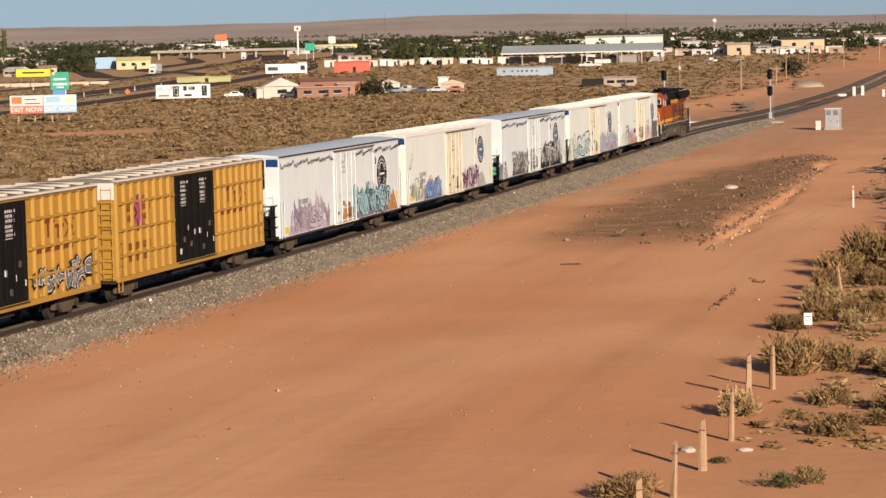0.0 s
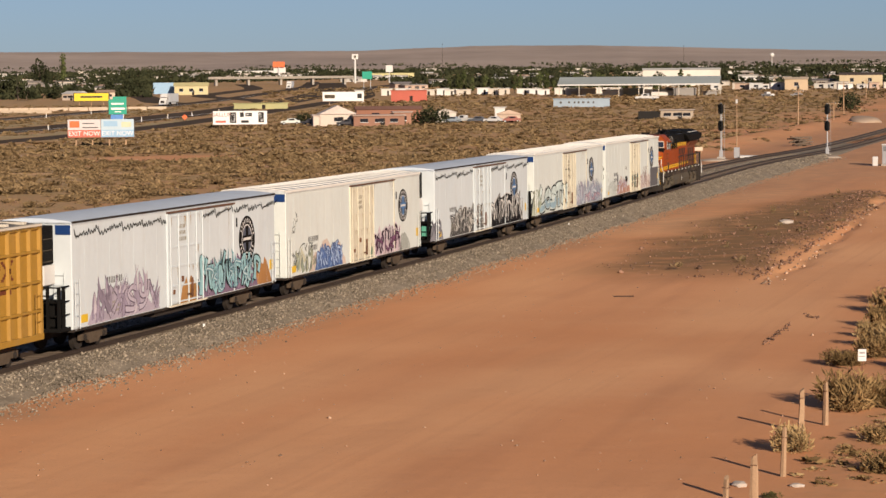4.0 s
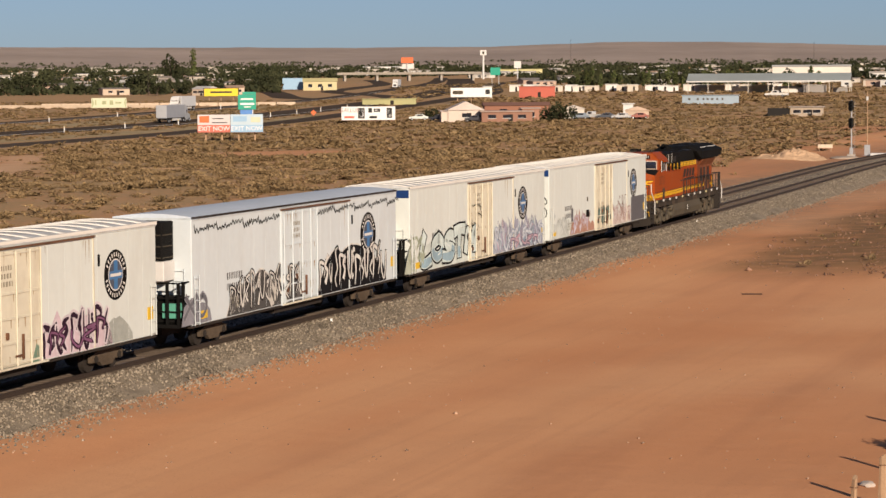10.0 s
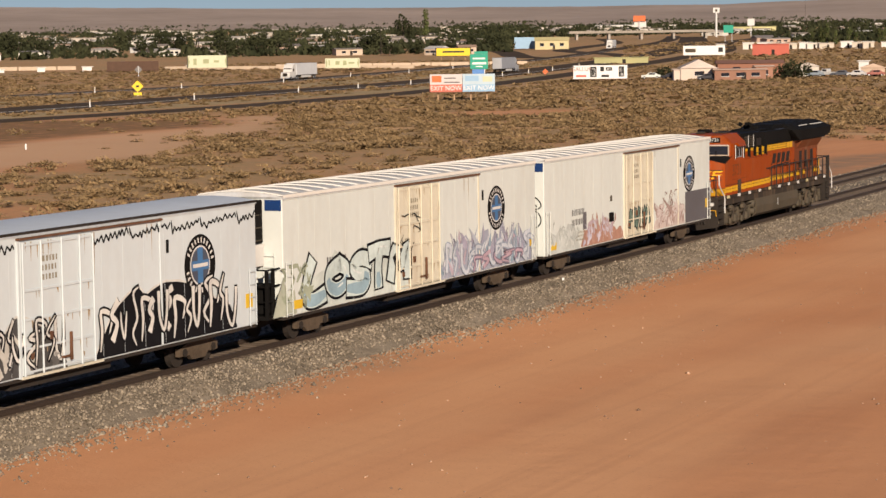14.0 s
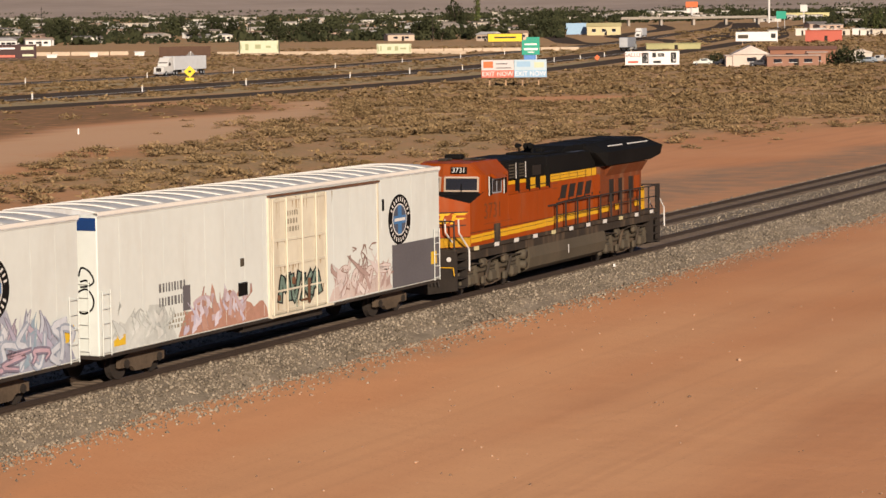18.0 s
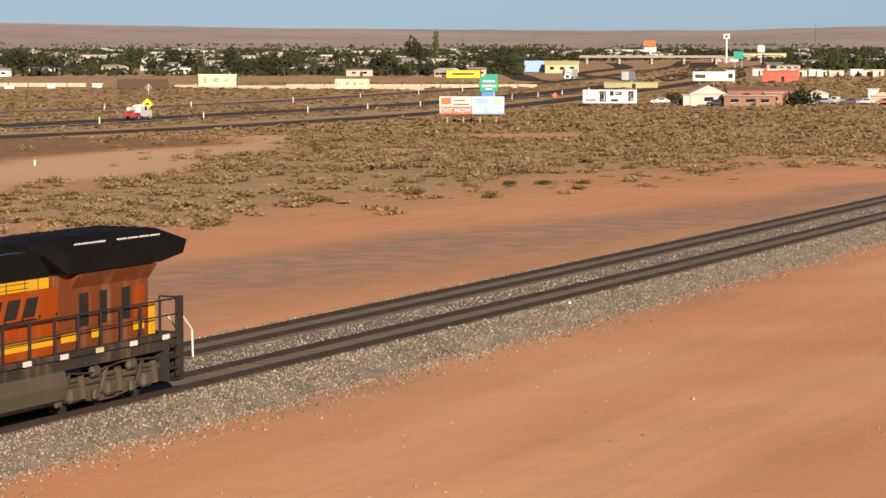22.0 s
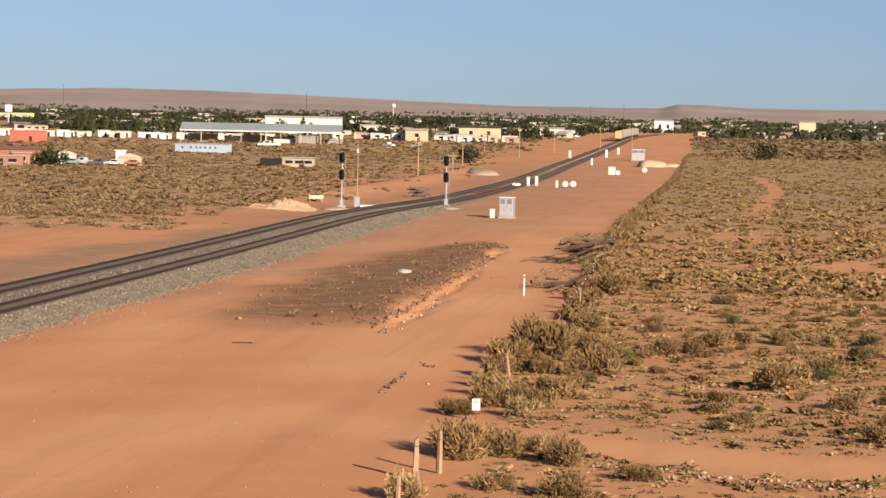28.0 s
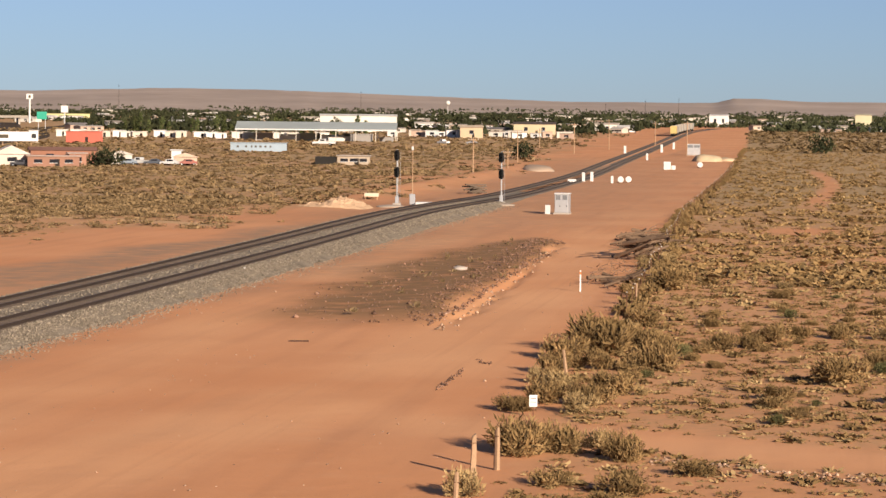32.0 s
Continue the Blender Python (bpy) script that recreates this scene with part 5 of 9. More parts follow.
SIDE = Matrix(((0, 0, 1, 0), (1, 0, 0, 0), (0, 1, 0, 0), (0, 0, 0, 1)))     # text plane on the +x side
FRONT = Matrix(((1, 0, 0, 0), (0, 0, -1, 0), (0, 1, 0, 0), (0, 0, 0, 1)))   # text plane on the -y end


def locomotive(off):
    lo = thing("diesel_locomotive", Matrix.Identity(4), "dusty orange and black diesel freight locomotive with yellow stripes", "locomotive")
    RAILP = mat("handrail_dark", (0.03, 0.025, 0.022), 0.6)
    LINE = mat("stripe_black", (0.02, 0.016, 0.012), 0.6)
    # hood orange with the radiator wing's shadow darkened into it, plus grime
    SHADEORANGE = mat("hood_shaded_orange", (0.17, 0.043, 0.010), 0.6, var=0.35, scale=1.2, grime=0.6)
    SILL = mat("sill_brown", (0.036, 0.027, 0.019), 0.8, var=0.4, grime=0.5)
    PPLATE = mat("plate_pale_yellow", (0.62, 0.55, 0.30), 0.6)
    # deck and sill
    part("deck", boxes((-1.52, 1.52, -9.3, 11.0, 1.70, 1.86), bevel=0.02), SILL, lo)
    part("sill", boxes((-1.42, 1.42, -9.2, 10.8, 1.36, 1.70)), SILL, lo)
    for i in range(11):
        part("sill_plate", boxes((1.52, 1.53, -8.7 + i * 1.86, -8.28 + i * 1.86, 1.70, 1.85)), PLAINW if i % 4 else PPLATE, lo)
    # wide nose: a centre panel between two swept sides, its top falling to the corners
    bm = bmesh.new()
    low = [(1.5, -7.6, 1.86), (1.5, -8.98, 1.86), (0.55, -9.88, 1.86), (-0.55, -9.88, 1.86), (-1.5, -8.98, 1.86), (-1.5, -7.6, 1.86)]
    high = [(1.5, -7.6, 3.86), (1.5, -8.98, 3.48), (0.55, -9.80, 3.80), (-0.55, -9.80, 3.80), (-1.5, -8.98, 3.48), (-1.5, -7.6, 3.86)]
    A, B = [bm.verts.new(q) for q in low], [bm.verts.new(q) for q in high]
    for k in range(5):
        bm.faces.new((A[k + 1], A[k], B[k], B[k + 1]))
    for tri in ((B[0], B[1], B[2]), (B[3], B[4], B[5]), (B[0], B[2], B[3]), (B[0], B[3], B[5])):
        bm.faces.new(tri).material_index = 1
    bmesh.ops.recalc_face_normals(bm, faces=bm.faces[:])
    nose = part("nose", bm, [ORANGE, BLACK], lo, "orange wide nose with black top")

    def swept(u, z, out=0.0):
        """A point on the swept right side of the nose: u from the corner to the centre panel."""
        return Vector((1.5 + (0.55 - 1.5) * u, -8.98 + (-9.88 + 8.98) * u, z)) + Vector((0.69, -0.73, 0)) * out
    for z0, z1, m, nm in ((1.88, 2.22, LYEL, "nose_stripe"), (2.22, 2.25, LINE, "nose_line")):
        bm = bmesh.new()
        for a, b in (((1.5, -8.98), (0.55, -9.88)), ((0.55, -9.88), (-0.55, -9.88)), ((-0.55, -9.88), (-1.5, -8.98))):
            d = Vector((b[0] - a[0], b[1] - a[1], 0)).normalized()
            nn = Vector((-d.y, d.x, 0)) * -0.012
            nn = nn if nn.y < 0 else -nn
            q = [Vector((a[0], a[1], z0)) + nn, Vector((b[0], b[1], z0)) + nn, Vector((b[0], b[1], z1)) + nn, Vector((a[0], a[1], z1)) + nn]
            bm.faces.new([bm.verts.new(v) for v in q])
        bmesh.ops.solidify(bm, geom=bm.faces[:], thickness=0.006)
        part(nm, bm, m, nose)
    for u0, u1, z0, z1 in ((0.12, 0.52, 3.06, 3.14), (0.18, 0.50, 2.90, 2.96), (0.46, 0.56, 2.74, 3.10), (0.62, 0.98, 3.06, 3.14), (0.66, 0.96, 2.76, 2.84), (0.80, 0.92, 2.80, 3.1)):
        bm = bmesh.new()
        q = [swept(u0 + 0.05, z0, 0.015), swept(u1 + 0.05, z0, 0.015), swept(u1 - 0.05, z1, 0.015), swept(u0 - 0.05, z1, 0.015)]
        bm.faces.new([bm.verts.new(v) for v in q])
        part("emblem_bar", bm, LYEL, nose, "yellow slanted emblem bar on the nose")
    bm = bmesh.new()
    for u0, u1, z0, z1 in ((0.08, 1.0, 3.15, 3.19), (0.14, 0.6, 2.66, 2.70), (0.5, 0.95, 2.62, 2.66)):
        bm.faces.new([bm.verts.new(v) for v in (swept(u0, z0, 0.017), swept(u1, z0, 0.017), swept(u1, z1, 0.017), swept(u0, z1, 0.017))])
    part("emblem_line", bm, LINE, nose)
    part("headlight_box", boxes((-0.34, 0.34, -9.93, -9.84, 3.30, 3.62), bevel=0.03), BLACK, nose)
    for x in (-0.16, 0.16):
        bm = bmesh.new()
        cyl(bm, (x, -9.92, 3.46), (x, -9.95, 3.46), 0.11, 14)
        part("headlight", bm, mat("lamp_glass", (0.62, 0.62, 0.58), 0.15), nose)
    bm = boxes((-0.42, 0.42, -9.93, -9.88, 1.95, 3.1), bevel=0.02)
    part("nose_door", bm, ORANGE, nose)
    # cab
    bm = bmesh.new()
    prism(bm, [(-1.5, 1.86), (-1.5, 4.46), (-1.02, 4.93), (1.02, 4.93), (1.5, 4.46), (1.5, 1.86)], "y", -7.62, -5.45)
    cab = part("cab", bm, ORANGE, lo)
    bm = bmesh.new()
    A = [bm.verts.new(q) for q in ((1.5, -7.62, 3.8), (1.5, -7.62, 4.46), (1.02, -7.62, 4.93), (-1.02, -7.62, 4.93), (-1.5, -7.62, 4.46), (-1.5, -7.62, 3.8))]
    B = [bm.verts.new(q) for q in ((1.47, -7.98, 3.72), (1.46, -7.86, 4.46), (1.0, -7.92, 4.88), (-1.0, -7.92, 4.88), (-1.46, -7.86, 4.46), (-1.47, -7.98, 3.72))]
    C = [bm.verts.new(q) for q in ((0.0, -8.22, 3.72), (0.0, -8.06, 4.88))]
    for k in range(5):
        bm.faces.new((A[k], A[k + 1], B[k + 1], B[k]))
    bm.faces.new((B[0], B[1], B[2], C[1], C[0]))
    bm.faces.new((C[0], C[1], B[3], B[4], B[5]))
    bm.faces.new((A[5], A[0], B[0], C[0], B[5]))
    bmesh.ops.recalc_face_normals(bm, faces=bm.faces[:])
    part("cab_front", bm, ORANGE, cab)
    slant = math.atan2(0.24, 1.47)
    for s in (1, -1):
        face = Matrix.Translation((0, -8.20, 3.84)) @ Matrix.Rotation(s * slant, 4, "Z") @ Matrix.Rotation(radians(-7), 4, "X")
        x0, x1 = (0.14, 1.36) if s > 0 else (-1.36, -0.14)
        w = part("windshield", boxes((x0, x1, -0.05, -0.02, 0.06, 0.50), bevel=0.012), GLASS, cab)
        w.matrix_basis = face
        f = part("windshield_frame", boxes((x0 - 0.07, x1 + 0.07, -0.045, -0.005, 0.0, 0.06), (x0 - 0.07, x1 + 0.07, -0.045, -0.005, 0.50, 0.56), (x0 - 0.07, x0, -0.045, -0.005, 0.06, 0.50), (x1, x1 + 0.07, -0.045, -0.005, 0.06, 0.50)), mat("window_frame_tan", (0.42, 0.33, 0.25), 0.5), cab)
        f.matrix_basis = face
        bd = part("number_board", boxes((s * 0.64 - 0.31, s * 0.64 + 0.31, -0.06, 0.02, 0.68, 0.93), bevel=0.01), BLACK, cab)
        bd.matrix_basis = face
        text(cab, "3731", 0.27, face @ Matrix.Translation((s * 0.64, -0.067, 0.80)) @ FRONT, PLAINW)
        g = part("wiper", boxes((s * 0.75 - 0.02, s * 0.75 + 0.02, -0.07, -0.05, 0.0, 0.3)), BLACK, cab)
        g.matrix_basis = face
        part("window_trim", boxes((x0 - 0.02, x1 + 0.02, -0.052, -0.045, 0.545, 0.565)), PLAINW, cab).matrix_basis = face
    # side window between its open sun shades
    part("window_recess", boxes((1.49, 1.508, -7.36, -5.76, 3.70, 4.36), bevel=0.01), ORANGE, cab)
    for y0, y1 in ((-6.98, -6.60), (-6.55, -6.17)):
        part("side_window", boxes((1.50, 1.522, y0, y1, 3.76, 4.22), bevel=0.01), GLASS, cab)
    part("side_window_frame", boxes((1.505, 1.53, -7.03, -6.98, 3.72, 4.27), (1.505, 1.53, -6.60, -6.55, 3.72, 4.27), (1.505, 1.53, -6.17, -6.12, 3.72, 4.27), (1.505, 1.53, -6.98, -6.17, 4.22, 4.27), (1.505, 1.53, -6.98, -6.17, 3.71, 3.76)), mat("window_frame_grey", (0.30, 0.31, 0.33), 0.5), cab)
    bm = bmesh.new()
    prism(bm, [(1.5, 4.30), (1.5, 4.50), (1.78, 4.30)], "y", -7.05, -6.1)
    part("awning", bm, ORANGE, cab, "small orange awning over the side window")
    for y in (-7.36, -5.98):
        part("sun_shade", boxes((1.51, 1.58, y, y + 0.24, 3.68, 4.36), bevel=0.01), BLACK, cab)
        part("shade_edge", boxes((1.55, 1.585, y - 0.03, y - 0.004, 3.66, 4.38)), PLAINW, cab)
    text(lo, "3731", 0.84, Matrix.Translation((1.504, -6.93, 3.06)) @ SIDE, mat("number_dark", (0.16, 0.045, 0.010), 0.6))
    part("cab_line", boxes((1.50, 1.506, -7.75, -5.1, 2.60, 2.625)), mat("panel_seam", (0.20, 0.05, 0.012), 0.7), cab)
    bm = boxes((-0.6, -0.25, -7.3, -6.7, 4.93, 5.02), (0.1, 0.75, -6.6, -5.8, 4.93, 5.0), bevel=0.03)
    part("roof_gear", bm, SILL, cab)
    bm = boxes((-0.9, -0.2, -6.1, -5.7, 4.93, 5.12), bevel=0.04)
    part("air_horn", bm, BLACK, cab)
    # lower hood, flush with the cab, then narrower past the walkway's end
    part("hood_lower", boxes((-1.5, 1.5, -5.45, -1.0, 1.86, 3.55), bevel=0.012), ORANGE, lo)
    part("long_hood", boxes((-1.3, 1.3, -1.0, 4.45, 1.86, 3.76), bevel=0.012), ORANGE, lo)
    part("hood_edge", boxes((-1.34, 1.34, -5.42, -0.95, 3.55, 3.62)), ORANGE, lo)
    part("hood_upper", boxes((-1.16, 1.16, -5.45, -0.9, 3.55, 4.84), bevel=0.05), BLACK, lo)
    part("hood_top", boxes((-1.16, 1.16, -0.9, 4.4, 3.76, 4.80), bevel=0.05), BLACK, lo)
    # intake grilles and the framed bays below them
    for y0, y1 in ((-4.98, -4.22), (-4.02, -3.28)):
        g = part("grille", boxes((1.16, 1.30, y0, y1, 4.10, 4.74), bevel=0.015), BLACK, lo, "dark air intake with pale slats")
        for i in range(5):
            part("slat", boxes((1.30, 1.315, y0 + 0.06, y1 - 0.06, 4.17 + 0.115 * i, 4.215 + 0.115 * i)), LGREY, g)
        part("grille_edge", boxes((1.285, 1.318, y1 - 0.06, y1 - 0.015, 4.11, 4.73)), PLAINW, g)
    for k, (y0, y1) in enumerate(((-5.25, -4.2), (-4.0, -3.15), (-2.95, -2.2), (-1.95, -1.15))):
        part("bay_panel", boxes((1.16, 1.24, y0, y1, 3.62, 3.90)), ORANGE if k < 2 else LYEL, lo)
        part("bay_stripe", boxes((1.16, 1.245, y0, y1, 3.905, 4.04)), LYEL, lo)
        if k > 1:
            part("bay_line", boxes((1.24, 1.25, y0, y1, 3.72, 3.76)), LINE, lo)
        part("bay_post", boxes((1.16, 1.36, y0 - 0.12, y0 - 0.03, 3.56, 4.12)), BLACK, lo)
    part("bay_post", boxes((1.16, 1.36, -1.08, -0.96, 3.56, 4.45)), BLACK, lo)
    part("recess", boxes((1.16, 1.19, -2.3, -1.5, 4.12, 4.5)), LINE, lo)
    # yellow band along the long hood, with its thin black lines
    part("hood_band", boxes((1.29, 1.312, -0.78, 4.1, 3.76, 4.06)), LYEL, lo, "yellow band along the hood")
    for z in (3.83, 3.97):
        part("band_line", boxes((1.312, 1.316, -0.78, 3.1, z, z + 0.018)), LINE, lo)
    for y in (0.15, 1.1, 2.0, 2.9, 3.55):
        part("band_seam", boxes((1.312, 1.318, y, y + 0.03, 3.76, 4.06)), LINE, lo)
    # lower yellow stripe in panels
    y = -8.97
    for k, (y1, x) in enumerate(((-7.95, 1.5), (-7.1, 1.5), (-5.55, 1.5), (-4.25, 1.5), (-2.75, 1.5), (-1.9, 1.5), (-1.02, 1.5), (0.1, 1.3), (1.7, 1.3), (3.1, 1.3), (4.4, 1.3))):
        z = 2.0 + 0.012 * k
        part("side_stripe", boxes((x, x + 0.012, y + 0.04, y1, z, z + 0.28)), LYEL, lo)
        part("stripe_line", boxes((x + 0.012, x + 0.016, y + 0.04, y1, z + 0.15, z + 0.17)), LINE, lo)
        y = y1
    for y0, y1 in ((4.7, 5.6), (6.3, 6.7), (8.6, 9.2)):
        part("side_stripe", boxes((1.3, 1.312, y0, y1, 2.12, 2.4)), LYEL, lo)
    part("stripe_top_line", boxes((1.5, 1.508, -8.97, -1.02, 2.36, 2.385)), LINE, lo)
    part("side_step", boxes((1.49, 1.515, -6.84, -6.25, 1.86, 2.56), bevel=0.01), SILL, lo)
    # hood doors, seams and latches
    SEAM = mat("panel_seam", (0.20, 0.05, 0.012), 0.7)
    for y in (-0.7, 0.35, 1.2, 2.05, 2.9, 3.75):
        part("engine_door", boxes((1.3, 1.31, y + 0.03, y + 0.80, 2.5, 3.72), bevel=0.004), ORANGE, lo)
        part("door_latch", boxes((1.31, 1.335, y + 0.68, y + 0.74, 2.95, 3.05)), LINE, lo)
    for y in (-4.2, -2.6):
        part("hood_seam", boxes((1.5, 1.503, y, y + 0.02, 2.4, 3.55)), SEAM, lo)
    part("marker_outline", boxes((1.31, 1.318, -0.75, -0.71, 3.1, 3.72), (1.31, 1.318, -0.71, -0.1, 3.66, 3.70), (1.31, 1.318, -0.71, -0.1, 3.46, 3.50)), SEAM, lo)
    part("walkway_handle", bars([(1.53, -1.6, 2.86), (1.53, -0.5, 2.86)], 0.035), RAILP, lo)
    # emblem: plain slanted bars with a line below
    bm = bmesh.new()
    for y in (0.10, 0.98, 1.86, 2.74):
        flat_shape(bm, [(y, 3.02), (y + 0.62, 3.02), (y + 0.86, 3.56), (y + 0.24, 3.56)], 1.31, 0, 0.004)
    flat_shape(bm, [(-0.2, 2.86), (3.6, 2.92), (3.3, 2.98), (0.5, 2.92)], 1.31, 0)
    part("hood_emblem", bm, LINE, lo, "dark slanted emblem blocks on the hood")
    # exhaust and roof furniture
    bm = boxes((-0.75, 0.75, -0.6, 1.2, 4.80, 4.90), (-0.35, -0.05, 0.3, 0.62, 4.88, 5.10), (0.12, 0.42, 0.4, 0.8, 4.88, 5.04), bevel=0.03)
    part("exhaust_stack", bm, BLACK, lo)
    for k, (x, y) in enumerate(((-0.3, -0.25), (0.0, -0.1), (0.3, -0.28), (0.1, 0.08))):
        bm = bmesh.new()
        cyl(bm, (x, y, 4.88), (x, y, 5.16), 0.035, 6)
        cyl(bm, (x, y - 0.22, 5.18), (x, y + 0.16, 5.18), 0.11, 8, 0.05)
        part("horn_bell", bm, BLACK, lo)
    bm = bmesh.new()
    prism(bm, [(1.2, 4.80), (2.1, 5.06), (4.2, 5.06), (4.2, 4.80)], "x", -0.85, 0.85)
    part("roof_fairing", bm, BLACK, lo)
    part("blue_patch", boxes((0.86, 1.165, 1.9, 3.2, 4.805, 4.812)), mat("blue_grey_panel", (0.06, 0.075, 0.11), 0.5), lo)
    # radiator section with its flared housing
    part("rear_hood", boxes((-1.25, 1.25, 4.45, 9.55, 1.86, 4.05), bevel=0.012), SHADEORANGE, lo)
    bm = bmesh.new()
    prism(bm, [(1.25, 3.62), (1.55, 4.06), (1.25, 4.06)], "y", 5.3, 9.6)
    part("wing_flare", bm, SHADEORANGE, lo)
    bm = bmesh.new()
    prism(bm, [(-1.66, 4.68), (-0.98, 5.06), (0.98, 5.06), (1.66, 4.68), (1.62, 4.10), (1.25, 4.05), (-1.25, 4.05), (-1.62, 4.10)], "y", 4.6, 9.7)
    part("radiator_wing", bm, BLACK, lo, "black flared radiator housing")
    bm = bmesh.new()
    A = [bm.verts.new(q) for q in ((-1.66, 9.7, 4.68), (-0.98, 9.7, 5.06), (0.98, 9.7, 5.06), (1.66, 9.7, 4.68), (1.62, 9.7, 4.10), (-1.62, 9.7, 4.10))]
    B = [bm.verts.new(q) for q in ((-1.66, 11.15, 4.68), (-0.98, 10.4, 5.06), (0.98, 10.4, 5.06), (1.66, 11.15, 4.68), (1.62, 11.0, 4.28), (-1.62, 11.0, 4.28))]
    for k in range(6):
        bm.faces.new((A[k], A[(k + 1) % 6], B[(k + 1) % 6], B[k]))
    bm.faces.new(B)
    bm.faces.new(A)
    bmesh.ops.recalc_face_normals(bm, faces=bm.faces[:])
    part("wing_tail", bm, BLACK, lo)
    bm = bmesh.new()
    A = [bm.verts.new(q) for q in ((-1.66, 4.6, 4.68), (-0.98, 4.6, 5.06), (0.98, 4.6, 5.06), (1.66, 4.6, 4.68), (1.62, 4.6, 4.10), (-1.62, 4.6, 4.10))]
    B = [bm.verts.new(q) for q in ((-1.4, 3.8, 4.68), (-0.9, 3.8, 4.98), (0.9, 3.8, 4.98), (1.4, 3.8, 4.68), (1.3, 4.0, 4.5), (-1.3, 4.0, 4.5))]
    for k in range(6):
        bm.faces.new((A[(k + 1) % 6], A[k], B[k], B[(k + 1) % 6]))
    bm.faces.new(B)
    bmesh.ops.recalc_face_normals(bm, faces=bm.faces[:])
    part("wing_shoulder", bm, BLACK, lo)
    for y0, y1 in ((5.4, 7.1), (7.7, 10.2)):
        fan = part("roof_panel", boxes((-0.9, 0.9, y0, y1, 5.06, 5.085), bevel=0.01), BLACK, lo)
        for q in range(4):
            a, b = y0 + (y1 - y0) * q / 4, y0 + (y1 - y0) * (q + 0.8) / 4
            part("panel_edge", bars([(1.34, a, 4.885), (1.34, b, 4.885)], 0.028), PLAINW, fan)
    for y0, y1, m in ((4.6, 5.5, SHADEORANGE), (5.7, 6.2, LINE), (6.3, 6.7, SHADEORANGE), (6.8, 7.2, LINE), (7.3, 7.8, SHADEORANGE), (8.0, 8.5, LINE), (8.7, 9.3, ORANGE)):
        part("rear_panel", boxes((1.25, 1.272, y0, y1, 2.5, 3.45), bevel=0.01), m, lo)
    part("end_flank", boxes((1.2, 1.27, 9.56, 9.9, 1.9, 2.9)), LYEL, lo)
    # fuel tank between the trucks, reservoirs beside it
    bm = bmesh.new()
    prism(bm, [(-1.42, 1.36), (-1.5, 0.95), (-1.42, 0.55), (-1.15, 0.38), (1.15, 0.38), (1.42, 0.55), (1.5, 0.95), (1.42, 1.36)], "y", -3.35, 4.7)
    part("fuel_tank", bm, LGREY, lo, "grey-brown dusty fuel tank")
    part("tank_gauge", boxes((1.49, 1.51, 0.55, 0.6, 0.8, 1.15)), PLAINW, lo)
    for y, z, r in ((-3.72, 1.12, 0.2), (-3.72, 0.72, 0.16)):
        bm = bmesh.new()
        cyl(bm, (0.6, y, z), (1.46, y, z), r, 14)
        part("air_tank", bm, LGREY, lo, smooth=True)
    for yc in (-6.5, 7.4):
        bogie(lo, yc, 2.0, 3)
        for k in (-2.0, 0, 2.0):
            part("axle_box", boxes((1.08, 1.36, yc + k - 0.3, yc + k + 0.3, 0.34, 0.78), bevel=0.09), LGREY, lo)
            bm = bmesh.new()
            cyl(bm, (1.2, yc + k + 0.58, 0.42), (1.2, yc + k + 0.42, 1.1), 0.12, 8)
            part("coil_spring", bm, LGREY, lo)
            bm = bmesh.new()
            cyl(bm, (1.25, yc + k - 0.6, 0.5), (1.32, yc + k - 0.35, 1.2), 0.07, 8)
            part("damper", bm, SILL, lo)
            part("brake_rigging", boxes((1.16, 1.30, yc + k - 0.95, yc + k - 0.62, 0.30, 0.62), (1.2, 1.34, yc + k - 0.5, yc + k + 0.2, 0.92, 1.06), bevel=0.05), LGREY, lo)
        part("truck_side", boxes((1.02, 1.22, yc - 2.95, yc + 2.95, 0.74, 0.98), bevel=0.07), LGREY, lo)
        for k in (-1.0, 1.0):
            part("brake_cylinder", boxes((1.2, 1.42, yc + k - 0.22, yc + k + 0.28, 0.98, 1.30), bevel=0.08), LGREY, lo)
        part("air_pipe", bars([(1.38, yc - 2.6, 1.25), (1.38, yc - 1.2, 1.12), (1.36, yc + 0.4, 1.28), (1.38, yc + 2.5, 1.18)], 0.03), SILL, lo)
    # ends: pilot, platform, steps, rails
    for s, y in ((-1, -10.2), (1, 11.1)):
        bm = bmesh.new()
        prism(bm, [(-1.5, 0.35), (-1.5, 1.80), (1.5, 1.80), (1.5, 0.35), (0.4, 0.18), (-0.4, 0.18)], "y", y - 0.06, y + 0.06)
        part("pilot_plate", bm, UNDER, lo)
        part("end_platform", boxes((-1.5, 1.5, min(y, y - s * 1.0), max(y, y - s * 1.0), 1.72, 1.84)), SILL, lo)
        for k in range(4):
            part("step", boxes((1.0, 1.55, y - s * 0.5 - 0.3, y - s * 0.5 + 0.3, 0.42 + 0.34 * k, 0.46 + 0.34 * k)), UNDER, lo)
        part("step_side", boxes((1.0, 1.54, y - s * 0.85 - 0.03, y - s * 0.85 + 0.03, 0.40, 1.72)), UNDER, lo)
        part("step_back", boxes((0.96, 1.02, y - s * 0.5 - 0.3, y - s * 0.5 + 0.3, 0.4, 1.72)), UNDER, lo)
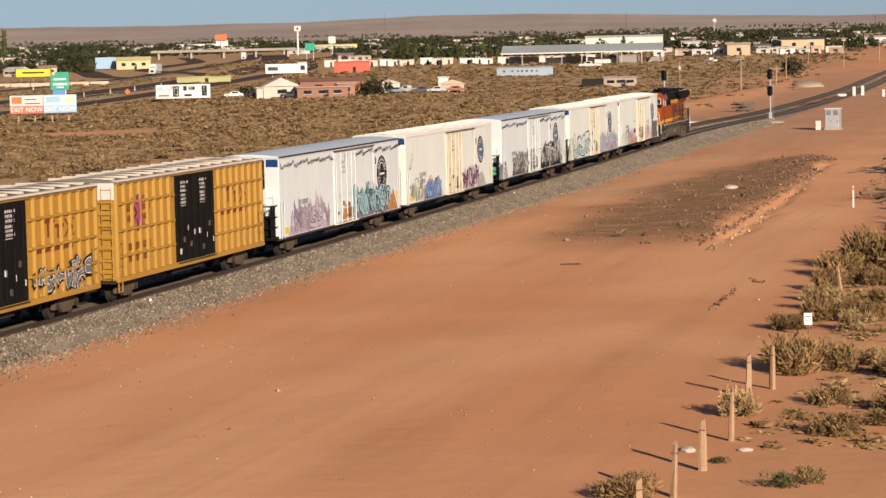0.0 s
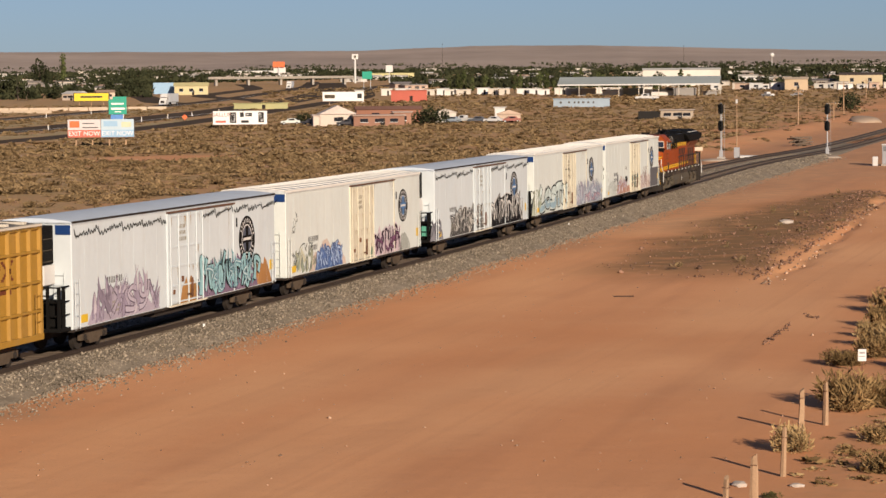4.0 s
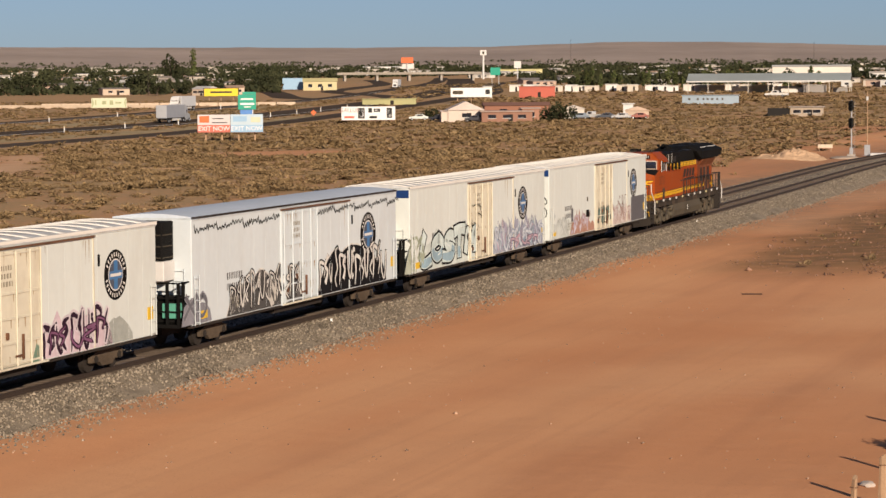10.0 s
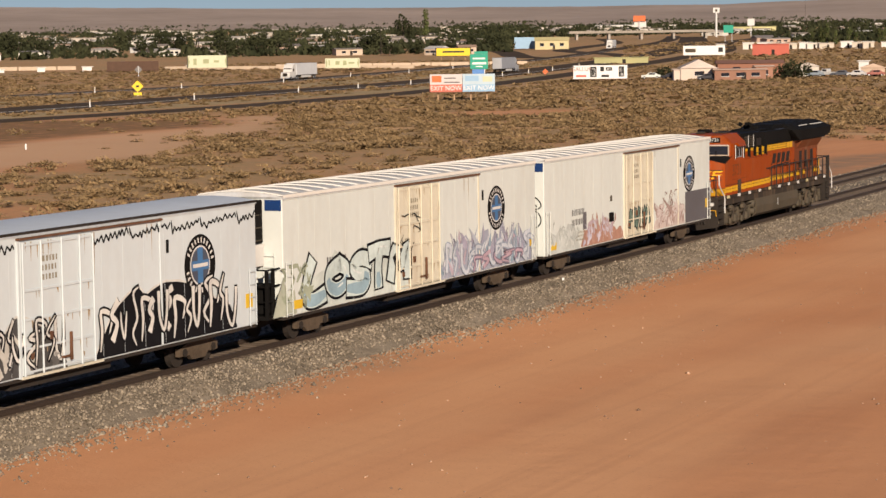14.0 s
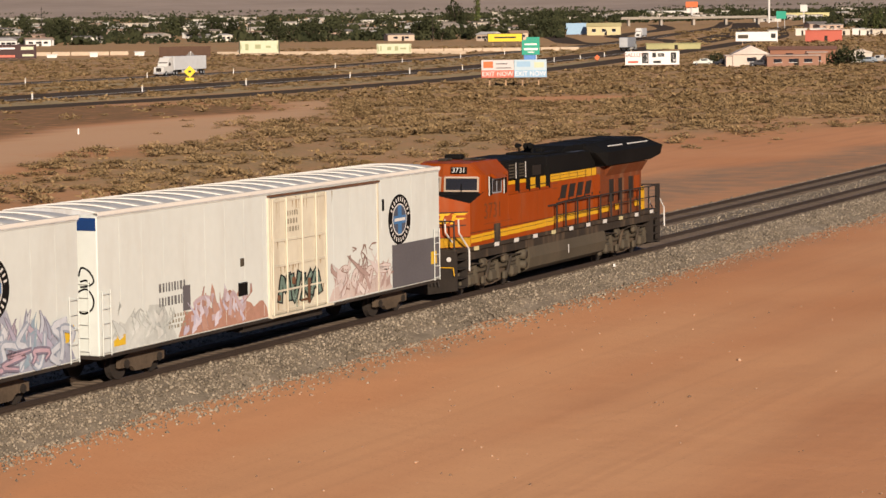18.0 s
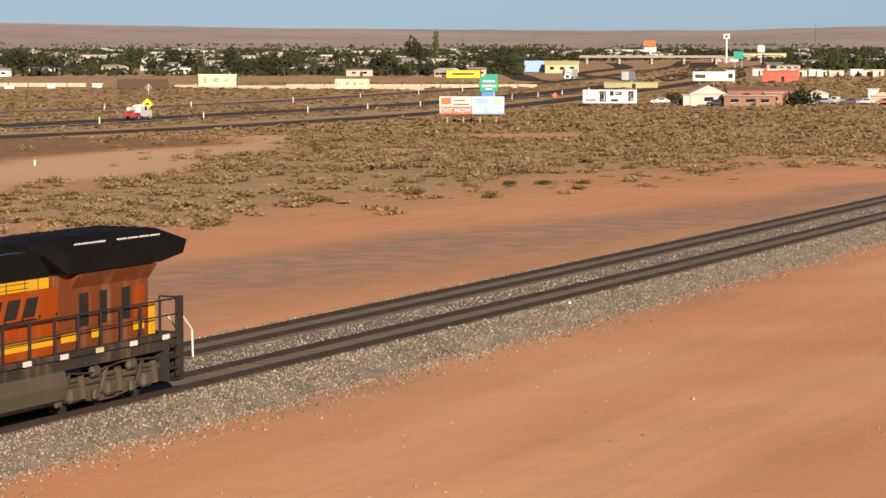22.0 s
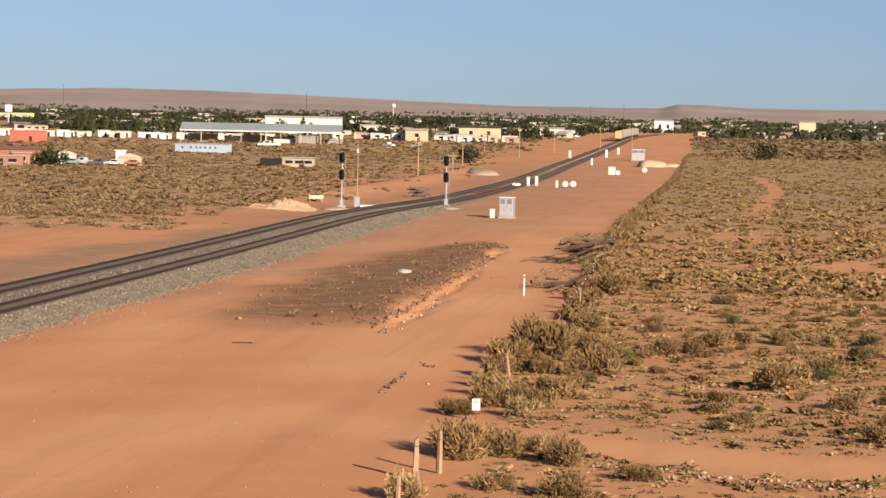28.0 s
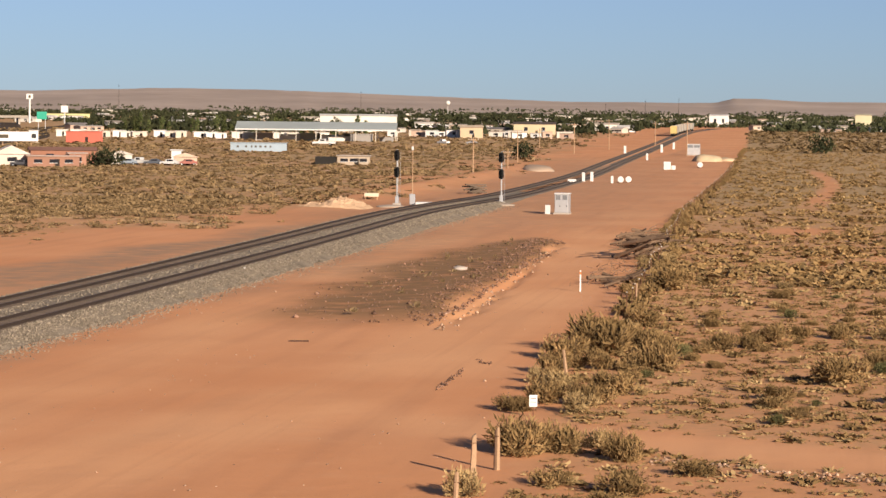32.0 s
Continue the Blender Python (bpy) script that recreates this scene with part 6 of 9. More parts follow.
        for x, back in ((1.5, 0.0), (0.95, 0.1)):
            if s < 0:
                pts = [(x, -10.02, 2.96), (x, -9.98, 2.46), (x + 0.05, -9.2 + back, 1.79), (x + 0.05, -9.2 + back, 1.0)]
            else:
                pts = [(x, 11.16, 2.3), (x + 0.03, 11.65, 1.85), (x + 0.03, 11.7, 1.0)]
            part("white_grab_rail", bars(pts, 0.034), PLAINW, lo, "white grab rail")
        for x in (-1.4, -0.7, 0.7, 1.4):
            bm = bmesh.new()
            cyl(bm, (x, y, 1.8), (x, y, 2.9), 0.035, 6)
            part("end_post", bm, RAILP, lo)
        part("end_rail", bars([(-1.4, y, 2.9), (-0.7, y, 2.9)], 0.03), RAILP, lo)
        part("end_rail", bars([(0.7, y, 2.9), (1.4, y, 2.9)], 0.03), RAILP, lo)
        for k in range(3):
            part("air_hose", bars([(0.5, y + s * 0.06, 1.5), (0.55 + 0.1 * k, y + s * 0.2, 1.0), (0.5 + 0.16 * k, y + s * 0.12, 0.5)], 0.035), RAILP, lo)
        part("cut_lever", bars([(0.3, y + s * 0.1, 1.2), (1.4, y + s * 0.1, 1.2), (1.45, y + s * 0.12, 0.9)], 0.02), LYEL, lo)
        coupler(lo, y, s)
    bm = bmesh.new()
    cyl(bm, (1.22, -10.27, 1.5), (1.22, -10.31, 1.5), 0.09, 12)
    part("ditch_light", bm, PLAINW, lo)
    for z in (2.15, 2.4, 2.65, 2.9):
        part("warning_board", boxes((0.18, 0.5, -9.96, -9.94, z - 0.09, z + 0.02)), PLAINW if int(z * 20) % 2 else mat("warning_red", (0.35, 0.05, 0.03), 0.6), lo)
    # handrails along the walkway
    ys = [-0.64, 0.3, 1.55, 2.85, 4.1, 5.3, 6.5, 7.6, 8.7, 9.8, 11.05]
    for y in ys:
        bm = bmesh.new()
        box(bm, 1.47, 1.53, y - 0.03, y + 0.03, 1.84, 2.9)
        part("stanchion", bm, RAILP, lo)
    for z, r in ((2.9, 0.030), (2.42, 0.022)):
        part("handrail", bars([(1.5, ys[0], z), (1.5, ys[-1], z)], r), RAILP, lo)
    part("rear_post", boxes((1.40, 1.54, 10.85, 11.12, 0.5, 2.95)), UNDER, lo)
    TRAIN.append((lo, off))
    return lo


loco = locomotive(15.15)
# ---- foliage builders ----
def fast_mesh(name, V, F, materials, idx=None):
    me = bpy.data.meshes.new(name)
    V, F = np.asarray(V, dtype=np.float32), np.asarray(F, dtype=np.int32)
    k = F.shape[1]
    me.vertices.add(len(V))
    me.vertices.foreach_set("co", V.ravel())
    me.loops.add(F.size)
    me.loops.foreach_set("vertex_index", F.ravel())
    me.polygons.add(len(F))
    me.polygons.foreach_set("loop_start", np.arange(0, F.size, k, dtype=np.int32))
    for m in materials:
        me.materials.append(m)
    if idx is not None:
        me.polygons.foreach_set("material_index", idx)
    me.update(calc_edges=True)
    return me


def leaf_cloud(rng, n, rx, rz, size, flat=0.25, hollow=0.35, z0=0.0, lobes=5, thin=0.55, sprig=0.4):
    """Many small leaf quads in an uneven lobed crown, or thin sprigs that point outwards; returns verts and faces."""
    lob = [(rng.uniform(-0.55, 0.55), rng.uniform(-0.55, 0.55), rng.uniform(0.15, 0.6), rng.uniform(0.35, 0.6)) for _ in range(lobes)]
    V = []
    while len(V) < 4 * n:
        cx, cy, cz, cr = lob[rng.integers(len(lob))]
        d = rng.normal(size=3)
        d /= np.linalg.norm(d)
        p = np.array((cx, cy, cz)) + d * cr * rng.uniform(hollow, 1.0) ** 0.6
        if p[2] < 0.02:
            continue
        p = p * np.array((rx, rx, rz)) + np.array((0, 0, z0))
        a = rng.normal(size=3) * (1.0 if sprig < 0.5 else 0.55) + d * sprig + np.array((0, 0, 0.0 if sprig < 0.5 else 0.7))
        a /= np.linalg.norm(a)
        b = np.cross(a, rng.normal(size=3))
        b /= np.linalg.norm(b)
        s = size * rng.uniform(0.6, 1.4)
        V += [p - a * s - b * s * flat * thin, p + a * s * 0.2 - b * s * thin, p + a * s + b * s * flat * thin, p - a * s * 0.2 + b * s * thin]
    V = np.array(V[:4 * n])
    return V, np.arange(4 * n).reshape(-1, 4)


def scatter(name, tmpl, places, materials, label, category):
    """One object of kind stuff: copies of small templates at places (x, y, z, size, height, turn)."""
    Vs, Fs, o = [], [], 0
    rng = np.random.default_rng(5)
    for x, y, z, s, h, a in places:
        V, F = tmpl[rng.integers(len(tmpl))]
        c, q = math.cos(a), math.sin(a)
        W = np.empty_like(V)
        W[:, 0] = (V[:, 0] * c - V[:, 1] * q) * s + x
        W[:, 1] = (V[:, 0] * q + V[:, 1] * c) * s + y
        W[:, 2] = V[:, 2] * h + z
        Vs.append(W)
        Fs.append(F + o)
        o += len(V)
    ob = new(name, fast_mesh(name, np.concatenate(Vs), np.concatenate(Fs), materials))
    return tagged(ob, label, category, kind="stuff")


SAGE = leafy("sagebrush_leaf", (0.150, 0.100, 0.044), (0.36, 0.232, 0.104), 0.22, 1.1)
STRAW = leafy("dry_grass", (0.25, 0.175, 0.08), (0.46, 0.32, 0.155), 0.25)
GREENB = leafy("green_brush_leaf", (0.085, 0.085, 0.036), (0.18, 0.155, 0.066), 0.25)
FARSAGE = leafy("far_sage_leaf", (0.145, 0.100, 0.050), (0.295, 0.203, 0.106), 0.2, 0.35)
TWIG = mat("grey_twigs", (0.17, 0.125, 0.085), 0.95, var=0.4, scale=6, spec=0.1)
POST = mat("weathered_wood", (0.46, 0.30, 0.18), 0.9, var=0.4, scale=4, fine=60, bump=0.4)
CONC = mat("concrete", (0.42, 0.38, 0.33), 0.9, var=0.25, scale=2)
rng = np.random.default_rng(11)


def shrub_kind(name, label, leaf, n, size, hollow, seed, twigs=14):
    """A desert shrub one metre in radius and height: twigs and leaves."""
    r = np.random.default_rng(seed)
    ob = thing(name, pose(0, 0, -50), label, "shrub", "desert shrubs along the fence")
    V, F = leaf_cloud(r, n, 1.0, 1.0, size * 1.7, hollow=hollow, lobes=9, thin=0.2, sprig=1.0)
    new("foliage", fast_mesh("foliage", V, F, [leaf])).parent = ob
    bm = bmesh.new()
    for i in range(twigs):
        a, e = r.uniform(0, math.tau), r.uniform(0.35, 1.2)
        q = Vector((math.cos(a) * math.cos(e), math.sin(a) * math.cos(e), math.sin(e))) * r.uniform(0.6, 1.0)
        m = q * 0.5 + Vector((0, 0, -0.06))
        cyl(bm, (q.x * 0.05, q.y * 0.05, -0.05), m, 0.022, 4, 0.014, False)
        cyl(bm, m, q, 0.014, 4, 0.005, False)
    tagged(part("twigs", bm, TWIG, ob), kind="stuff")
    return ob


KINDS = [shrub_kind("sagebrush", "grey-green sagebrush with woody twigs on red dirt", SAGE, 2300, 0.064, 0.08, 21),
         shrub_kind("sagebrush", "dry tan sagebrush clump on red dirt", SAGE, 2300, 0.064, 0.05, 22),
         shrub_kind("rabbitbrush", "straw-coloured dry desert bush on red dirt", STRAW, 1700, 0.062, 0.15, 23, 26),
         shrub_kind("green_brush", "small dark green desert bush on red dirt", GREENB, 900, 0.07, 0.3, 24)]


def put_shrub(k, x, y, r, h):
    m = pose(x, y, ground_z(x, y) - 0.02, 0, 0, float(rng.uniform(0, 360)))
    c = copy_thing(KINDS[k], m)
    c.scale = (r, r, h)
    return c


# shrubs along the fence and about the side road
for k, x, y, r, h in ((1, -9.6, 117.5, 2.0, 1.9), (0, -11.0, 114, 1.3, 1.2), (0, -6.4, 110.5, 1.25, 1.4), (1, -9.3, 81, 1.3, 1.25), (1, -8.1, 81.8, 1.0, 1.0), (2, -7.0, 83, 0.8, 0.7),
                      (1, -5.8, 80, 0.85, 0.95), (0, 1.0, 105.6, 1.4, 1.25), (0, -7.9, 99.6, 1.1, 1.0), (2, -10.2, 99.8, 1.1, 0.95), (2, -9.9, 71.6, 0.8, 0.85), (0, -7.5, 73.9, 0.8, 0.5),
                      (0, -5.2, 72.8, 0.95, 0.75), (1, -3.4, 77, 0.8, 0.5), (0, -9.2, 163, 1.6, 1.6), (1, 3.7, 99, 0.8, 0.65), (3, -7.3, 59.9, 0.5, 0.42), (2, -6.7, 60.6, 0.45, 0.5), (1, -10.8, 57.9, 0.85, 0.65),
                      (0, -6.7, 68.4, 0.9, 0.6), (0, -5.6, 70.2, 0.8, 0.5), (1, -11.0, 93.5, 0.9, 0.6), (1, -10.3, 96.2, 1.0, 0.9), (0, -10.9, 107.5, 0.9, 1.0), (1, -8.6, 121, 1.3, 1.3), (0, -10.4, 125, 1.2, 1.2),
                      (2, -11.2, 103.3, 0.6, 0.7), (0, -7.0, 118.5, 1.2, 1.1), (1, -4.2, 121, 1.0, 0.8), (0, -11.5, 131, 0.7, 0.7), (1, -9.0, 134, 1.2, 1.1), (0, -12.0, 170, 0.9, 0.8), (3, -9.3, 63.2, 0.28, 0.2),
                      (0, 4.6, 88.5, 0.8, 0.7), (1, 6.5, 93, 0.7, 0.6), (0, -1.5, 96.5, 0.9, 0.5), (1, 3.2, 113, 1.2, 0.9), (0, -2.0, 126, 1.2, 0.9), (3, 5.2, 121, 0.9, 0.8), (3, -76.5, 178, 0.9, 0.45),
                      (3, -82.5, 196, 0.8, 0.5), (3, -80.5, 199, 1.1, 0.45), (3, -78.0, 202, 0.9, 0.4), (0, -84, 180, 1.0, 0.5), (0, -86, 168, 1.0, 0.6)):
    put_shrub(k, x, y, r, h)
made, tries = 0, 0
while made < 120 and tries < 6000:
    tries += 1
    y = float(rng.uniform(66, 175))
    x = float(rng.uniform(-9, 0.075 * y + 6))
    if scrubland(x, y) > 0.75 and (y > 92 or rng.uniform() < 0.35):
        r = float(rng.uniform(0.3, 0.8)) * (1.15 if rng.uniform() < 0.2 else 0.8)
        put_shrub(int(rng.choice((0, 0, 1, 1, 2, 3))), x, y, r, r * float(rng.uniform(0.6, 1.0)))
        made += 1
for _ in range(13):
    y = float(rng.uniform(95, 132))
    r = float(rng.uniform(0.55, 1.1))
    put_shrub(int(rng.choice((0, 1, 1, 2))), line_x(FENCE, y) + float(rng.normal(0.5, 0.9)), y, r, r * float(rng.uniform(0.8, 1.2)))
for k in KINDS:
    k.matrix_basis = pose(-0.6 + 2.2 * KINDS.index(k), 128.5, ground_z(0, 128.5) - 0.02)
    k.scale = (0.8, 0.8, 0.7)

# farther brush, joined
TB = [leaf_cloud(np.random.default_rng(40 + i), 26, 1.0, 1.0, 0.38, hollow=0.3, lobes=6, thin=0.36, sprig=0.8) for i in range(8)]
TG = [leaf_cloud(np.random.default_rng(60 + i), 12, 1.0, 1.0, 0.34, flat=0.05, hollow=0.1, lobes=3) for i in range(6)]


HIGHWAY = [[(-205, 180), (-222, 310), (-230, 388), (-242, 506), (-263, 645), (-300, 830)], [(-268, 180), (-277, 340), (-286, 480), (-301, 632), (-333, 838)],
           [(-196, 180), (-194, 325), (-201, 422), (-230, 575), (-266, 760), (-292, 880)]]


def brush(n, d0, d1, a0, a1, r0, r1, seed, clump=14.0):
    """Places for brush between two distances and bearings, where the land bears it."""
    g, out = np.random.default_rng(seed), []
    tries = 0
    while len(out) < n and tries < 30 * n:
        tries += 1
        d = math.sqrt(g.uniform(d0 * d0, d1 * d1)) if g.uniform() < 0.45 else math.exp(g.uniform(math.log(d0), math.log(d1)))
        a = radians(g.uniform(a0, a1))
        x, y = d * math.sin(a), d * math.cos(a)
        if abs(x - mid(y)) < 12 or x < -420 or any(abs(x - line_x(q, y)) < 8.5 for q in HIGHWAY):
            continue
        v = scrubland(x, y) * max(0.06, 1 - far_soils(x, y)[0])
        if g.uniform() > v * (0.72 + 1.0 * max(-0.4, noise.noise(Vector((x / clump, y / clump, 0))) + 0.5 * noise.noise(Vector((x / 55, y / 55, 7))))):
            continue
        s = g.uniform(r0, r1) * (1.35 if g.uniform() < 0.12 else 1.0)
        out.append((x, y, ground_z(x, y) - 0.05, s, s * g.uniform(0.28, 0.50), g.uniform(0, 6.28)))
    return out


TF = [leaf_cloud(np.random.default_rng(45 + i), 90, 1.0, 1.0, 0.19, hollow=0.3, lobes=7, thin=0.36, sprig=0.8) for i in range(8)]
TH = [leaf_cloud(np.random.default_rng(55 + i), 19, 1.0, 1.0, 0.45, hollow=0.3, lobes=6, thin=0.36, sprig=0.8) for i in range(8)]
scatter("far_brush", TF, brush(1750, 150, 340, -36, -6, 0.55, 1.55, 69, 9.0), [FARSAGE], "low grey-green sagebrush on the nearer flats", "brush")
scatter("far_brush", TH, brush(9800, 320, 880, -36, -6, 0.5, 1.35, 71), [FARSAGE], "low grey-green sagebrush covering the flats", "brush")
scatter("far_brush", TH, brush(4600, 168, 900, -5, 6, 0.35, 1.1, 72), [SAGE], "low sagebrush over red dirt beyond the fence", "brush")
scatter("far_brush", TH, brush(1300, 150, 900, -5, 6, 0.3, 0.8, 77), [STRAW], "pale dry brush over red dirt beyond the fence", "brush")
scatter("low_brush", TB, brush(4200, 66, 260, -9, 6, 0.10, 0.32, 73, 7.0), [SAGE], "small dry tufts between the bushes", "brush")
scatter("low_brush", TB, brush(800, 66, 190, -8.5, 6, 0.2, 0.5, 78, 6.0), [STRAW], "pale dry brush between the bushes", "brush")
scatter("low_brush", TB, brush(1500, 66, 185, -8.5, 6, 0.2, 0.6, 76, 6.0), [SAGE], "knee-high dry brush between the bushes", "brush")
scatter("dry_grass_tufts", TG, brush(4200, 66, 420, -9, 6, 0.14, 0.42, 74, 9.0), [STRAW], "straw-coloured dry grass tufts on red dirt", "grass")
scatter("dry_grass_tufts", TG, brush(1800, 140, 520, -36, -7, 0.3, 0.7, 75, 30.0), [STRAW], "straw-coloured dry grass among the sagebrush", "grass")

for _ in range(34):
    y = float(rng.uniform(128, 330))
    r = float(rng.uniform(0.6, 1.15))
    put_shrub(int(rng.choice((0, 1, 1, 2))), line_x(FENCE, y) + float(rng.normal(0.3, 0.6)), y, r, r * float(rng.uniform(0.8, 1.15)))

# ---- stones ----
STONE = mat("ballast_stones", (0.28, 0.235, 0.178), 0.9, var=0.3, scale=3, island=0.5, spec=0.1)
PEB = mat("pebbles", (0.42, 0.28, 0.19), 0.95, var=0.3, scale=3, island=0.5, spec=0.1)
ROCKD = mat("dark_rubble", (0.25, 0.145, 0.098), 0.95, var=0.4, scale=3, island=0.5, spec=0.1)


def pebble(seed):
    g = np.random.default_rng(seed)
    V = np.array([(1, 0, 0), (-1, 0, 0), (0, 1, 0), (0, -1, 0), (0, 0, 1), (0, 0, -1)], float) * g.uniform(0.6, 1.15, (6, 3)) + g.normal(0, 0.16, (6, 3))
    F = np.array([(0, 2, 4), (2, 1, 4), (1, 3, 4), (3, 0, 4), (2, 0, 5), (1, 2, 5), (3, 1, 5), (0, 3, 5)])
    return V, F


TP = [pebble(80 + i) for i in range(10)]
g = np.random.default_rng(90)
pl = []
for _ in range(46000):
    s = math.exp(g.uniform(math.log(44), math.log(330)))
    u = g.uniform(3.3, 5.7) if g.uniform() < 0.74 else (g.uniform(-5.4, -3.7) if g.uniform() < 0.35 else g.uniform(-0.9, 0.9))
    if u > 4.9 and g.uniform() < 0.5:
        u += abs(g.normal(0, 0.8))
    zz = rail_z(s) + float(np.interp(u, (-6.4, -4.9, -3.75, -0.9, 0.9, 3.75, 4.4, 5.35, 5.9), (-1.05, -0.42, -0.16, -0.2, -0.2, -0.16, -0.34, -0.80, -1.1)))
    r = g.uniform(0.022, 0.058) * (1.7 if g.uniform() < 0.10 else 1)
    pl.append((mid(s) + u, s, max(zz, ground_z(mid(s) + u, s)) + r * 0.2, r, r, g.uniform(0, 6.28)))
scatter("ballast_stones", TP, pl, [STONE], "loose grey and pale ballast stones on the shoulder", "stones")
pl = []
for _ in range(1700):
    y = math.exp(g.uniform(math.log(48), math.log(300)))
    x = g.uniform(-37, -11)
    if g.uniform() > 0.35 + noise.noise(Vector((x / 6, y / 9, 4))):
        continue
    r = g.uniform(0.015, 0.05) * (2.0 if g.uniform() < 0.04 else 1)
    pl.append((x, y, ground_z(x, y) + r * 0.3, r, r * 0.8, g.uniform(0, 6.28)))
for _ in range(150):
    x = g.uniform(-5, 9)
    y = 79.6 - 0.42 * (min(x, 2) + 4) + g.normal(0, 0.5)
    r = g.uniform(0.04, 0.13)
    pl.append((x, y, ground_z(x, y) + r * 0.3, r, r * 0.7, g.uniform(0, 6.28)))
for _ in range(100):
    y = g.uniform(128, 215)
    x = line_x([(-19.2, 128), (-19.6, 150), (-21, 187), (-22, 215)], y) + g.normal(0, 0.35)
    r = g.uniform(0.05, 0.16)
    pl.append((x, y, ground_z(x, y) + r * 0.3, r, r * 0.8, g.uniform(0, 6.28)))
scatter("pebbles", TP, pl, [PEB], "scattered pale pebbles on the packed dirt", "stones")
pl = []
for _ in range(9000):
    y = g.uniform(130, 238)
    x = g.uniform(-33, -19)
    if dark_heap(x, y) < 0.4 or (x < line_x([(-22, 130), (-24.5, 187), (-26, 238)], y) and g.uniform() < 0.86):
        continue
    r = g.uniform(0.025, 0.09) * (2.2 if g.uniform() < 0.06 else 1)
    pl.append((x, y, ground_z(x, y) + r * 0.3, r, r * 0.8, g.uniform(0, 6.28)))
# rows of dark clods added for the shadow lines of ruts and gully
for (x0, y0), (x1, y1), n in (((-15.0, 99.6), (-15.0, 108.0), 60), ((-15.2, 112.4), (-14.1, 110.8), 22), ((-23.8, 131.0), (-23.0, 131.8), 16)):
    for _ in range(n):
        u = g.uniform()
        x, y, r = x0 + (x1 - x0) * u + g.normal(0, 0.10), y0 + (y1 - y0) * u + g.normal(0, 0.25), g.uniform(0.03, 0.09)
        pl.append((x, y, ground_z(x, y) + r * 0.3, r, r, g.uniform(0, 6.28)))
for _ in range(420):
    y = g.uniform(130, 205)
    x = line_x([(-20.1, 130.6), (-20.2, 143.8), (-20.9, 166), (-21.7, 203)], y) + g.normal(0, 0.12) + 0.35 * fbm(0, y, 6)
    r = g.uniform(0.03, 0.11)
    pl.append((x, y, ground_z(x, y) + r * 0.4, r, r, g.uniform(0, 6.28)))
scatter("dark_rubble", TP, pl, [ROCKD], "dark brown rubble on the spoil heap, and clods tracing shaded ruts", "stones")
scatter("heap_weeds", TG, [(float(g.uniform(-29, -21)), float(g.uniform(132, 225)), 0.2, float(g.uniform(0.15, 0.5)), float(g.uniform(0.15, 0.5)), 0.0) for _ in range(34)], [FARSAGE], "dry weeds on the dark spoil heap", "grass")

# ---- fence ----
bm = bmesh.new()
prof = [(-0.10, -0.05), (-0.03, -0.08), (0.07, -0.07), (0.11, 0.0), (0.06, 0.07), (-0.06, 0.06)]
rings = []
for z, k in ((-0.3, 1.1), (0.3, 1.05), (0.8, 0.9), (1.15, 0.84), (1.30, 0.76)):
    rings.append([bm.verts.new((x * k + 0.02 * noise.noise(Vector((x * 9, z * 2, 1))), y * k, z + (0.05 * x / 0.1 if z > 1.2 else 0))) for x, y in prof])
for lo_, hi_ in zip(rings[:-1], rings[1:]):
    for k in range(6):
        bm.faces.new((lo_[k], lo_[(k + 1) % 6], hi_[(k + 1) % 6], hi_[k]))
bm.faces.new(rings[-1])
wood_post = thing("fence_post", pose(-9.55, 62.0, 0), "weathered grey-brown timber fence post in red dirt", "fence post", "timber fence posts")
part("post", bm, POST, wood_post)
part("staple_band", boxes((-0.08, 0.08, -0.08, 0.08, 1.05, 1.07)), RUST, wood_post)
for x, y, lean in ((-9.7, 58.3, 2), (-9.5, 66.8, -2), (-10.15, 75.2, 1), (-9.6, 76.8, -1), (-10.1, 104.2, 7), (-9.7, 53.5, 1), (-10.4, 149.7, -2), (-12.1, 205.2, 3)):
    copy_thing(wood_post, pose(x, y, ground_z(x, y), lean, lean * 0.8, 40 * lean))
bm = boxes((-0.02, 0.02, -0.02, 0.02, -0.2, 1.35), (-0.03, 0.03, -0.004, 0.004, -0.2, 1.3))
steel_post = thing("fence_post", pose(-10.3, 141, ground_z(-10.3, 141)), "thin dark steel fence post among dry brush", "fence post", "steel fence posts")
part("post", bm, RUST, steel_post)
part("cap", boxes((-0.025, 0.025, -0.025, 0.025, 1.3, 1.36)), PLAINW, steel_post)
y = 145.0
while y < 620:
    x = line_x(FENCE, y) + random.uniform(-0.15, 0.15)
    copy_thing(steel_post, pose(x, y, ground_z(x, y), random.uniform(-4, 4), random.uniform(-4, 4), random.uniform(0, 90)))
    y += random.uniform(3.6, 5.2)
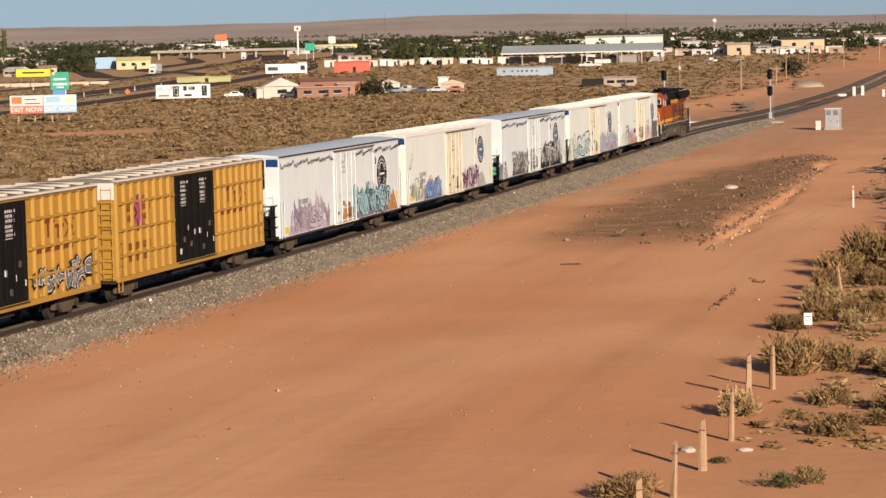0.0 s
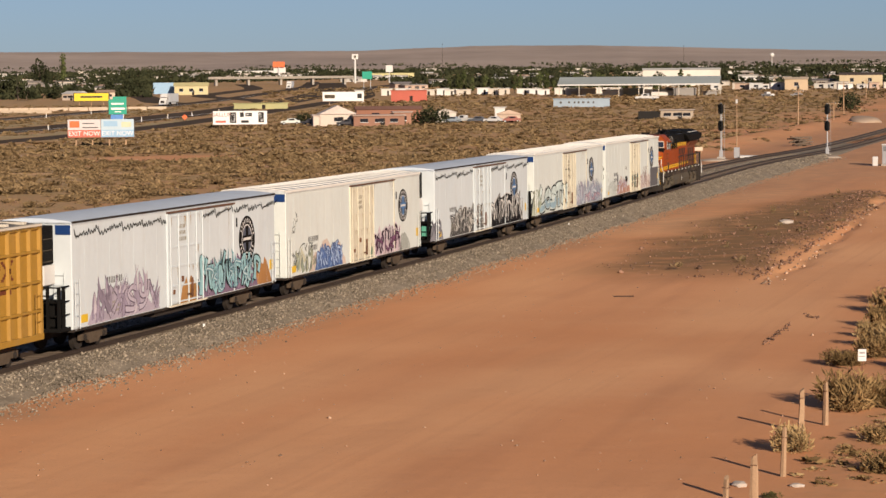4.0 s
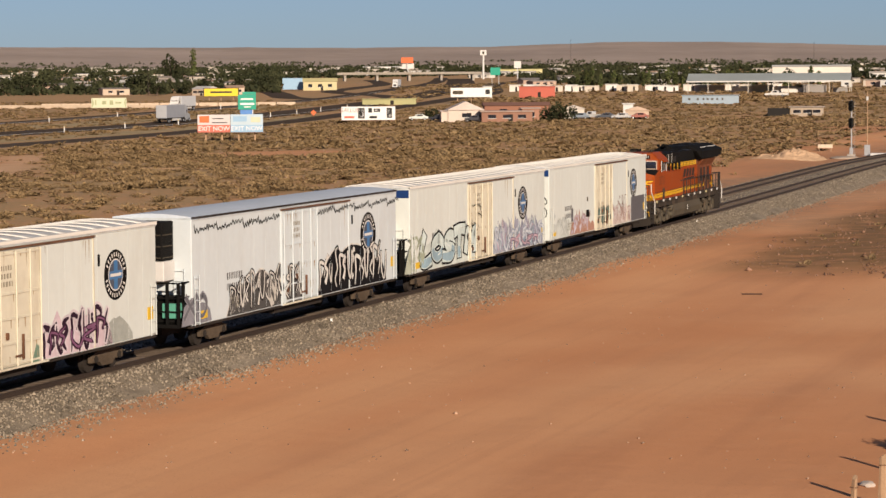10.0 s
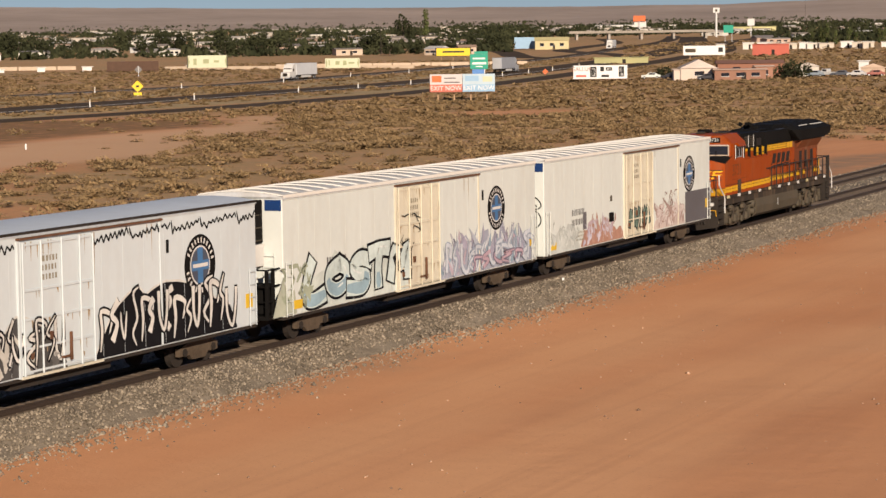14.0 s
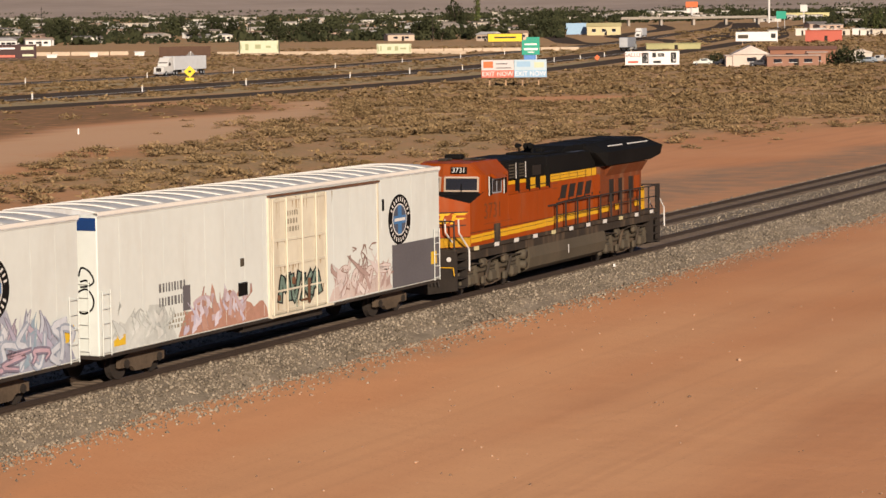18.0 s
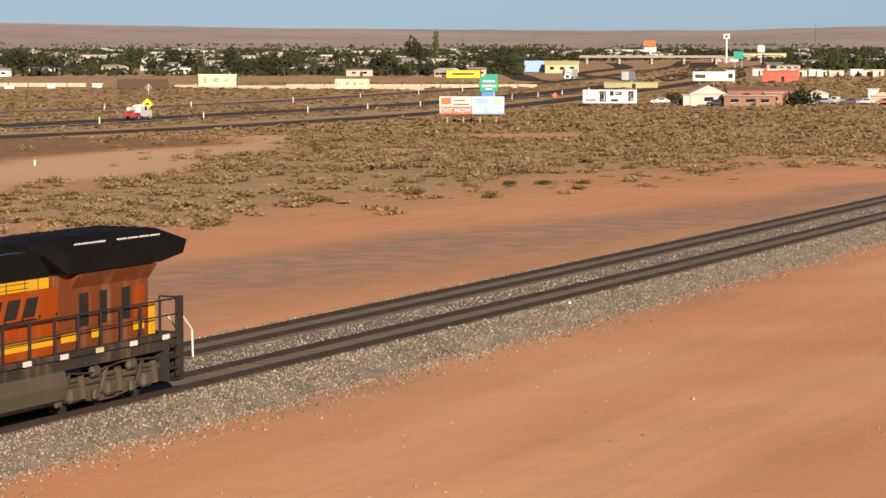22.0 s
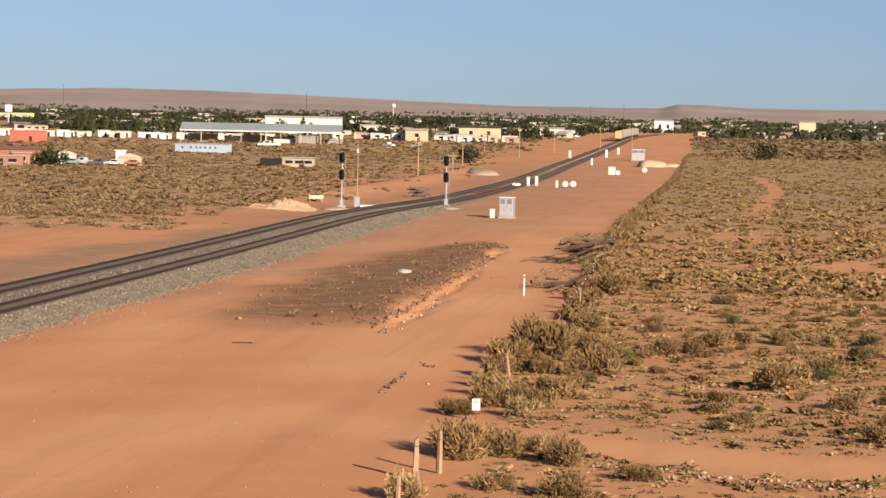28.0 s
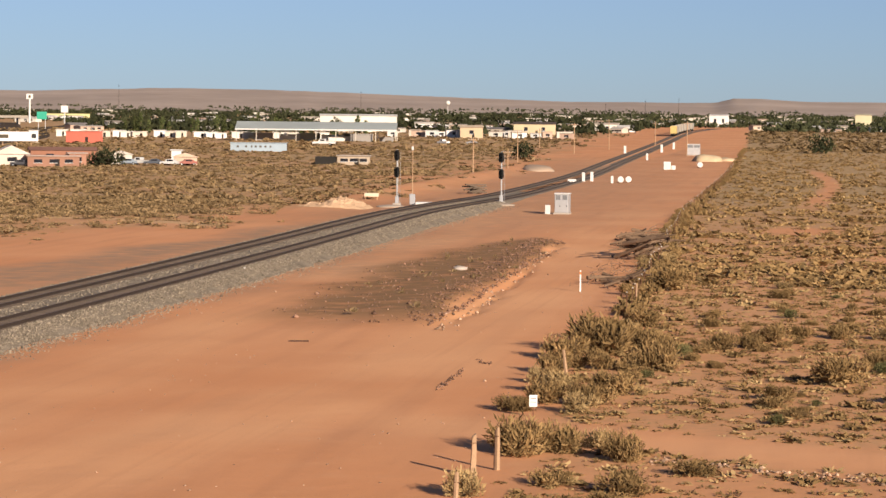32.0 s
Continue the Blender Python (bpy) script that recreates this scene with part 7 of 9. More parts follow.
# brush caught along the fence, seen as a dark uneven line far off
pl = []
for _ in range(760):
    y = math.exp(g.uniform(math.log(140), math.log(900)))
    s = g.uniform(0.3, 0.75)
    x = line_x(FENCE, y) + g.normal(0, 0.45)
    pl.append((x, y, ground_z(x, y), s, s * g.uniform(0.7, 1.2), g.uniform(0, 6.28)))
scatter("fence_brush", TB, pl, [SAGE], "tumbleweed and brush caught along the fence line", "brush")
DEAD = mat("dead_branches", (0.21, 0.135, 0.085), 0.95, var=0.45, scale=4)
for k, (n, cx, cy, wx, wy, hz) in enumerate(((48, -13.0, 203.0, 1.5, 5.5, 2.3), (18, -15.2, 225.0, 1.0, 9.0, 1.2), (9, -12.9, 167.5, 1.2, 4.0, 0.5))):
    heap = thing("log_pile", pose(cx, cy, ground_z(cx, cy)), "pile of dead brown tree trunks and limbs beside the fence", "log pile", "piles of dead wood along the fence")
    for i in range(n):
        L, r = g.uniform(1.6, 4.2), g.uniform(0.07, 0.21)
        pts, p, d = [], Vector((0, 0, 0)), Vector((1, 0, 0))
        bm = bmesh.new()
        for q in range(3):
            e = p + (d + Vector((0, g.normal(0, 0.22), g.normal(0, 0.14)))) * (L / 3)
            cyl(bm, p, e, r * (1 - 0.22 * q), 6, r * (0.80 - 0.22 * q), q in (0, 2))
            p = e
        o = part("limb", bm, DEAD, heap)
        o.matrix_basis = pose(g.uniform(-wx, wx) - L / 2, g.uniform(-wy, wy), r * 0.8 + hz * (i / n) * g.uniform(0.5, 1.0), 0, g.uniform(-24, 14), g.uniform(-60, 60))
bm = bmesh.new()
for _ in range(160):
    p = Vector((g.uniform(-2.2, 2.0), g.uniform(-34, 24), g.uniform(0.0, 0.7)))
    cyl(bm, p, p + Vector((g.uniform(-0.9, 0.9), g.uniform(-1.2, 1.2), g.uniform(-0.2, 0.6))), g.uniform(0.015, 0.04), 4, 0.01)
ob = part("dead_twigs", bm, DEAD)
ob.matrix_basis = pose(-13.4, 195, 0)
tagged(ob, "loose dead twigs strewn along the fence", "twigs", kind="stuff")
# spoil bank beyond the tracks
bank = thing("spoil_bank", pose(-59.6, 306.0, 0), "ragged pale sandy spoil bank beyond the tracks", "earth bank")
V, F, nu, nv = [], [], 60, 26
for j in range(nv + 1):
    for i in range(nu + 1):
        u, v = 2 * i / nu - 1, 2 * j / nv - 1
        x, y = u * 5.2, v * 4.5
        e = max(0.0, 1 - u ** 4) * max(0.0, 1 - v * v)
        z = e * (0.8 + 0.35 * math.sin(2.1 * u + 0.6)) * (1.15 + 0.75 * fbm(x, y, 2.6)) + 0.12 * fbm(x, y, 0.7) * e - 0.1
        V.append((x, y, z))
for j in range(nv):
    for i in range(nu):
        q = j * (nu + 1) + i
        F.append((q, q + 1, q + nu + 2, q + nu + 1))
raw("earth", V, F, mat("spoil_sand", (0.64, 0.43, 0.27), 0.95, var=0.3, scale=3, spec=0.05), bank)

# ---- small signs and markers ----
SIGNW = mat("sign_white", (0.80, 0.79, 0.77), 0.5, var=0.08)
s1 = thing("warning_sign", pose(-10.1, 91.4, ground_z(-10.1, 91.4), 0, 0, 8), "small white sign on a thin post among dry brush", "sign")
part("post", boxes((-0.02, 0.02, -0.02, 0.02, -0.2, 0.75)), RUST, s1)
part("panel", boxes((-0.15, 0.15, -0.035, -0.02, 0.38, 0.82), bevel=0.005), SIGNW, s1)
part("lettering_bar", boxes((-0.1, 0.1, -0.039, -0.035, 0.66, 0.72), (-0.11, 0.11, -0.039, -0.035, 0.54, 0.57)), mat("sign_grey", (0.35, 0.33, 0.32), 0.6), s1)
s2 = thing("marker_post", pose(-14.8, 161, ground_z(-14.8, 161)), "slim white cable marker post beside the dirt road", "marker post")
part("post", boxes((-0.05, 0.05, -0.012, 0.012, -0.2, 1.38), bevel=0.005), SIGNW, s2)
part("band", boxes((-0.052, 0.052, -0.014, 0.014, 1.12, 1.3)), mat("marker_orange", (0.7, 0.22, 0.06), 0.6), s2)
for x, y, r in ((-25.1, 178.1, 0.7), (-15.0, 302, 0.5), (-10.4, 64.9, 0.28), (-8.9, 65.2, 0.2)):
    bm = bmesh.new()
    bmesh.ops.create_icosphere(bm, subdivisions=2, radius=1.0)
    for v in bm.verts:
        v.co *= 1 + 0.25 * noise.noise(v.co * 1.7 + Vector((x, y, 0)))
    ob = part("pale_rock", bm, mat("pale_rock", (0.55, 0.47, 0.40), 0.9, var=0.25, scale=4), smooth=False)
    ob.matrix_basis = pose(x, y, ground_z(x, y) + r * 0.12, 0, 0, x * 40) @ Matrix.Diagonal((r, r * 0.7, r * 0.35, 1))
    tagged(ob, "pale flat rock lying on red dirt", "rock", "pale rocks")
bm = boxes((-0.5, 0.5, -0.06, 0.06, 0, 0.05))
ob = part("plank", bm, mat("dark_plank", (0.08, 0.045, 0.03), 0.9))
ob.matrix_basis = pose(-25.0, 120.3, ground_z(-25.0, 120.3) + 0.01, 0, 0, 12)
tagged(ob, "dark broken plank lying on packed dirt", "plank")
# pale joint bars lying by the near rail
for s, u in ((96.3, 1.2), (97.6, 3.9), (168, 3.9)):
    ob = part("white_stake", boxes((-0.045, 0.045, -0.03, 0.03, -0.2, 0.12)), SIGNW)
    ob.matrix_basis = pose(mid(s) + u, s, rail_z(s) - 0.2, 4, -5, 20)
    tagged(ob, "short white survey stake in the ballast", "stake", "white stakes by the rails")


# ---- signals and lineside cabinets ----
SILVER = mat("aluminium_paint", (0.52, 0.53, 0.54), 0.45, 0.35, var=0.15)
HOOD = mat("signal_black", (0.008, 0.008, 0.008), 0.7)


def signal(x, y, h, label):
    z = ground_z(x, y)
    sg = thing("railway_signal", pose(x, y, z), label, "railway signal", "two-headed block signals")
    part("foundation", boxes((-0.5, 0.5, -0.5, 0.5, -0.1, 0.35), bevel=0.05), CONC, sg)
    bm = bmesh.new()
    cyl(bm, (0, 0, 0.3), (0, 0, h), 0.085, 10)
    part("mast", bm, SILVER, sg)
    part("mast_base", boxes((-0.22, 0.22, -0.22, 0.22, 0.3, 1.2), bevel=0.03), SILVER, sg)
    for zz in (h - 0.75, h - 2.95):
        bm = bmesh.new()
        k = 18
        prism(bm, [(0.36 * math.cos(a * math.tau / k), zz + 0.36 * math.sin(a * math.tau / k) + (0.34 if math.sin(a * math.tau / k) > 0 else -0.34)) for a in range(k)], "y", -0.30, -0.24)
        hd = part("signal_head", bm, HOOD, sg, "black oval backboard with lamp hoods")
        for dz in (-0.38, 0, 0.38):
            bm = bmesh.new()
            cyl(bm, (0, -0.30, zz + dz), (0, -0.62, zz + dz), 0.14, 12, 0.15, False)
            part("lamp_hood", bm, HOOD, hd)
        part("lamp_case", boxes((-0.2, 0.2, -0.24, 0.12, zz - 0.55, zz + 0.55), bevel=0.04), HOOD, hd)
    bm = bmesh.new()
    for i in range(int(h / 0.35)):
        cyl(bm, (0.16, 0.16, 0.5 + i * 0.35), (0.42, 0.16, 0.5 + i * 0.35), 0.012, 4)
    for xx in (0.16, 0.42):
        cyl(bm, (xx, 0.16, 0.3), (xx, 0.16, h - 0.3), 0.015, 4)
    part("ladder", bm, SILVER, sg)
    return sg


signal(-41.1, 330.0, 7.0, "two-headed black railway signal on a silver mast beside the track")
signal(-53.3, 318.4, 7.3, "two-headed black railway signal on a silver mast beyond the tracks")
for x, y, w, l in ((-40.4, 325, 3.4, 4.6), (-53.5, 314, 3.5, 6)):
    bm = bmesh.new()
    bmesh.ops.create_icosphere(bm, subdivisions=3, radius=1.0)
    for v in bm.verts:
        v.co *= 1 + 0.15 * noise.noise(v.co * 2.0)
    ob = part("gravel_pad", bm, mat("pale_gravel", (0.50, 0.40, 0.31), 0.95, var=0.3, scale=3), smooth=True)
    ob.matrix_basis = pose(x, y, ground_z(x, y)) @ Matrix.Diagonal((w / 2, l / 2, 0.28, 1))
    tagged(ob, "low pale gravel pad at the signal's foot", "gravel pad", "gravel pads", "structure")
pole = thing("radio_pole", pose(-51.6, 320.5, 0), "slender grey pole with a small cabinet beside the track", "pole")
bm = bmesh.new()
cyl(bm, (0, 0, -0.2), (0, 0, 8.4), 0.08, 8, 0.05)
part("shaft", bm, POST, pole)
part("cabinet", boxes((-0.35, 0.35, -0.25, 0.25, 0.1, 1.5), bevel=0.03), SILVER, pole)
part("antenna_box", boxes((-0.12, 0.12, -0.12, 0.12, 7.2, 7.7)), PLAINW, pole)


def cabinet(x, y, w, d, h, label, turn=0.0):
    c = thing("signal_cabinet", pose(x, y, ground_z(x, y), 0, 0, turn), label, "equipment cabinet", "lineside cabinets")
    part("plinth", boxes((-w / 2 - 0.1, w / 2 + 0.1, -d / 2 - 0.1, d / 2 + 0.1, -0.1, 0.2)), CONC, c)
    part("body", boxes((-w / 2, w / 2, -d / 2, d / 2, 0.2, h - 0.12), bevel=0.03), SILVER, c)
    part("roof", boxes((-w / 2 - 0.08, w / 2 + 0.08, -d / 2 - 0.08, d / 2 + 0.08, h - 0.14, h), bevel=0.03), PLAINW, c)
    for i in range(2):
        dr = part("door", boxes((-w / 2 + 0.08 + i * w / 2, -0.04 + i * w / 2, -d / 2 - 0.025, -d / 2, 0.3, h * 0.62), bevel=0.01), SILVER, c)
        part("handle", boxes((-0.2 + i * w / 2, -0.15 + i * w / 2, -d / 2 - 0.06, -d / 2 - 0.025, 0.9, 1.1)), UNDER, dr)
        part("vent_panel", boxes((-w / 2 + 0.15 + i * w / 2, -0.12 + i * w / 2, -d / 2 - 0.03, -d / 2, h * 0.68, h * 0.9)), mat("vent_dark", (0.2, 0.21, 0.22), 0.6), c)
    return c


cabinet(-29.6, 297.4, 1.65, 1.8, 2.55, "silver lineside equipment cabinet on bare dirt", -4)
c2 = cabinet(-36.5, 775, 4.0, 2.5, 3.6, "large silver equipment cabinet beside the distant track")
ob = part("battery_box", boxes((-0.3, 0.3, -0.3, 0.3, 0, 1.1), bevel=0.04), PLAINW)
ob.matrix_basis = pose(-31.3, 296.6, ground_z(-31.3, 296.6))
tagged(ob, "small white battery box beside the silver cabinet", "box")
sb = thing("notice_board", pose(-60.3, 338.9, ground_z(-60.3, 338.9), 0, 0, 10), "pale cream notice board on two legs by the dirt bank", "sign")
part("panel", boxes((-1.0, 1.0, -0.05, 0.0, 0.45, 0.95), bevel=0.01), mat("board_cream", (0.66, 0.56, 0.42), 0.7), sb)
for xx in (-0.8, 0.8):
    part("leg", boxes((xx - 0.05, xx + 0.05, 0.0, 0.08, -0.4, 0.95)), POST, sb)


def drum(x, y, r, l, label, turn=90.0):
    ob = thing("white_tank", pose(x, y, ground_z(x, y), 0, 0, turn), label, "tank", "white tanks by the line")
    bm = bmesh.new()
    cyl(bm, (0, -l / 2, r + 0.12), (0, l / 2, r + 0.12), r, 18)
    part("shell", bm, PLAINW, ob, smooth=False)
    part("saddle", boxes((-r * 0.7, r * 0.7, -l * 0.35, -l * 0.25, 0, 0.4), (-r * 0.7, r * 0.7, l * 0.25, l * 0.35, 0, 0.4)), RUST, ob)


for x, y, r, l in ((-34.9, 458, 0.56, 1.4), (-33.6, 460, 0.56, 1.4), (-27.6, 620, 0.68, 1.6)):
    drum(x, y, r, l, "short white tank on a dirt lot", 6)
for x, y, w, h in ((-42.6, 467, 0.6, 1.7), (-41.2, 469, 0.6, 1.8), (-36.4, 457, 0.5, 1.3), (-34.4, 597, 1.7, 1.9), (-32.9, 597, 1.0, 1.0), (-49, 818, 0.8, 2.6), (-59.4, 796, 0.8, 2.4), (-46, 700, 0.6, 1.9), (-48.5, 880, 0.8, 2.4), (-44.4, 463, 1.6, 0.5), (-47.7, 318, 0.5, 0.25), (-49.8, 319, 2.2, 0.5)):
    ob = part("relay_box", boxes((-w / 2, w / 2, -w / 2, w / 2, -0.1, h), bevel=0.05), PLAINW)
    ob.matrix_basis = pose(x, y, ground_z(x, y), 0, 0, 5)
    tagged(ob, "small white relay box beside the track", "box", "white relay boxes")
for x, y, sx, sy, sz, c in ((-29, 694, 4.4, 5, 2.2, (0.55, 0.42, 0.27)), (-24, 700, 3, 4, 1.2, (0.55, 0.42, 0.27)), (-61.5, 560, 4, 6, 1.6, (0.40, 0.30, 0.22))):
    bm = bmesh.new()
    bmesh.ops.create_icosphere(bm, subdivisions=3, radius=1.0)
    for v in bm.verts:
        v.co *= 1 + 0.2 * noise.noise(v.co * 1.5 + Vector((x, 0, 0)))
    ob = part("sand_heap", bm, mat("sand_%02d" % int(c[0] * 100), c, 0.95, var=0.25, scale=2), smooth=True)
    ob.matrix_basis = pose(x, y, land(x, y) - 0.1) @ Matrix.Diagonal((sx, sy, sz, 1))
    tagged(ob, "heap of pale sand beside the dirt road", "sand heap", "sand heaps")
tp = thing("tie_stack", pose(-51.5, 377, ground_z(-51.5, 377), 0, 0, 25), "jumbled stack of old dark railway ties", "tie stack")
for i in range(11):
    o = part("tie", boxes((-1.3, 1.3, -0.12, 0.12, 0, 0.2), bevel=0.02), TIE, tp)
    o.matrix_basis = pose(random.uniform(-1.2, 1.2), random.uniform(-0.9, 0.9), 0.05 + 0.12 * i, random.uniform(-8, 8), random.uniform(-14, 14), random.uniform(-35, 35))


def utility_pole(x, y, h, label):
    p = thing("utility_pole", pose(x, y, land(x, y), random.uniform(-0.6, 0.6), random.uniform(-0.6, 0.6), 0), label, "utility pole", "utility poles")
    bm = bmesh.new()
    cyl(bm, (0, 0, -0.5), (0, 0, h), 0.16, 8, 0.10)
    part("shaft", bm, POST, p)
    part("crossarm", boxes((-1.1, 1.1, -0.06, 0.06, h - 0.7, h - 0.56)), POST, p)
    for xx in (-1.0, -0.4, 0.4, 1.0):
        bm = bmesh.new()
        cyl(bm, (xx, 0, h - 0.56), (xx, 0, h - 0.36), 0.05, 6)
        part("insulator", bm, PLAINW, p)


for x, y, h in ((-70.3, 516, 7.9), (-75.9, 643, 8.5), (-74, 778, 9.8), (-69.7, 860, 10.5), (-66.5, 545, 5.0), (-38, 763, 10.6), (-60, 960, 9), (-95, 870, 7)):
    utility_pole(x, y, h, "weathered timber utility pole by the railway")
# ---- far side: roads, signs, traffic, town ----
ASPH = mat("asphalt", (0.098, 0.072, 0.050), 0.95, var=0.3, scale=0.3, fine=8, bump=0.1, spec=0.05)
LINE = mat("road_line", (0.62, 0.60, 0.55), 0.8, var=0.2)
GRAVELRD = mat("pale_verge", (0.47, 0.36, 0.20), 0.95, var=0.3, scale=0.5, spec=0.05)


def at(x, y, turn=0.0, dz=0.0):
    """A pose on the land at (x, y) that faces the overpass."""
    return pose(x, y, land(x, y) + dz, 0, 0, -math.degrees(math.atan2(x, y)) + turn)


EAST = [(-205, 180), (-215, 250), (-222, 310), (-226, 347), (-230, 388), (-235, 438), (-242, 506), (-250, 560), (-263, 645), (-276, 720), (-300, 830), (-345, 1010), (-420, 1260), (-520, 1560)]
WEST = [(-268, 180), (-272, 250), (-277, 340), (-281, 393), (-284, 441), (-286, 480), (-290, 536), (-301, 632), (-314, 722), (-333, 838), (-376, 1013), (-458, 1325), (-560, 1640)]
RAMP = [(-196, 180), (-197, 240), (-196, 290), (-194, 325), (-195, 360), (-201, 422), (-208, 465), (-230, 575), (-249, 673), (-266, 760), (-292, 880)]
ribbon("road", EAST, 15.0, ASPH, 0.10, "dark asphalt eastbound highway carriageway")
ribbon("road", WEST, 8.0, ASPH, 0.10, "dark asphalt westbound highway carriageway")
ribbon("road", RAMP, 7.5, ASPH, 0.08, "dark asphalt frontage road beside the highway")
ribbon("road", [(-333, 838), (-356, 866), (-400, 960), (-455, 1076), (-560, 1300), (-800, 1800)], 10, ASPH, 0.12, "dark asphalt street climbing into the town")
ribbon("road", [(-300, 830), (-330, 900), (-395, 1010), (-430, 1130), (-470, 1276), (-560, 1500)], 9, ASPH, 0.14, "dark asphalt ramp to the interchange")
ribbon("road", [(-290, 880), (-320, 1000), (-400, 1253), (-430, 1400), (-470, 1600)], 10, ASPH, 0.12, "dark asphalt street by the interchange")
for k, pts, off in ((0, EAST, 4.6), (2, WEST, 3.2)):
    ribbon("road_marking", [(x + off, y) for x, y in pts[:11]], 0.15, LINE, 0.13, "pale painted edge line on the asphalt", "road marking")
ribbon("verge", [(-236, 180), (-243, 250), (-249, 340), (-256, 440), (-266, 536), (-284, 645), (-300, 740)], 16, GRAVELRD, 0.03, "dry pale grass strip between the carriageways", "verge", edge=0.4)
ribbon("verge", [(-205, 250), (-207, 310), (-211, 388), (-222, 506), (-240, 610)], 10, GRAVELRD, 0.03, "dry pale grass strip beside the frontage road", "verge", edge=0.4)


PALED = mat("pale_dirt", (0.66, 0.42, 0.23), 0.95, var=0.25, scale=0.4, spec=0.05)
ribbon("dirt_track", [(-60, 250), (-75, 262), (-100, 270), (-130, 268)], 2.5, PALED, 0.06, "faint pale track through the sagebrush", "dirt track", edge=0.4)


def posts(name, pts, step, w, h, material, label):
    """Delineators and the like along a line."""
    first = None
    for (x0, y0), (x1, y1) in zip(pts[:-1], pts[1:]):
        n = max(1, int(math.hypot(x1 - x0, y1 - y0) / step))
        for i in range(n):
            x, y = x0 + (x1 - x0) * i / n, y0 + (y1 - y0) * i / n
            m = pose(x, y, land(x, y))
            if first is None:
                first = thing(name, m, label, "post", label)
                part("shaft", boxes((-w / 2, w / 2, -0.03, 0.03, -0.2, h)), SIGNW, first)
                part("reflector", boxes((-w / 2, w / 2, -0.034, -0.03, h - 0.25, h - 0.1)), material, first)
            else:
                copy_thing(first, m)


posts("delineator_post", [(x + 7.2, y) for x, y in EAST[2:10]], 26, 0.22, 1.3, YTAG, "white delineator post at the road edge")
posts("delineator_post", [(x + 7.2, y) for x, y in WEST[2:9]], 34, 0.22, 1.3, YTAG, "white delineator post at the highway edge")
posts("bollard", [(-203, 262), (-207, 278)], 3.0, 0.3, 1.0, YTAG, "short white bollard by the frontage road")


# ---- billboards ----
def billboard(x, y, w, z0, z1, face, label, turn=0.0, legs=4, marks_=()):
    b = thing("billboard", at(x, y, turn), label, "billboard", "roadside billboards")
    p = part("panel", boxes((-w / 2, w / 2, -0.12, 0.12, z0, z1), bevel=0.02), face, b)
    part("back_frame", boxes((-w / 2, w / 2, 0.12, 0.22, z0 + 0.2, z0 + 0.4), (-w / 2, w / 2, 0.12, 0.22, z1 - 0.4, z1 - 0.2)), RUST, b)
    for i in range(legs):
        u = -w / 2 + w * (i + 0.5) / legs
        part("leg", boxes((u - 0.12, u + 0.12, 0.12, 0.36, -0.5, z1 - 0.1)), POST, b)
    part("catwalk", boxes((-w / 2, w / 2, -0.7, -0.12, z0 - 0.12, z0 - 0.05)), RUST, b)
    for u0, u1, v0, v1, m in marks_:
        part("print", boxes((-w / 2 + w * u0, -w / 2 + w * u1, -0.135, -0.12, z0 + (z1 - z0) * v0, z0 + (z1 - z0) * v1)), m, p)
    return b


PRED, PBLUE, PLB = mat("print_red", (0.60, 0.16, 0.11), 0.6), mat("print_blue", (0.10, 0.26, 0.60), 0.6), mat("print_light_blue", (0.30, 0.47, 0.64), 0.6, var=0.1)
PORANGE, PGREEN, PYEL = mat("print_orange", (0.75, 0.16, 0.05), 0.6), mat("print_green", (0.01, 0.33, 0.22), 0.5, var=0.12), mat("print_yellow", (0.80, 0.58, 0.03), 0.6, var=0.1)
OLIVE = mat("print_olive", (0.34, 0.36, 0.20), 0.6)
PPALE, PBLK = mat("print_pale_yellow", (0.58, 0.60, 0.42), 0.6, var=0.1), mat("print_black", (0.02, 0.02, 0.02), 0.6)
b1 = billboard(-167.6, 377, 5.4, 1.55, 4.5, mat("board_pale_pink", (0.60, 0.55, 0.54), 0.6, var=0.08), "white and red billboard on timber legs in sagebrush", 0, 2,
               ((0.06, 0.36, 0.55, 0.92, PORANGE), (0.45, 0.8, 0.75, 0.80, PBLK), (0.45, 0.92, 0.52, 0.57, PBLK), (0.0, 1.0, 0.0, 0.42, PRED)))
b1.matrix_basis = at(-169.6, 379.4)
text(b1, "EXIT NOW", 1.05, Matrix.Translation((0, -0.15, 2.15)) @ FRONT, SIGNW)
b2 = billboard(-164.6, 381.6, 5.4, 1.55, 4.5, mat("board_pale_blue", (0.46, 0.58, 0.66), 0.6, var=0.08), "pale blue and white billboard on timber legs in sagebrush", 0, 2,
               ((0.08, 0.5, 0.6, 0.9, PLB), (0.62, 0.92, 0.55, 0.85, PPALE), (0.0, 1.0, 0.0, 0.40, PLB)))
text(b2, "EXIT NOW", 1.05, Matrix.Translation((0, -0.15, 2.15)) @ FRONT, SIGNW)
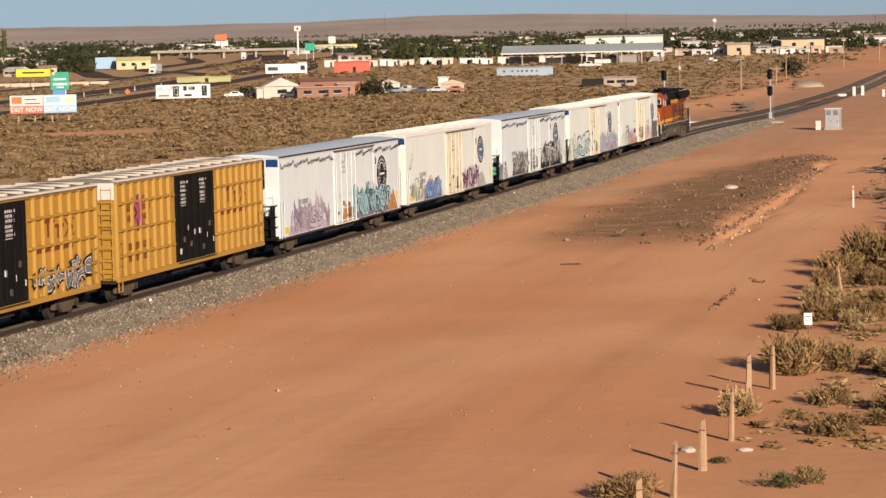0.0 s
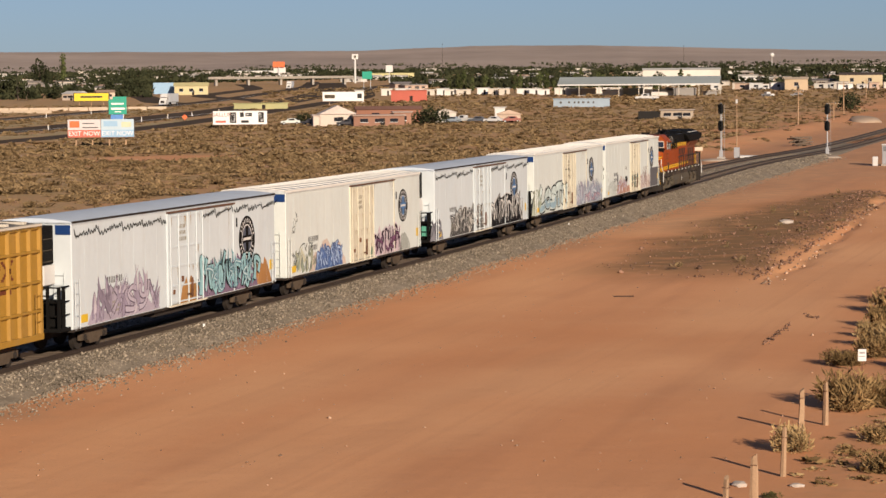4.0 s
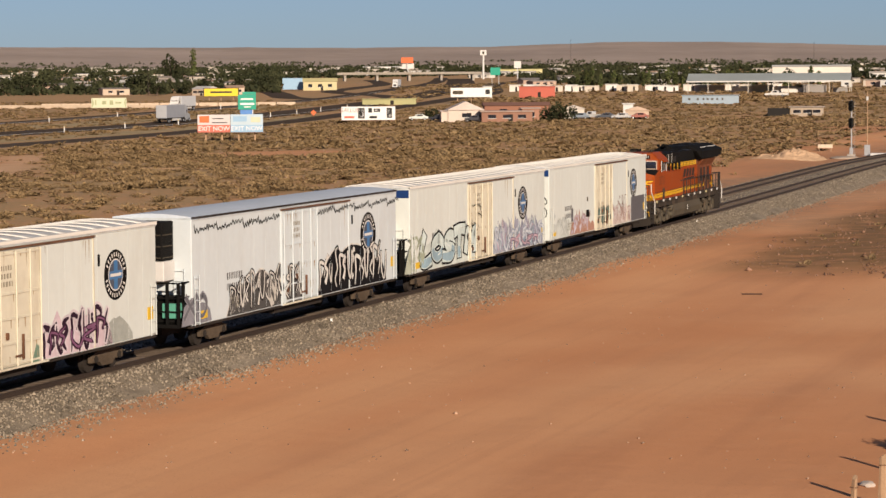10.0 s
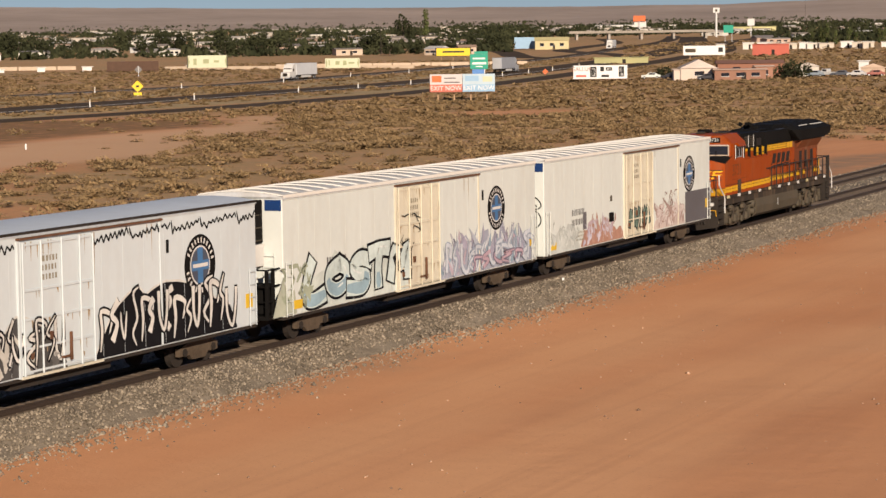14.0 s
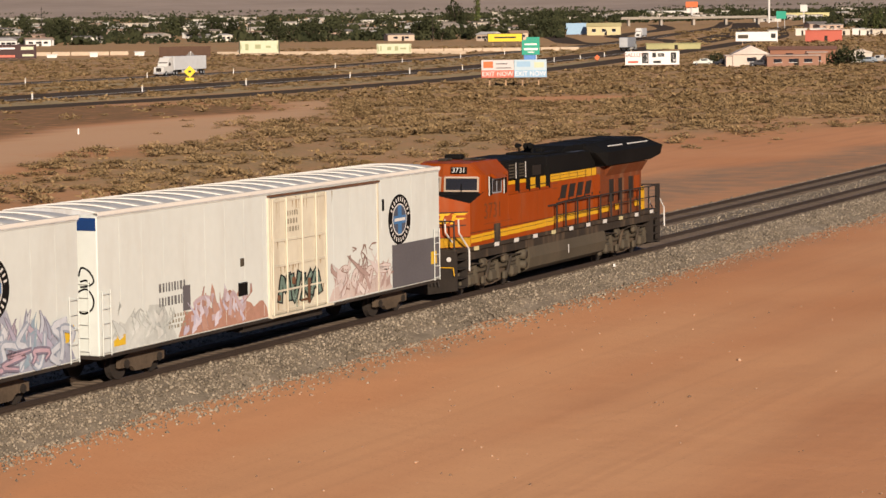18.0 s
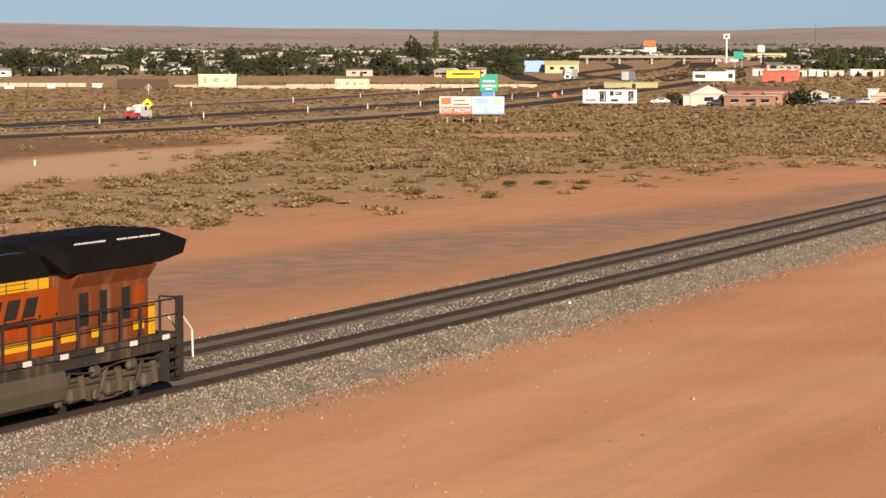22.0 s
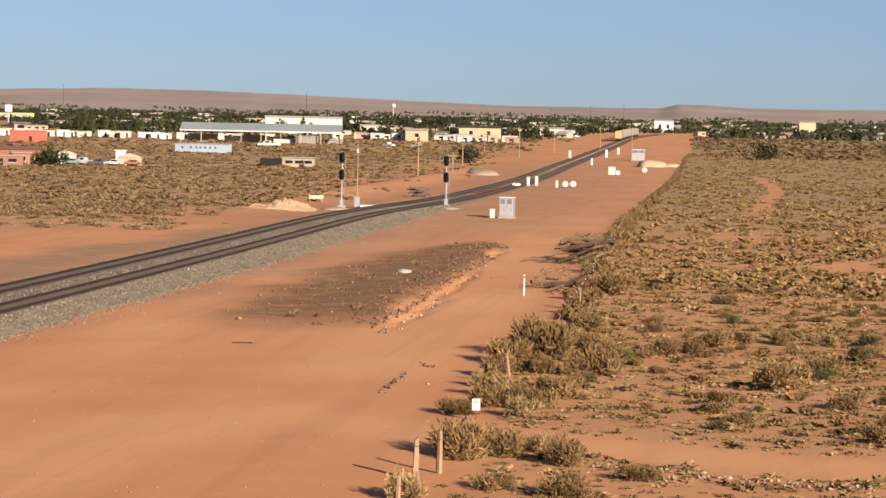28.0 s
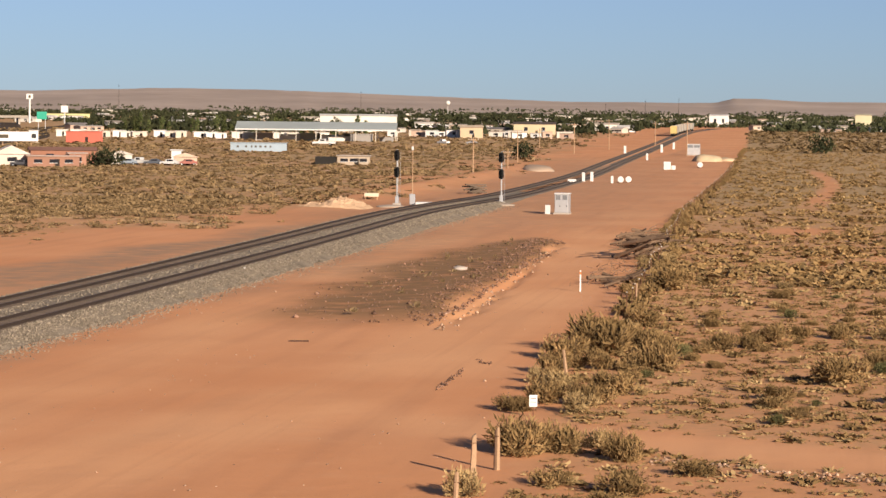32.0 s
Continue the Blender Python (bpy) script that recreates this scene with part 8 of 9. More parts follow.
b3 = billboard(-198.2, 529, 12.2, 0.7, 3.75, SIGNW, "white billboard with black drawings in sagebrush", 0, 4, ((0.31, 0.43, 0.12, 0.9, PBLK), (0.33, 0.41, 0.2, 0.8, SIGNW), (0.35, 0.39, 0.3, 0.7, PBLK), (0.5, 0.57, 0.55, 0.9, PBLK), (0.6, 0.72, 0.6, 0.85, PBLK), (0.62, 0.70, 0.68, 0.78, SIGNW), (0.52, 0.66, 0.12, 0.3, PBLK), (0.84, 0.94, 0.15, 0.9, PBLK), (0.855, 0.90, 0.5, 0.8, SIGNW), (0.88, 0.93, 0.22, 0.42, SIGNW), (0.05, 0.24, 0.14, 0.3, PRED)))
text(b3, "GALLUP", 1.25, Matrix.Translation((-4.3, -0.15, 2.9)) @ FRONT, mat("print_brown", (0.25, 0.10, 0.07), 0.6))
billboard(-251.7, 767, 13.4, 2.0, 5.0, SIGNW, "white billboard with faint grey print beside the highway", 0, 3, ((0.05, 0.3, 0.3, 0.7, LGREY), (0.84, 0.95, 0.3, 0.8, PBLK)))
billboard(-356, 803, 12.6, 1.6, 4.6, PYEL, "yellow arrow-shaped billboard beside the highway", 0, 3, ((0.0, 0.03, 0.0, 1.0, PBLK), (0.97, 1.0, 0.0, 1.0, PBLK), (0.2, 0.8, 0.42, 0.62, PBLK), (0.0, 1.0, 0.94, 1.0, PBLK), (0.0, 1.0, 0.0, 0.05, PBLK)))
billboard(-328, 659, 10.2, 0.8, 3.7, PPALE, "pale green-yellow arrow-ended billboard beside the highway", 0, 3, ((0.02, 0.045, 0.1, 0.9, OLIVE), (0.045, 0.065, 0.32, 0.68, OLIVE), (0.955, 0.98, 0.1, 0.9, OLIVE), (0.935, 0.955, 0.32, 0.68, OLIVE), (0.10, 0.14, 0.3, 0.8, OLIVE), (0.3, 0.42, 0.35, 0.7, OLIVE), (0.52, 0.62, 0.3, 0.75, OLIVE), (0.68, 0.85, 0.42, 0.6, OLIVE)))
billboard(-377, 665, 12.5, 0.9, 4.7, PPALE, "pale green-yellow arrow billboard with dark print", 0, 3, ((0.03, 0.05, 0.12, 0.88, OLIVE), (0.05, 0.07, 0.34, 0.66, OLIVE), (0.95, 0.97, 0.12, 0.88, OLIVE), (0.93, 0.95, 0.34, 0.66, OLIVE), (0.16, 0.24, 0.25, 0.75, OLIVE), (0.40, 0.54, 0.35, 0.7, OLIVE), (0.66, 0.78, 0.42, 0.6, OLIVE), (0.0, 0.03, 0.0, 1.0, LGREY), (0.97, 1.0, 0.0, 1.0, LGREY)))
billboard(-432, 611, 17.4, 0.6, 4.7, mat("board_maroon", (0.045, 0.014, 0.014), 0.6), "dark maroon billboard with pale lettering", 0, 5, ((0.06, 0.30, 0.7, 0.84, SIGNW), (0.34, 0.64, 0.68, 0.8, SIGNW), (0.06, 0.64, 0.1, 0.26, PRED), (0.74, 0.95, 0.62, 0.84, PPALE), (0.76, 0.95, 0.15, 0.3, PPALE)))
billboard(-398, 656, 15.7, 0.3, 3.2, mat("board_brown", (0.10, 0.055, 0.035), 0.8, var=0.2), "bare brown timber billboard back", 0, 5)
billboard(-434, 1060, 9.5, 0.4, 5.6, PLB, "plain light blue billboard beside the town street", 0, 3)

# green guide sign, warning diamond, barrel
gs = thing("guide_sign", at(-194, 450), "green highway guide sign with a blue panel below", "road sign")
for u in (-1.1, 1.1):
    part("post", boxes((u - 0.09, u + 0.09, 0.05, 0.2, -0.3, 6.9)), SILVER, gs)
part("green_panel", boxes((-1.75, 1.75, -0.05, 0.05, 4.3, 7.2), bevel=0.02), PGREEN, gs)
part("exit_tab", boxes((-0.9, 1.75, -0.05, 0.05, 7.22, 7.75)), PGREEN, gs)
part("blue_panel", boxes((-1.35, 1.0, -0.05, 0.05, 3.1, 4.25), bevel=0.02), PBLUE, gs)
part("lettering_bars", boxes((-1.2, 1.2, -0.06, -0.05, 6.2, 6.5), (-1.3, 1.4, -0.06, -0.05, 5.2, 5.6), (-0.6, 0.7, -0.06, -0.05, 4.7, 4.9)), SIGNW, gs)
ds = thing("warning_sign", at(-251.6, 416.3), "yellow diamond warning sign with a small plate", "road sign")
part("post", boxes((-0.06, 0.06, 0.02, 0.12, -0.3, 2.9)), SILVER, ds)
bm = bmesh.new()
prism(bm, [(-1.15, 1.95), (0, 3.1), (1.15, 1.95), (0, 0.8)], "y", -0.03, 0.03)
part("diamond", bm, PYEL, ds)
part("plate", boxes((-0.8, 0.8, -0.03, 0.03, 0.2, 0.75)), PYEL, ds)
part("symbol", boxes((-0.3, 0.3, -0.036, -0.03, 1.75, 2.15)), PBLK, ds)
gd = thing("warning_sign", at(-361, 598), "grey back of a diamond road sign", "road sign")
part("post", boxes((-0.06, 0.06, -0.12, -0.02, -0.3, 2.9)), SILVER, gd)
bm = bmesh.new()
prism(bm, [(-1.1, 1.95), (0, 3.05), (1.1, 1.95), (0, 0.85)], "y", -0.03, 0.03)
part("diamond", bm, mat("sign_back", (0.17, 0.16, 0.155), 0.6, var=0.1), gd)
mp = thing("marker_post", at(-141.6, 212.3), "short white marker post beside the sandy track", "marker post")
bm = bmesh.new()
cyl(bm, (0, 0, -0.2), (0, 0, 0.54), 0.10, 10)
part("tube", bm, SIGNW, mp)
bm = bmesh.new()
cyl(bm, (0, 0, 0.54), (0, 0, 0.60), 0.11, 10, 0.06)
part("cap", bm, SIGNW, mp)
ob = thing("road_work_sign", at(-240, 600), "small orange road-work sign on the verge", "road sign")
bm = bmesh.new()
prism(bm, [(-0.75, 0.95), (0, 1.7), (0.75, 0.95), (0, 0.2)], "y", -0.03, 0.03)
part("diamond", bm, PORANGE, ob)
part("stand", boxes((-0.4, 0.4, 0.0, 0.1, -0.05, 0.3)), RUST, ob)
g2 = thing("guide_sign", at(-400, 1260), "far green highway guide sign near the interchange", "road sign")
part("green_panel", boxes((-2.6, 2.6, -0.05, 0.05, 5, 9), bevel=0.02), PGREEN, g2)
for u in (-1.8, 1.8):
    part("post", boxes((u - 0.12, u + 0.12, 0.05, 0.25, -0.3, 9)), SILVER, g2)


def low_wall(a, b, h, label):
    n = int(math.hypot(b[0] - a[0], b[1] - a[1]) / 6)
    w = thing("low_wall", Matrix.Identity(4), label, "wall", "long low pale walls", "structure")
    for i in range(n):
        x, y = a[0] + (b[0] - a[0]) * (i + 0.5) / n, a[1] + (b[1] - a[1]) * (i + 0.5) / n
        o = part("wall_panel", boxes((-2.95, 2.95, -0.1, 0.1, -0.3, h)), mat("pale_wall", (0.58, 0.46, 0.34), 0.9, var=0.2), w)
        o.matrix_basis = pose(x, y, land(x, y), 0, 0, math.degrees(math.atan2(b[1] - a[1], b[0] - a[0])))


low_wall((-470, 668), (-436, 684), 1.2, "long low pale wall before the town")
low_wall((-402, 682), (-318, 688), 1.0, "long low pale wall before the town")
low_wall((-372, 700), (-300, 735), 1.1, "long low pale wall beside the highway")


# ---- vehicles ----
def wheelset(parent, ys, hw, r, n="wheel"):
    for y in ys:
        for s in (-1, 1):
            bm = bmesh.new()
            cyl(bm, (s * (hw - 0.22), y, r), (s * hw, y, r), r, 14)
            w = part(n, bm, mat("tyre", (0.012, 0.012, 0.012), 0.9), parent)
            bm = bmesh.new()
            cyl(bm, (s * hw, y, r), (s * (hw + 0.01), y, r), r * 0.55, 10)
            part("rim", bm, SILVER, w)


def semi(cab_mat, box_mat, label):
    """A tractor with a box trailer; it drives towards +y."""
    t = thing("semi_truck", Matrix.Identity(4), label, "truck", "trucks on the highway")
    tr = part("trailer", boxes((-1.3, 1.3, -10.4, 4.4, 1.15, 4.1), bevel=0.03), box_mat, t)
    part("trailer_rail", boxes((-1.31, 1.31, -10.3, 4.3, 1.05, 1.2)), UNDER, tr)
    part("rear_door", boxes((-1.2, 1.2, -10.43, -10.4, 1.25, 4.0)), SILVER, tr)
    part("side_skirt", boxes((-1.28, -1.24, -6, 1, 0.5, 1.1), (1.24, 1.28, -6, 1, 0.5, 1.1)), PLAINW, tr)
    bm = bmesh.new()
    prism(bm, [(4.9, 0.9), (4.9, 3.9), (6.2, 3.9), (7.0, 3.0), (7.3, 2.0), (8.9, 1.85), (9.1, 0.7), (4.9, 0.7)], "x", -1.22, 1.22)
    cab = part("cab", bm, cab_mat, t)
    part("windshield", boxes((-1.05, 1.05, 6.78, 7.1, 2.15, 2.9)), GLASS, cab)
    for s in (-1, 1):
        part("side_window", boxes((s * 1.22 - 0.01, s * 1.22 + 0.01, 5.9, 6.7, 2.1, 2.85)), GLASS, cab)
        part("headlight", boxes((s * 0.9 - 0.15, s * 0.9 + 0.15, 9.0, 9.12, 1.0, 1.3)), PLAINW, cab)
        part("exhaust", boxes((s * 1.15 - 0.07, s * 1.15 + 0.07, 4.65, 4.8, 1.0, 4.2)), SILVER, cab)
        part("fuel_tank", boxes((s * 1.0 - 0.25, s * 1.0 + 0.25, 5.0, 6.6, 0.45, 1.0), bevel=0.1), SILVER, t)
    part("grille", boxes((-0.6, 0.6, 9.05, 9.13, 0.9, 1.7)), UNDER, cab)
    part("bumper", boxes((-1.22, 1.22, 9.0, 9.25, 0.4, 0.75)), SILVER, cab)
    part("chassis", boxes((-0.5, 0.5, -10, 8.8, 0.7, 1.1)), UNDER, t)
    wheelset(t, (-9.2, -7.9, 3.3, 4.6, 8.0), 1.25, 0.5)
    return t


def car(body, label, kind="car", pickup=False):
    c = thing(kind, Matrix.Identity(4), label, "car" if not pickup else "pickup", "parked and passing cars")
    bm = bmesh.new()
    if pickup:
        prof = [(-2.7, 0.5), (-2.7, 1.15), (-0.4, 1.15), (-0.3, 1.85), (0.9, 1.85), (1.5, 1.15), (2.7, 1.05), (2.75, 0.5)]
    else:
        prof = [(-2.3, 0.45), (-2.3, 1.0), (-1.7, 1.05), (-1.1, 1.5), (0.5, 1.5), (1.1, 1.0), (2.2, 0.9), (2.3, 0.45)]
    prism(bm, prof, "x", -0.9, 0.9)
    b = part("body", bm, body, c)
    if pickup:
        part("window", boxes((-0.91, 0.91, -0.2, 0.85, 1.25, 1.72)), GLASS, b)
        part("bed", boxes((-0.75, 0.75, -2.6, -0.5, 1.15, 1.17)), UNDER, b)
    else:
        part("window", boxes((-0.91, 0.91, -1.0, 0.45, 1.05, 1.4)), GLASS, b)
    for s in (-1, 1):
        part("headlight", boxes((s * 0.65 - 0.15, s * 0.65 + 0.15, prof[-2][0] - 0.02, prof[-2][0] + 0.03, 0.7, 0.85)), PLAINW, b)
    wheelset(c, (-1.5, 1.5), 0.92, 0.34)
    return c


def along(pts, y):
    """A place on a road at the given y, and its heading."""
    x = line_x(pts, y)
    x1 = line_x(pts, y + 12)
    return x, math.degrees(math.atan2(-(x1 - x), 12.0))


def drive(pts, y0, v, off, lift=0.1):
    """Where a vehicle is at a time: y0 at 0 s, speed v along y."""
    def f(t):
        y = y0 + v * t
        x, a = along(pts, y)
        return pose(x + off, y, land(x + off, y) + lift, 0, 0, a + (180 if v < 0 else 0))
    return f


TRAFFIC.append((semi(PLAINW, mat("trailer_white", (0.66, 0.68, 0.70), 0.5, var=0.1), "white semi truck with a white box trailer on the highway"), drive(WEST, 899.3, -23.98, 0.0)))
TRAFFIC.append((semi(mat("cab_silver", (0.50, 0.52, 0.55), 0.4, 0.3), mat("trailer_grey", (0.36, 0.38, 0.42), 0.5, var=0.1), "grey semi truck with a silver box trailer on the highway"), drive(EAST, 293.0, 23.83, -1.8)))
TRAFFIC.append((semi(PLAINW, mat("trailer_white", (0.66, 0.68, 0.70), 0.5, var=0.1), "white semi truck far along the highway"), drive(WEST, 1340.0, -21.0, -2.0)))


def flatbed(label):
    """A red and white recovery truck; it drives towards +y."""
    t = thing("tow_truck", Matrix.Identity(4), label, "truck", "trucks on the highway")
    bm = bmesh.new()
    prism(bm, [(-0.2, 0.6), (-0.2, 2.5), (1.3, 2.5), (1.7, 1.7), (3.0, 1.5), (3.1, 0.6)], "x", -1.1, 1.1)
    b = part("cab", bm, PLAINW, t)
    part("windshield", boxes((-0.95, 0.95, 1.38, 1.62, 1.75, 2.35)), GLASS, b)
    part("side_window", boxes((-1.11, 1.11, 0.2, 1.1, 1.7, 2.3)), GLASS, b)
    part("service_body", boxes((-1.15, 1.15, -3.4, -1.5, 0.7, 1.35), bevel=0.04), mat("cab_red", (0.42, 0.05, 0.05), 0.4), t)
    part("locker", boxes((-1.12, 1.12, -1.5, -0.25, 0.7, 2.3), bevel=0.04), PLAINW, t)
    part("boom", boxes((-0.3, 0.3, -4.2, -0.6, 1.7, 2.3), bevel=0.05), PLAINW, t)
    part("light_bar", boxes((-0.9, 0.9, 0.3, 0.7, 2.5, 2.7)), PLAINW, t)
    part("bumper", boxes((-1.1, 1.1, 3.0, 3.2, 0.4, 0.7)), SILVER, t)
    wheelset(t, (-2.2, 2.0), 1.1, 0.45)
    return t


TRAFFIC.append((flatbed("red and white tow truck on the highway"), drive(EAST, -260.4, 28.75, 1.8)))


# ---- buildings ----
def wallmat(c):
    return mat("wall_%02d%02d%02d" % tuple(int(q * 99) for q in c), c, 0.85, var=0.15, scale=0.4, fine=8)


def roofmat(c):
    return mat("roof_%02d%02d%02d" % tuple(int(q * 99) for q in c), c, 0.8, var=0.25, scale=0.4, fine=8)


def house(x, y, w, d, h, rise, wall, roof, label, turn=0.0, windows=3, name="house", gable="x", door=True, group=""):
    """A building with walls, roof, windows and a door; its front faces -y before turning."""
    b = thing(name, at(x, y, turn), label, name.replace("_", " "), group)
    part("wall", boxes((-w / 2, w / 2, -d / 2, d / 2, -1.5, h)), wallmat(wall), b)
    bm = bmesh.new()
    e = 0.35
    if rise <= 0.3:
        box(bm, -w / 2 - e, w / 2 + e, -d / 2 - e, d / 2 + e, h, h + max(0.15, rise))
    elif gable == "x":
        prism(bm, [(-d / 2 - e, h), (0, h + rise), (d / 2 + e, h)], "x", -w / 2 - e, w / 2 + e)
    else:
        prism(bm, [(-w / 2 - e, h), (0, h + rise), (w / 2 + e, h)], "y", -d / 2 - e, d / 2 + e)
    part("roof", bm, roofmat(roof), b)
    for i in range(windows):
        u = -w / 2 + w * (i + 0.7) / (windows + 0.4)
        ww = min(0.9, w / (windows * 2.2))
        wi = part("window", boxes((u - ww, u + ww, -d / 2 - 0.06, -d / 2, h * 0.38, h * 0.72)), GLASS, b)
        part("sill", boxes((u - ww - 0.1, u + ww + 0.1, -d / 2 - 0.14, -d / 2, h * 0.34, h * 0.38)), PLAINW, wi)
    if door:
        part("door", boxes((w * 0.02, w * 0.02 + min(1.1, w / 6), -d / 2 - 0.05, -d / 2, -0.05, min(2.1, h * 0.75))), UNDER, b)
    return b


house(-181.5, 548, 8.2, 9, 2.7, 2.0, (0.64, 0.54, 0.46), (0.62, 0.53, 0.47), "pale cream stucco house with a gabled front", 4, 1, gable="y")
house(-184.5, 545, 3.5, 5, 2.4, 0.2, (0.64, 0.54, 0.46), (0.50, 0.42, 0.38), "low cream stucco annex beside the gabled house", 4, 0)
house(-170.5, 545, 11.6, 7, 2.3, 0.25, (0.30, 0.16, 0.11), (0.40, 0.30, 0.25), "low red-brick house with a flat roof", 4, 3)
house(-166.6, 551, 4, 5, 2.9, 0.25, (0.36, 0.19, 0.13), (0.42, 0.32, 0.27), "red-brown brick rear wing with white trim", 4, 1)
house(-182, 590, 16, 8, 3.0, 0.8, (0.30, 0.14, 0.09), (0.27, 0.14, 0.10), "long rusty red shed behind the brick house", 4, 2, "shed")
house(-258.8, 865, 13.0, 8, 4.0, 0.2, (0.50, 0.13, 0.09), (0.46, 0.14, 0.10), "bright red flat-roofed shop building", 0, 0, "shop", door=True)
house(-276, 860, 3.2, 3, 4.2, 0.2, (0.70, 0.68, 0.64), (0.6, 0.58, 0.55), "small white sign kiosk beside the red shop", 0, 1, "kiosk")
house(-272, 745, 17, 5, 1.8, 0.15, (0.42, 0.40, 0.20), (0.48, 0.46, 0.22), "long low yellow-green shed by the highway", 0, 0, "shed")
house(-163.5, 577, 5.2, 4, 2.4, 0.9, (0.66, 0.60, 0.52), (0.62, 0.55, 0.48), "small white shed beside parked cars", 0, 1, "shed", "y")
house(-147.5, 576, 5.6, 4, 2.0, 1.0, (0.55, 0.42, 0.32), (0.60, 0.45, 0.34), "low tan shelter beside parked cars", 0, 0, "shed", "y")
house(-151.5, 583, 2.4, 2.4, 3.4, 0.2, (0.74, 0.73, 0.70), (0.7, 0.69, 0.66), "small white tank house behind the cars", 0, 0, "shed")
sh = house(-170.0, 755, 17.4, 3, 2.6, 0.15, (0.33, 0.41, 0.48), (0.36, 0.44, 0.5), "pale blue-grey trailer box with faint lettering", 0, 0, "storage_trailer", door=False)
for u0, u1 in ((-6.8, -6.1), (-4.2, -3.6), (-2.4, -1.9), (-1.2, -0.6), (0.2, 0.9), (1.8, 2.4), (3.4, 3.9)):
    part("lettering_bar", boxes((u0, u1, -1.53, -1.5, 1.2, 1.8)), LGREY, sh)
dk = house(-112, 604, 8.0, 4, 2.2, 0.25, (0.42, 0.34, 0.26), (0.36, 0.31, 0.27), "derelict low block hut with dark openings", 0, 3, "hut")
part("lean_to", boxes((-9.5, -4.2, -1.5, 2, -0.1, 2.0), bevel=0.05), mat("tarp_dark", (0.02, 0.018, 0.016), 0.9), dk)
house(-235.7, 1284, 40, 20, 8.4, 1.0, (0.72, 0.68, 0.60), (0.74, 0.72, 0.66), "long white warehouse with a pale roof", 0, 0, "warehouse")
house(-138.5, 1245, 21, 14, 5.4, 1.2, (0.56, 0.46, 0.30), (0.10, 0.075, 0.06), "tan warehouse with a dark roof", 0, 2, "warehouse")
house(-118, 1440, 14, 10, 4.2, 1.0, (0.70, 0.67, 0.60), (0.5, 0.42, 0.34), "white flat-fronted depot building", 0, 3, "warehouse")
house(-152, 1110, 10.2, 8, 4.8, 0.9, (0.55, 0.42, 0.28), (0.62, 0.5, 0.36), "tan metal shed with pale roof", 0, 1, "shed")
house(-68, 1830, 14, 10, 8.4, 0.8, (0.74, 0.72, 0.68), (0.70, 0.68, 0.65), "tall white silo building beside the far tracks", 0, 2, "warehouse")
house(36, 1822, 11.6, 11.6, 9.6, 0.8, (0.62, 0.55, 0.36), (0.6, 0.54, 0.36), "round-shouldered tan storage tower", 0, 0, "tower_building")
house(-420.6, 1060, 15.3, 8, 4.0, 1.6, (0.60, 0.52, 0.30), (0.62, 0.55, 0.28), "low yellow building beside the town street", 0, 3, "house")
house(-571, 1862, 35, 12, 4.4, 0.4, (0.64, 0.58, 0.30), (0.70, 0.62, 0.25), "long yellow fuel-station canopy building", 0, 4, "shop")
house(-919, 2506, 48, 14, 4.0, 0.6, (0.74, 0.72, 0.68), (0.72, 0.70, 0.66), "long white motel building", 0, 6, "motel")

# open steel canopy over stored goods
cn = thing("steel_canopy", at(-195.5, 974, -4), "long grey-green steel canopy on slim posts", "canopy")
bm = bmesh.new()
prism(bm, [(-9, 4.3), (-9, 4.6), (0, 7.6), (9, 4.6), (9, 4.3), (0, 7.3)], "x", -32, 32)
part("roof", bm, mat("canopy_roof", (0.32, 0.36, 0.36), 0.7, 0.0, var=0.2, scale=0.3), cn)
for i in range(9):
    for yy in (-8.6, 8.6):
        part("post", boxes((-31.5 + i * 7.87, -31.2 + i * 7.87, yy - 0.15, yy + 0.15, -0.5, 4.4)), mat("post_pale", (0.55, 0.5, 0.42), 0.8), cn)
part("fascia", boxes((-32, 32, -9.1, -9.0, 4.2, 4.7)), PLAINW, cn)
for i in range(14):
    x = -195 + random.uniform(-30, 30)
    h = random.uniform(1.6, 3.2)
    o = house(x, 974 + random.uniform(-5, 8), random.uniform(4, 9), 2.5, h, 0.15, random.choice(((0.66, 0.64, 0.6), (0.30, 0.28, 0.26), (0.55, 0.5, 0.4))), (0.6, 0.58, 0.55), "white storage container under the canopy", 0, 0, "storage_container", door=False, group="containers under the canopy")
cp = car(PLAINW, "parked white camper with black stripes", "camper", True)
cp.matrix_basis = at(-173, 875, 80)
cp.scale = (1.5, 1.5, 1.25)
for x, y, c, t, p in ((-160.5, 572, (0.30, 0.36, 0.42), 80, False), (-157.6, 573, (0.68, 0.68, 0.66), 60, True), (-154.2, 572, (0.10, 0.11, 0.13), 85, False), (-150.0, 571, (0.7, 0.7, 0.69), 75, False), (-146.3, 573, (0.25, 0.08, 0.06), 100, False),
                      (-196, 557, (0.66, 0.70, 0.66), 90, False), (-189.5, 553, (0.06, 0.06, 0.07), 80, False), (-177, 542, (0.10, 0.10, 0.11), 70, False), (-138, 930, (0.74, 0.74, 0.73), 40, True), (-128, 935, (0.3, 0.28, 0.27), 90, False)):
    k = car(mat("car_%02d%02d%02d" % tuple(int(q * 99) for q in c), c, 0.35, 0.2, var=0.1), "parked pickup beside the low houses" if p else "parked car beside the low houses", "pickup" if p else "car", p)
    k.matrix_basis = at(x, y, t)

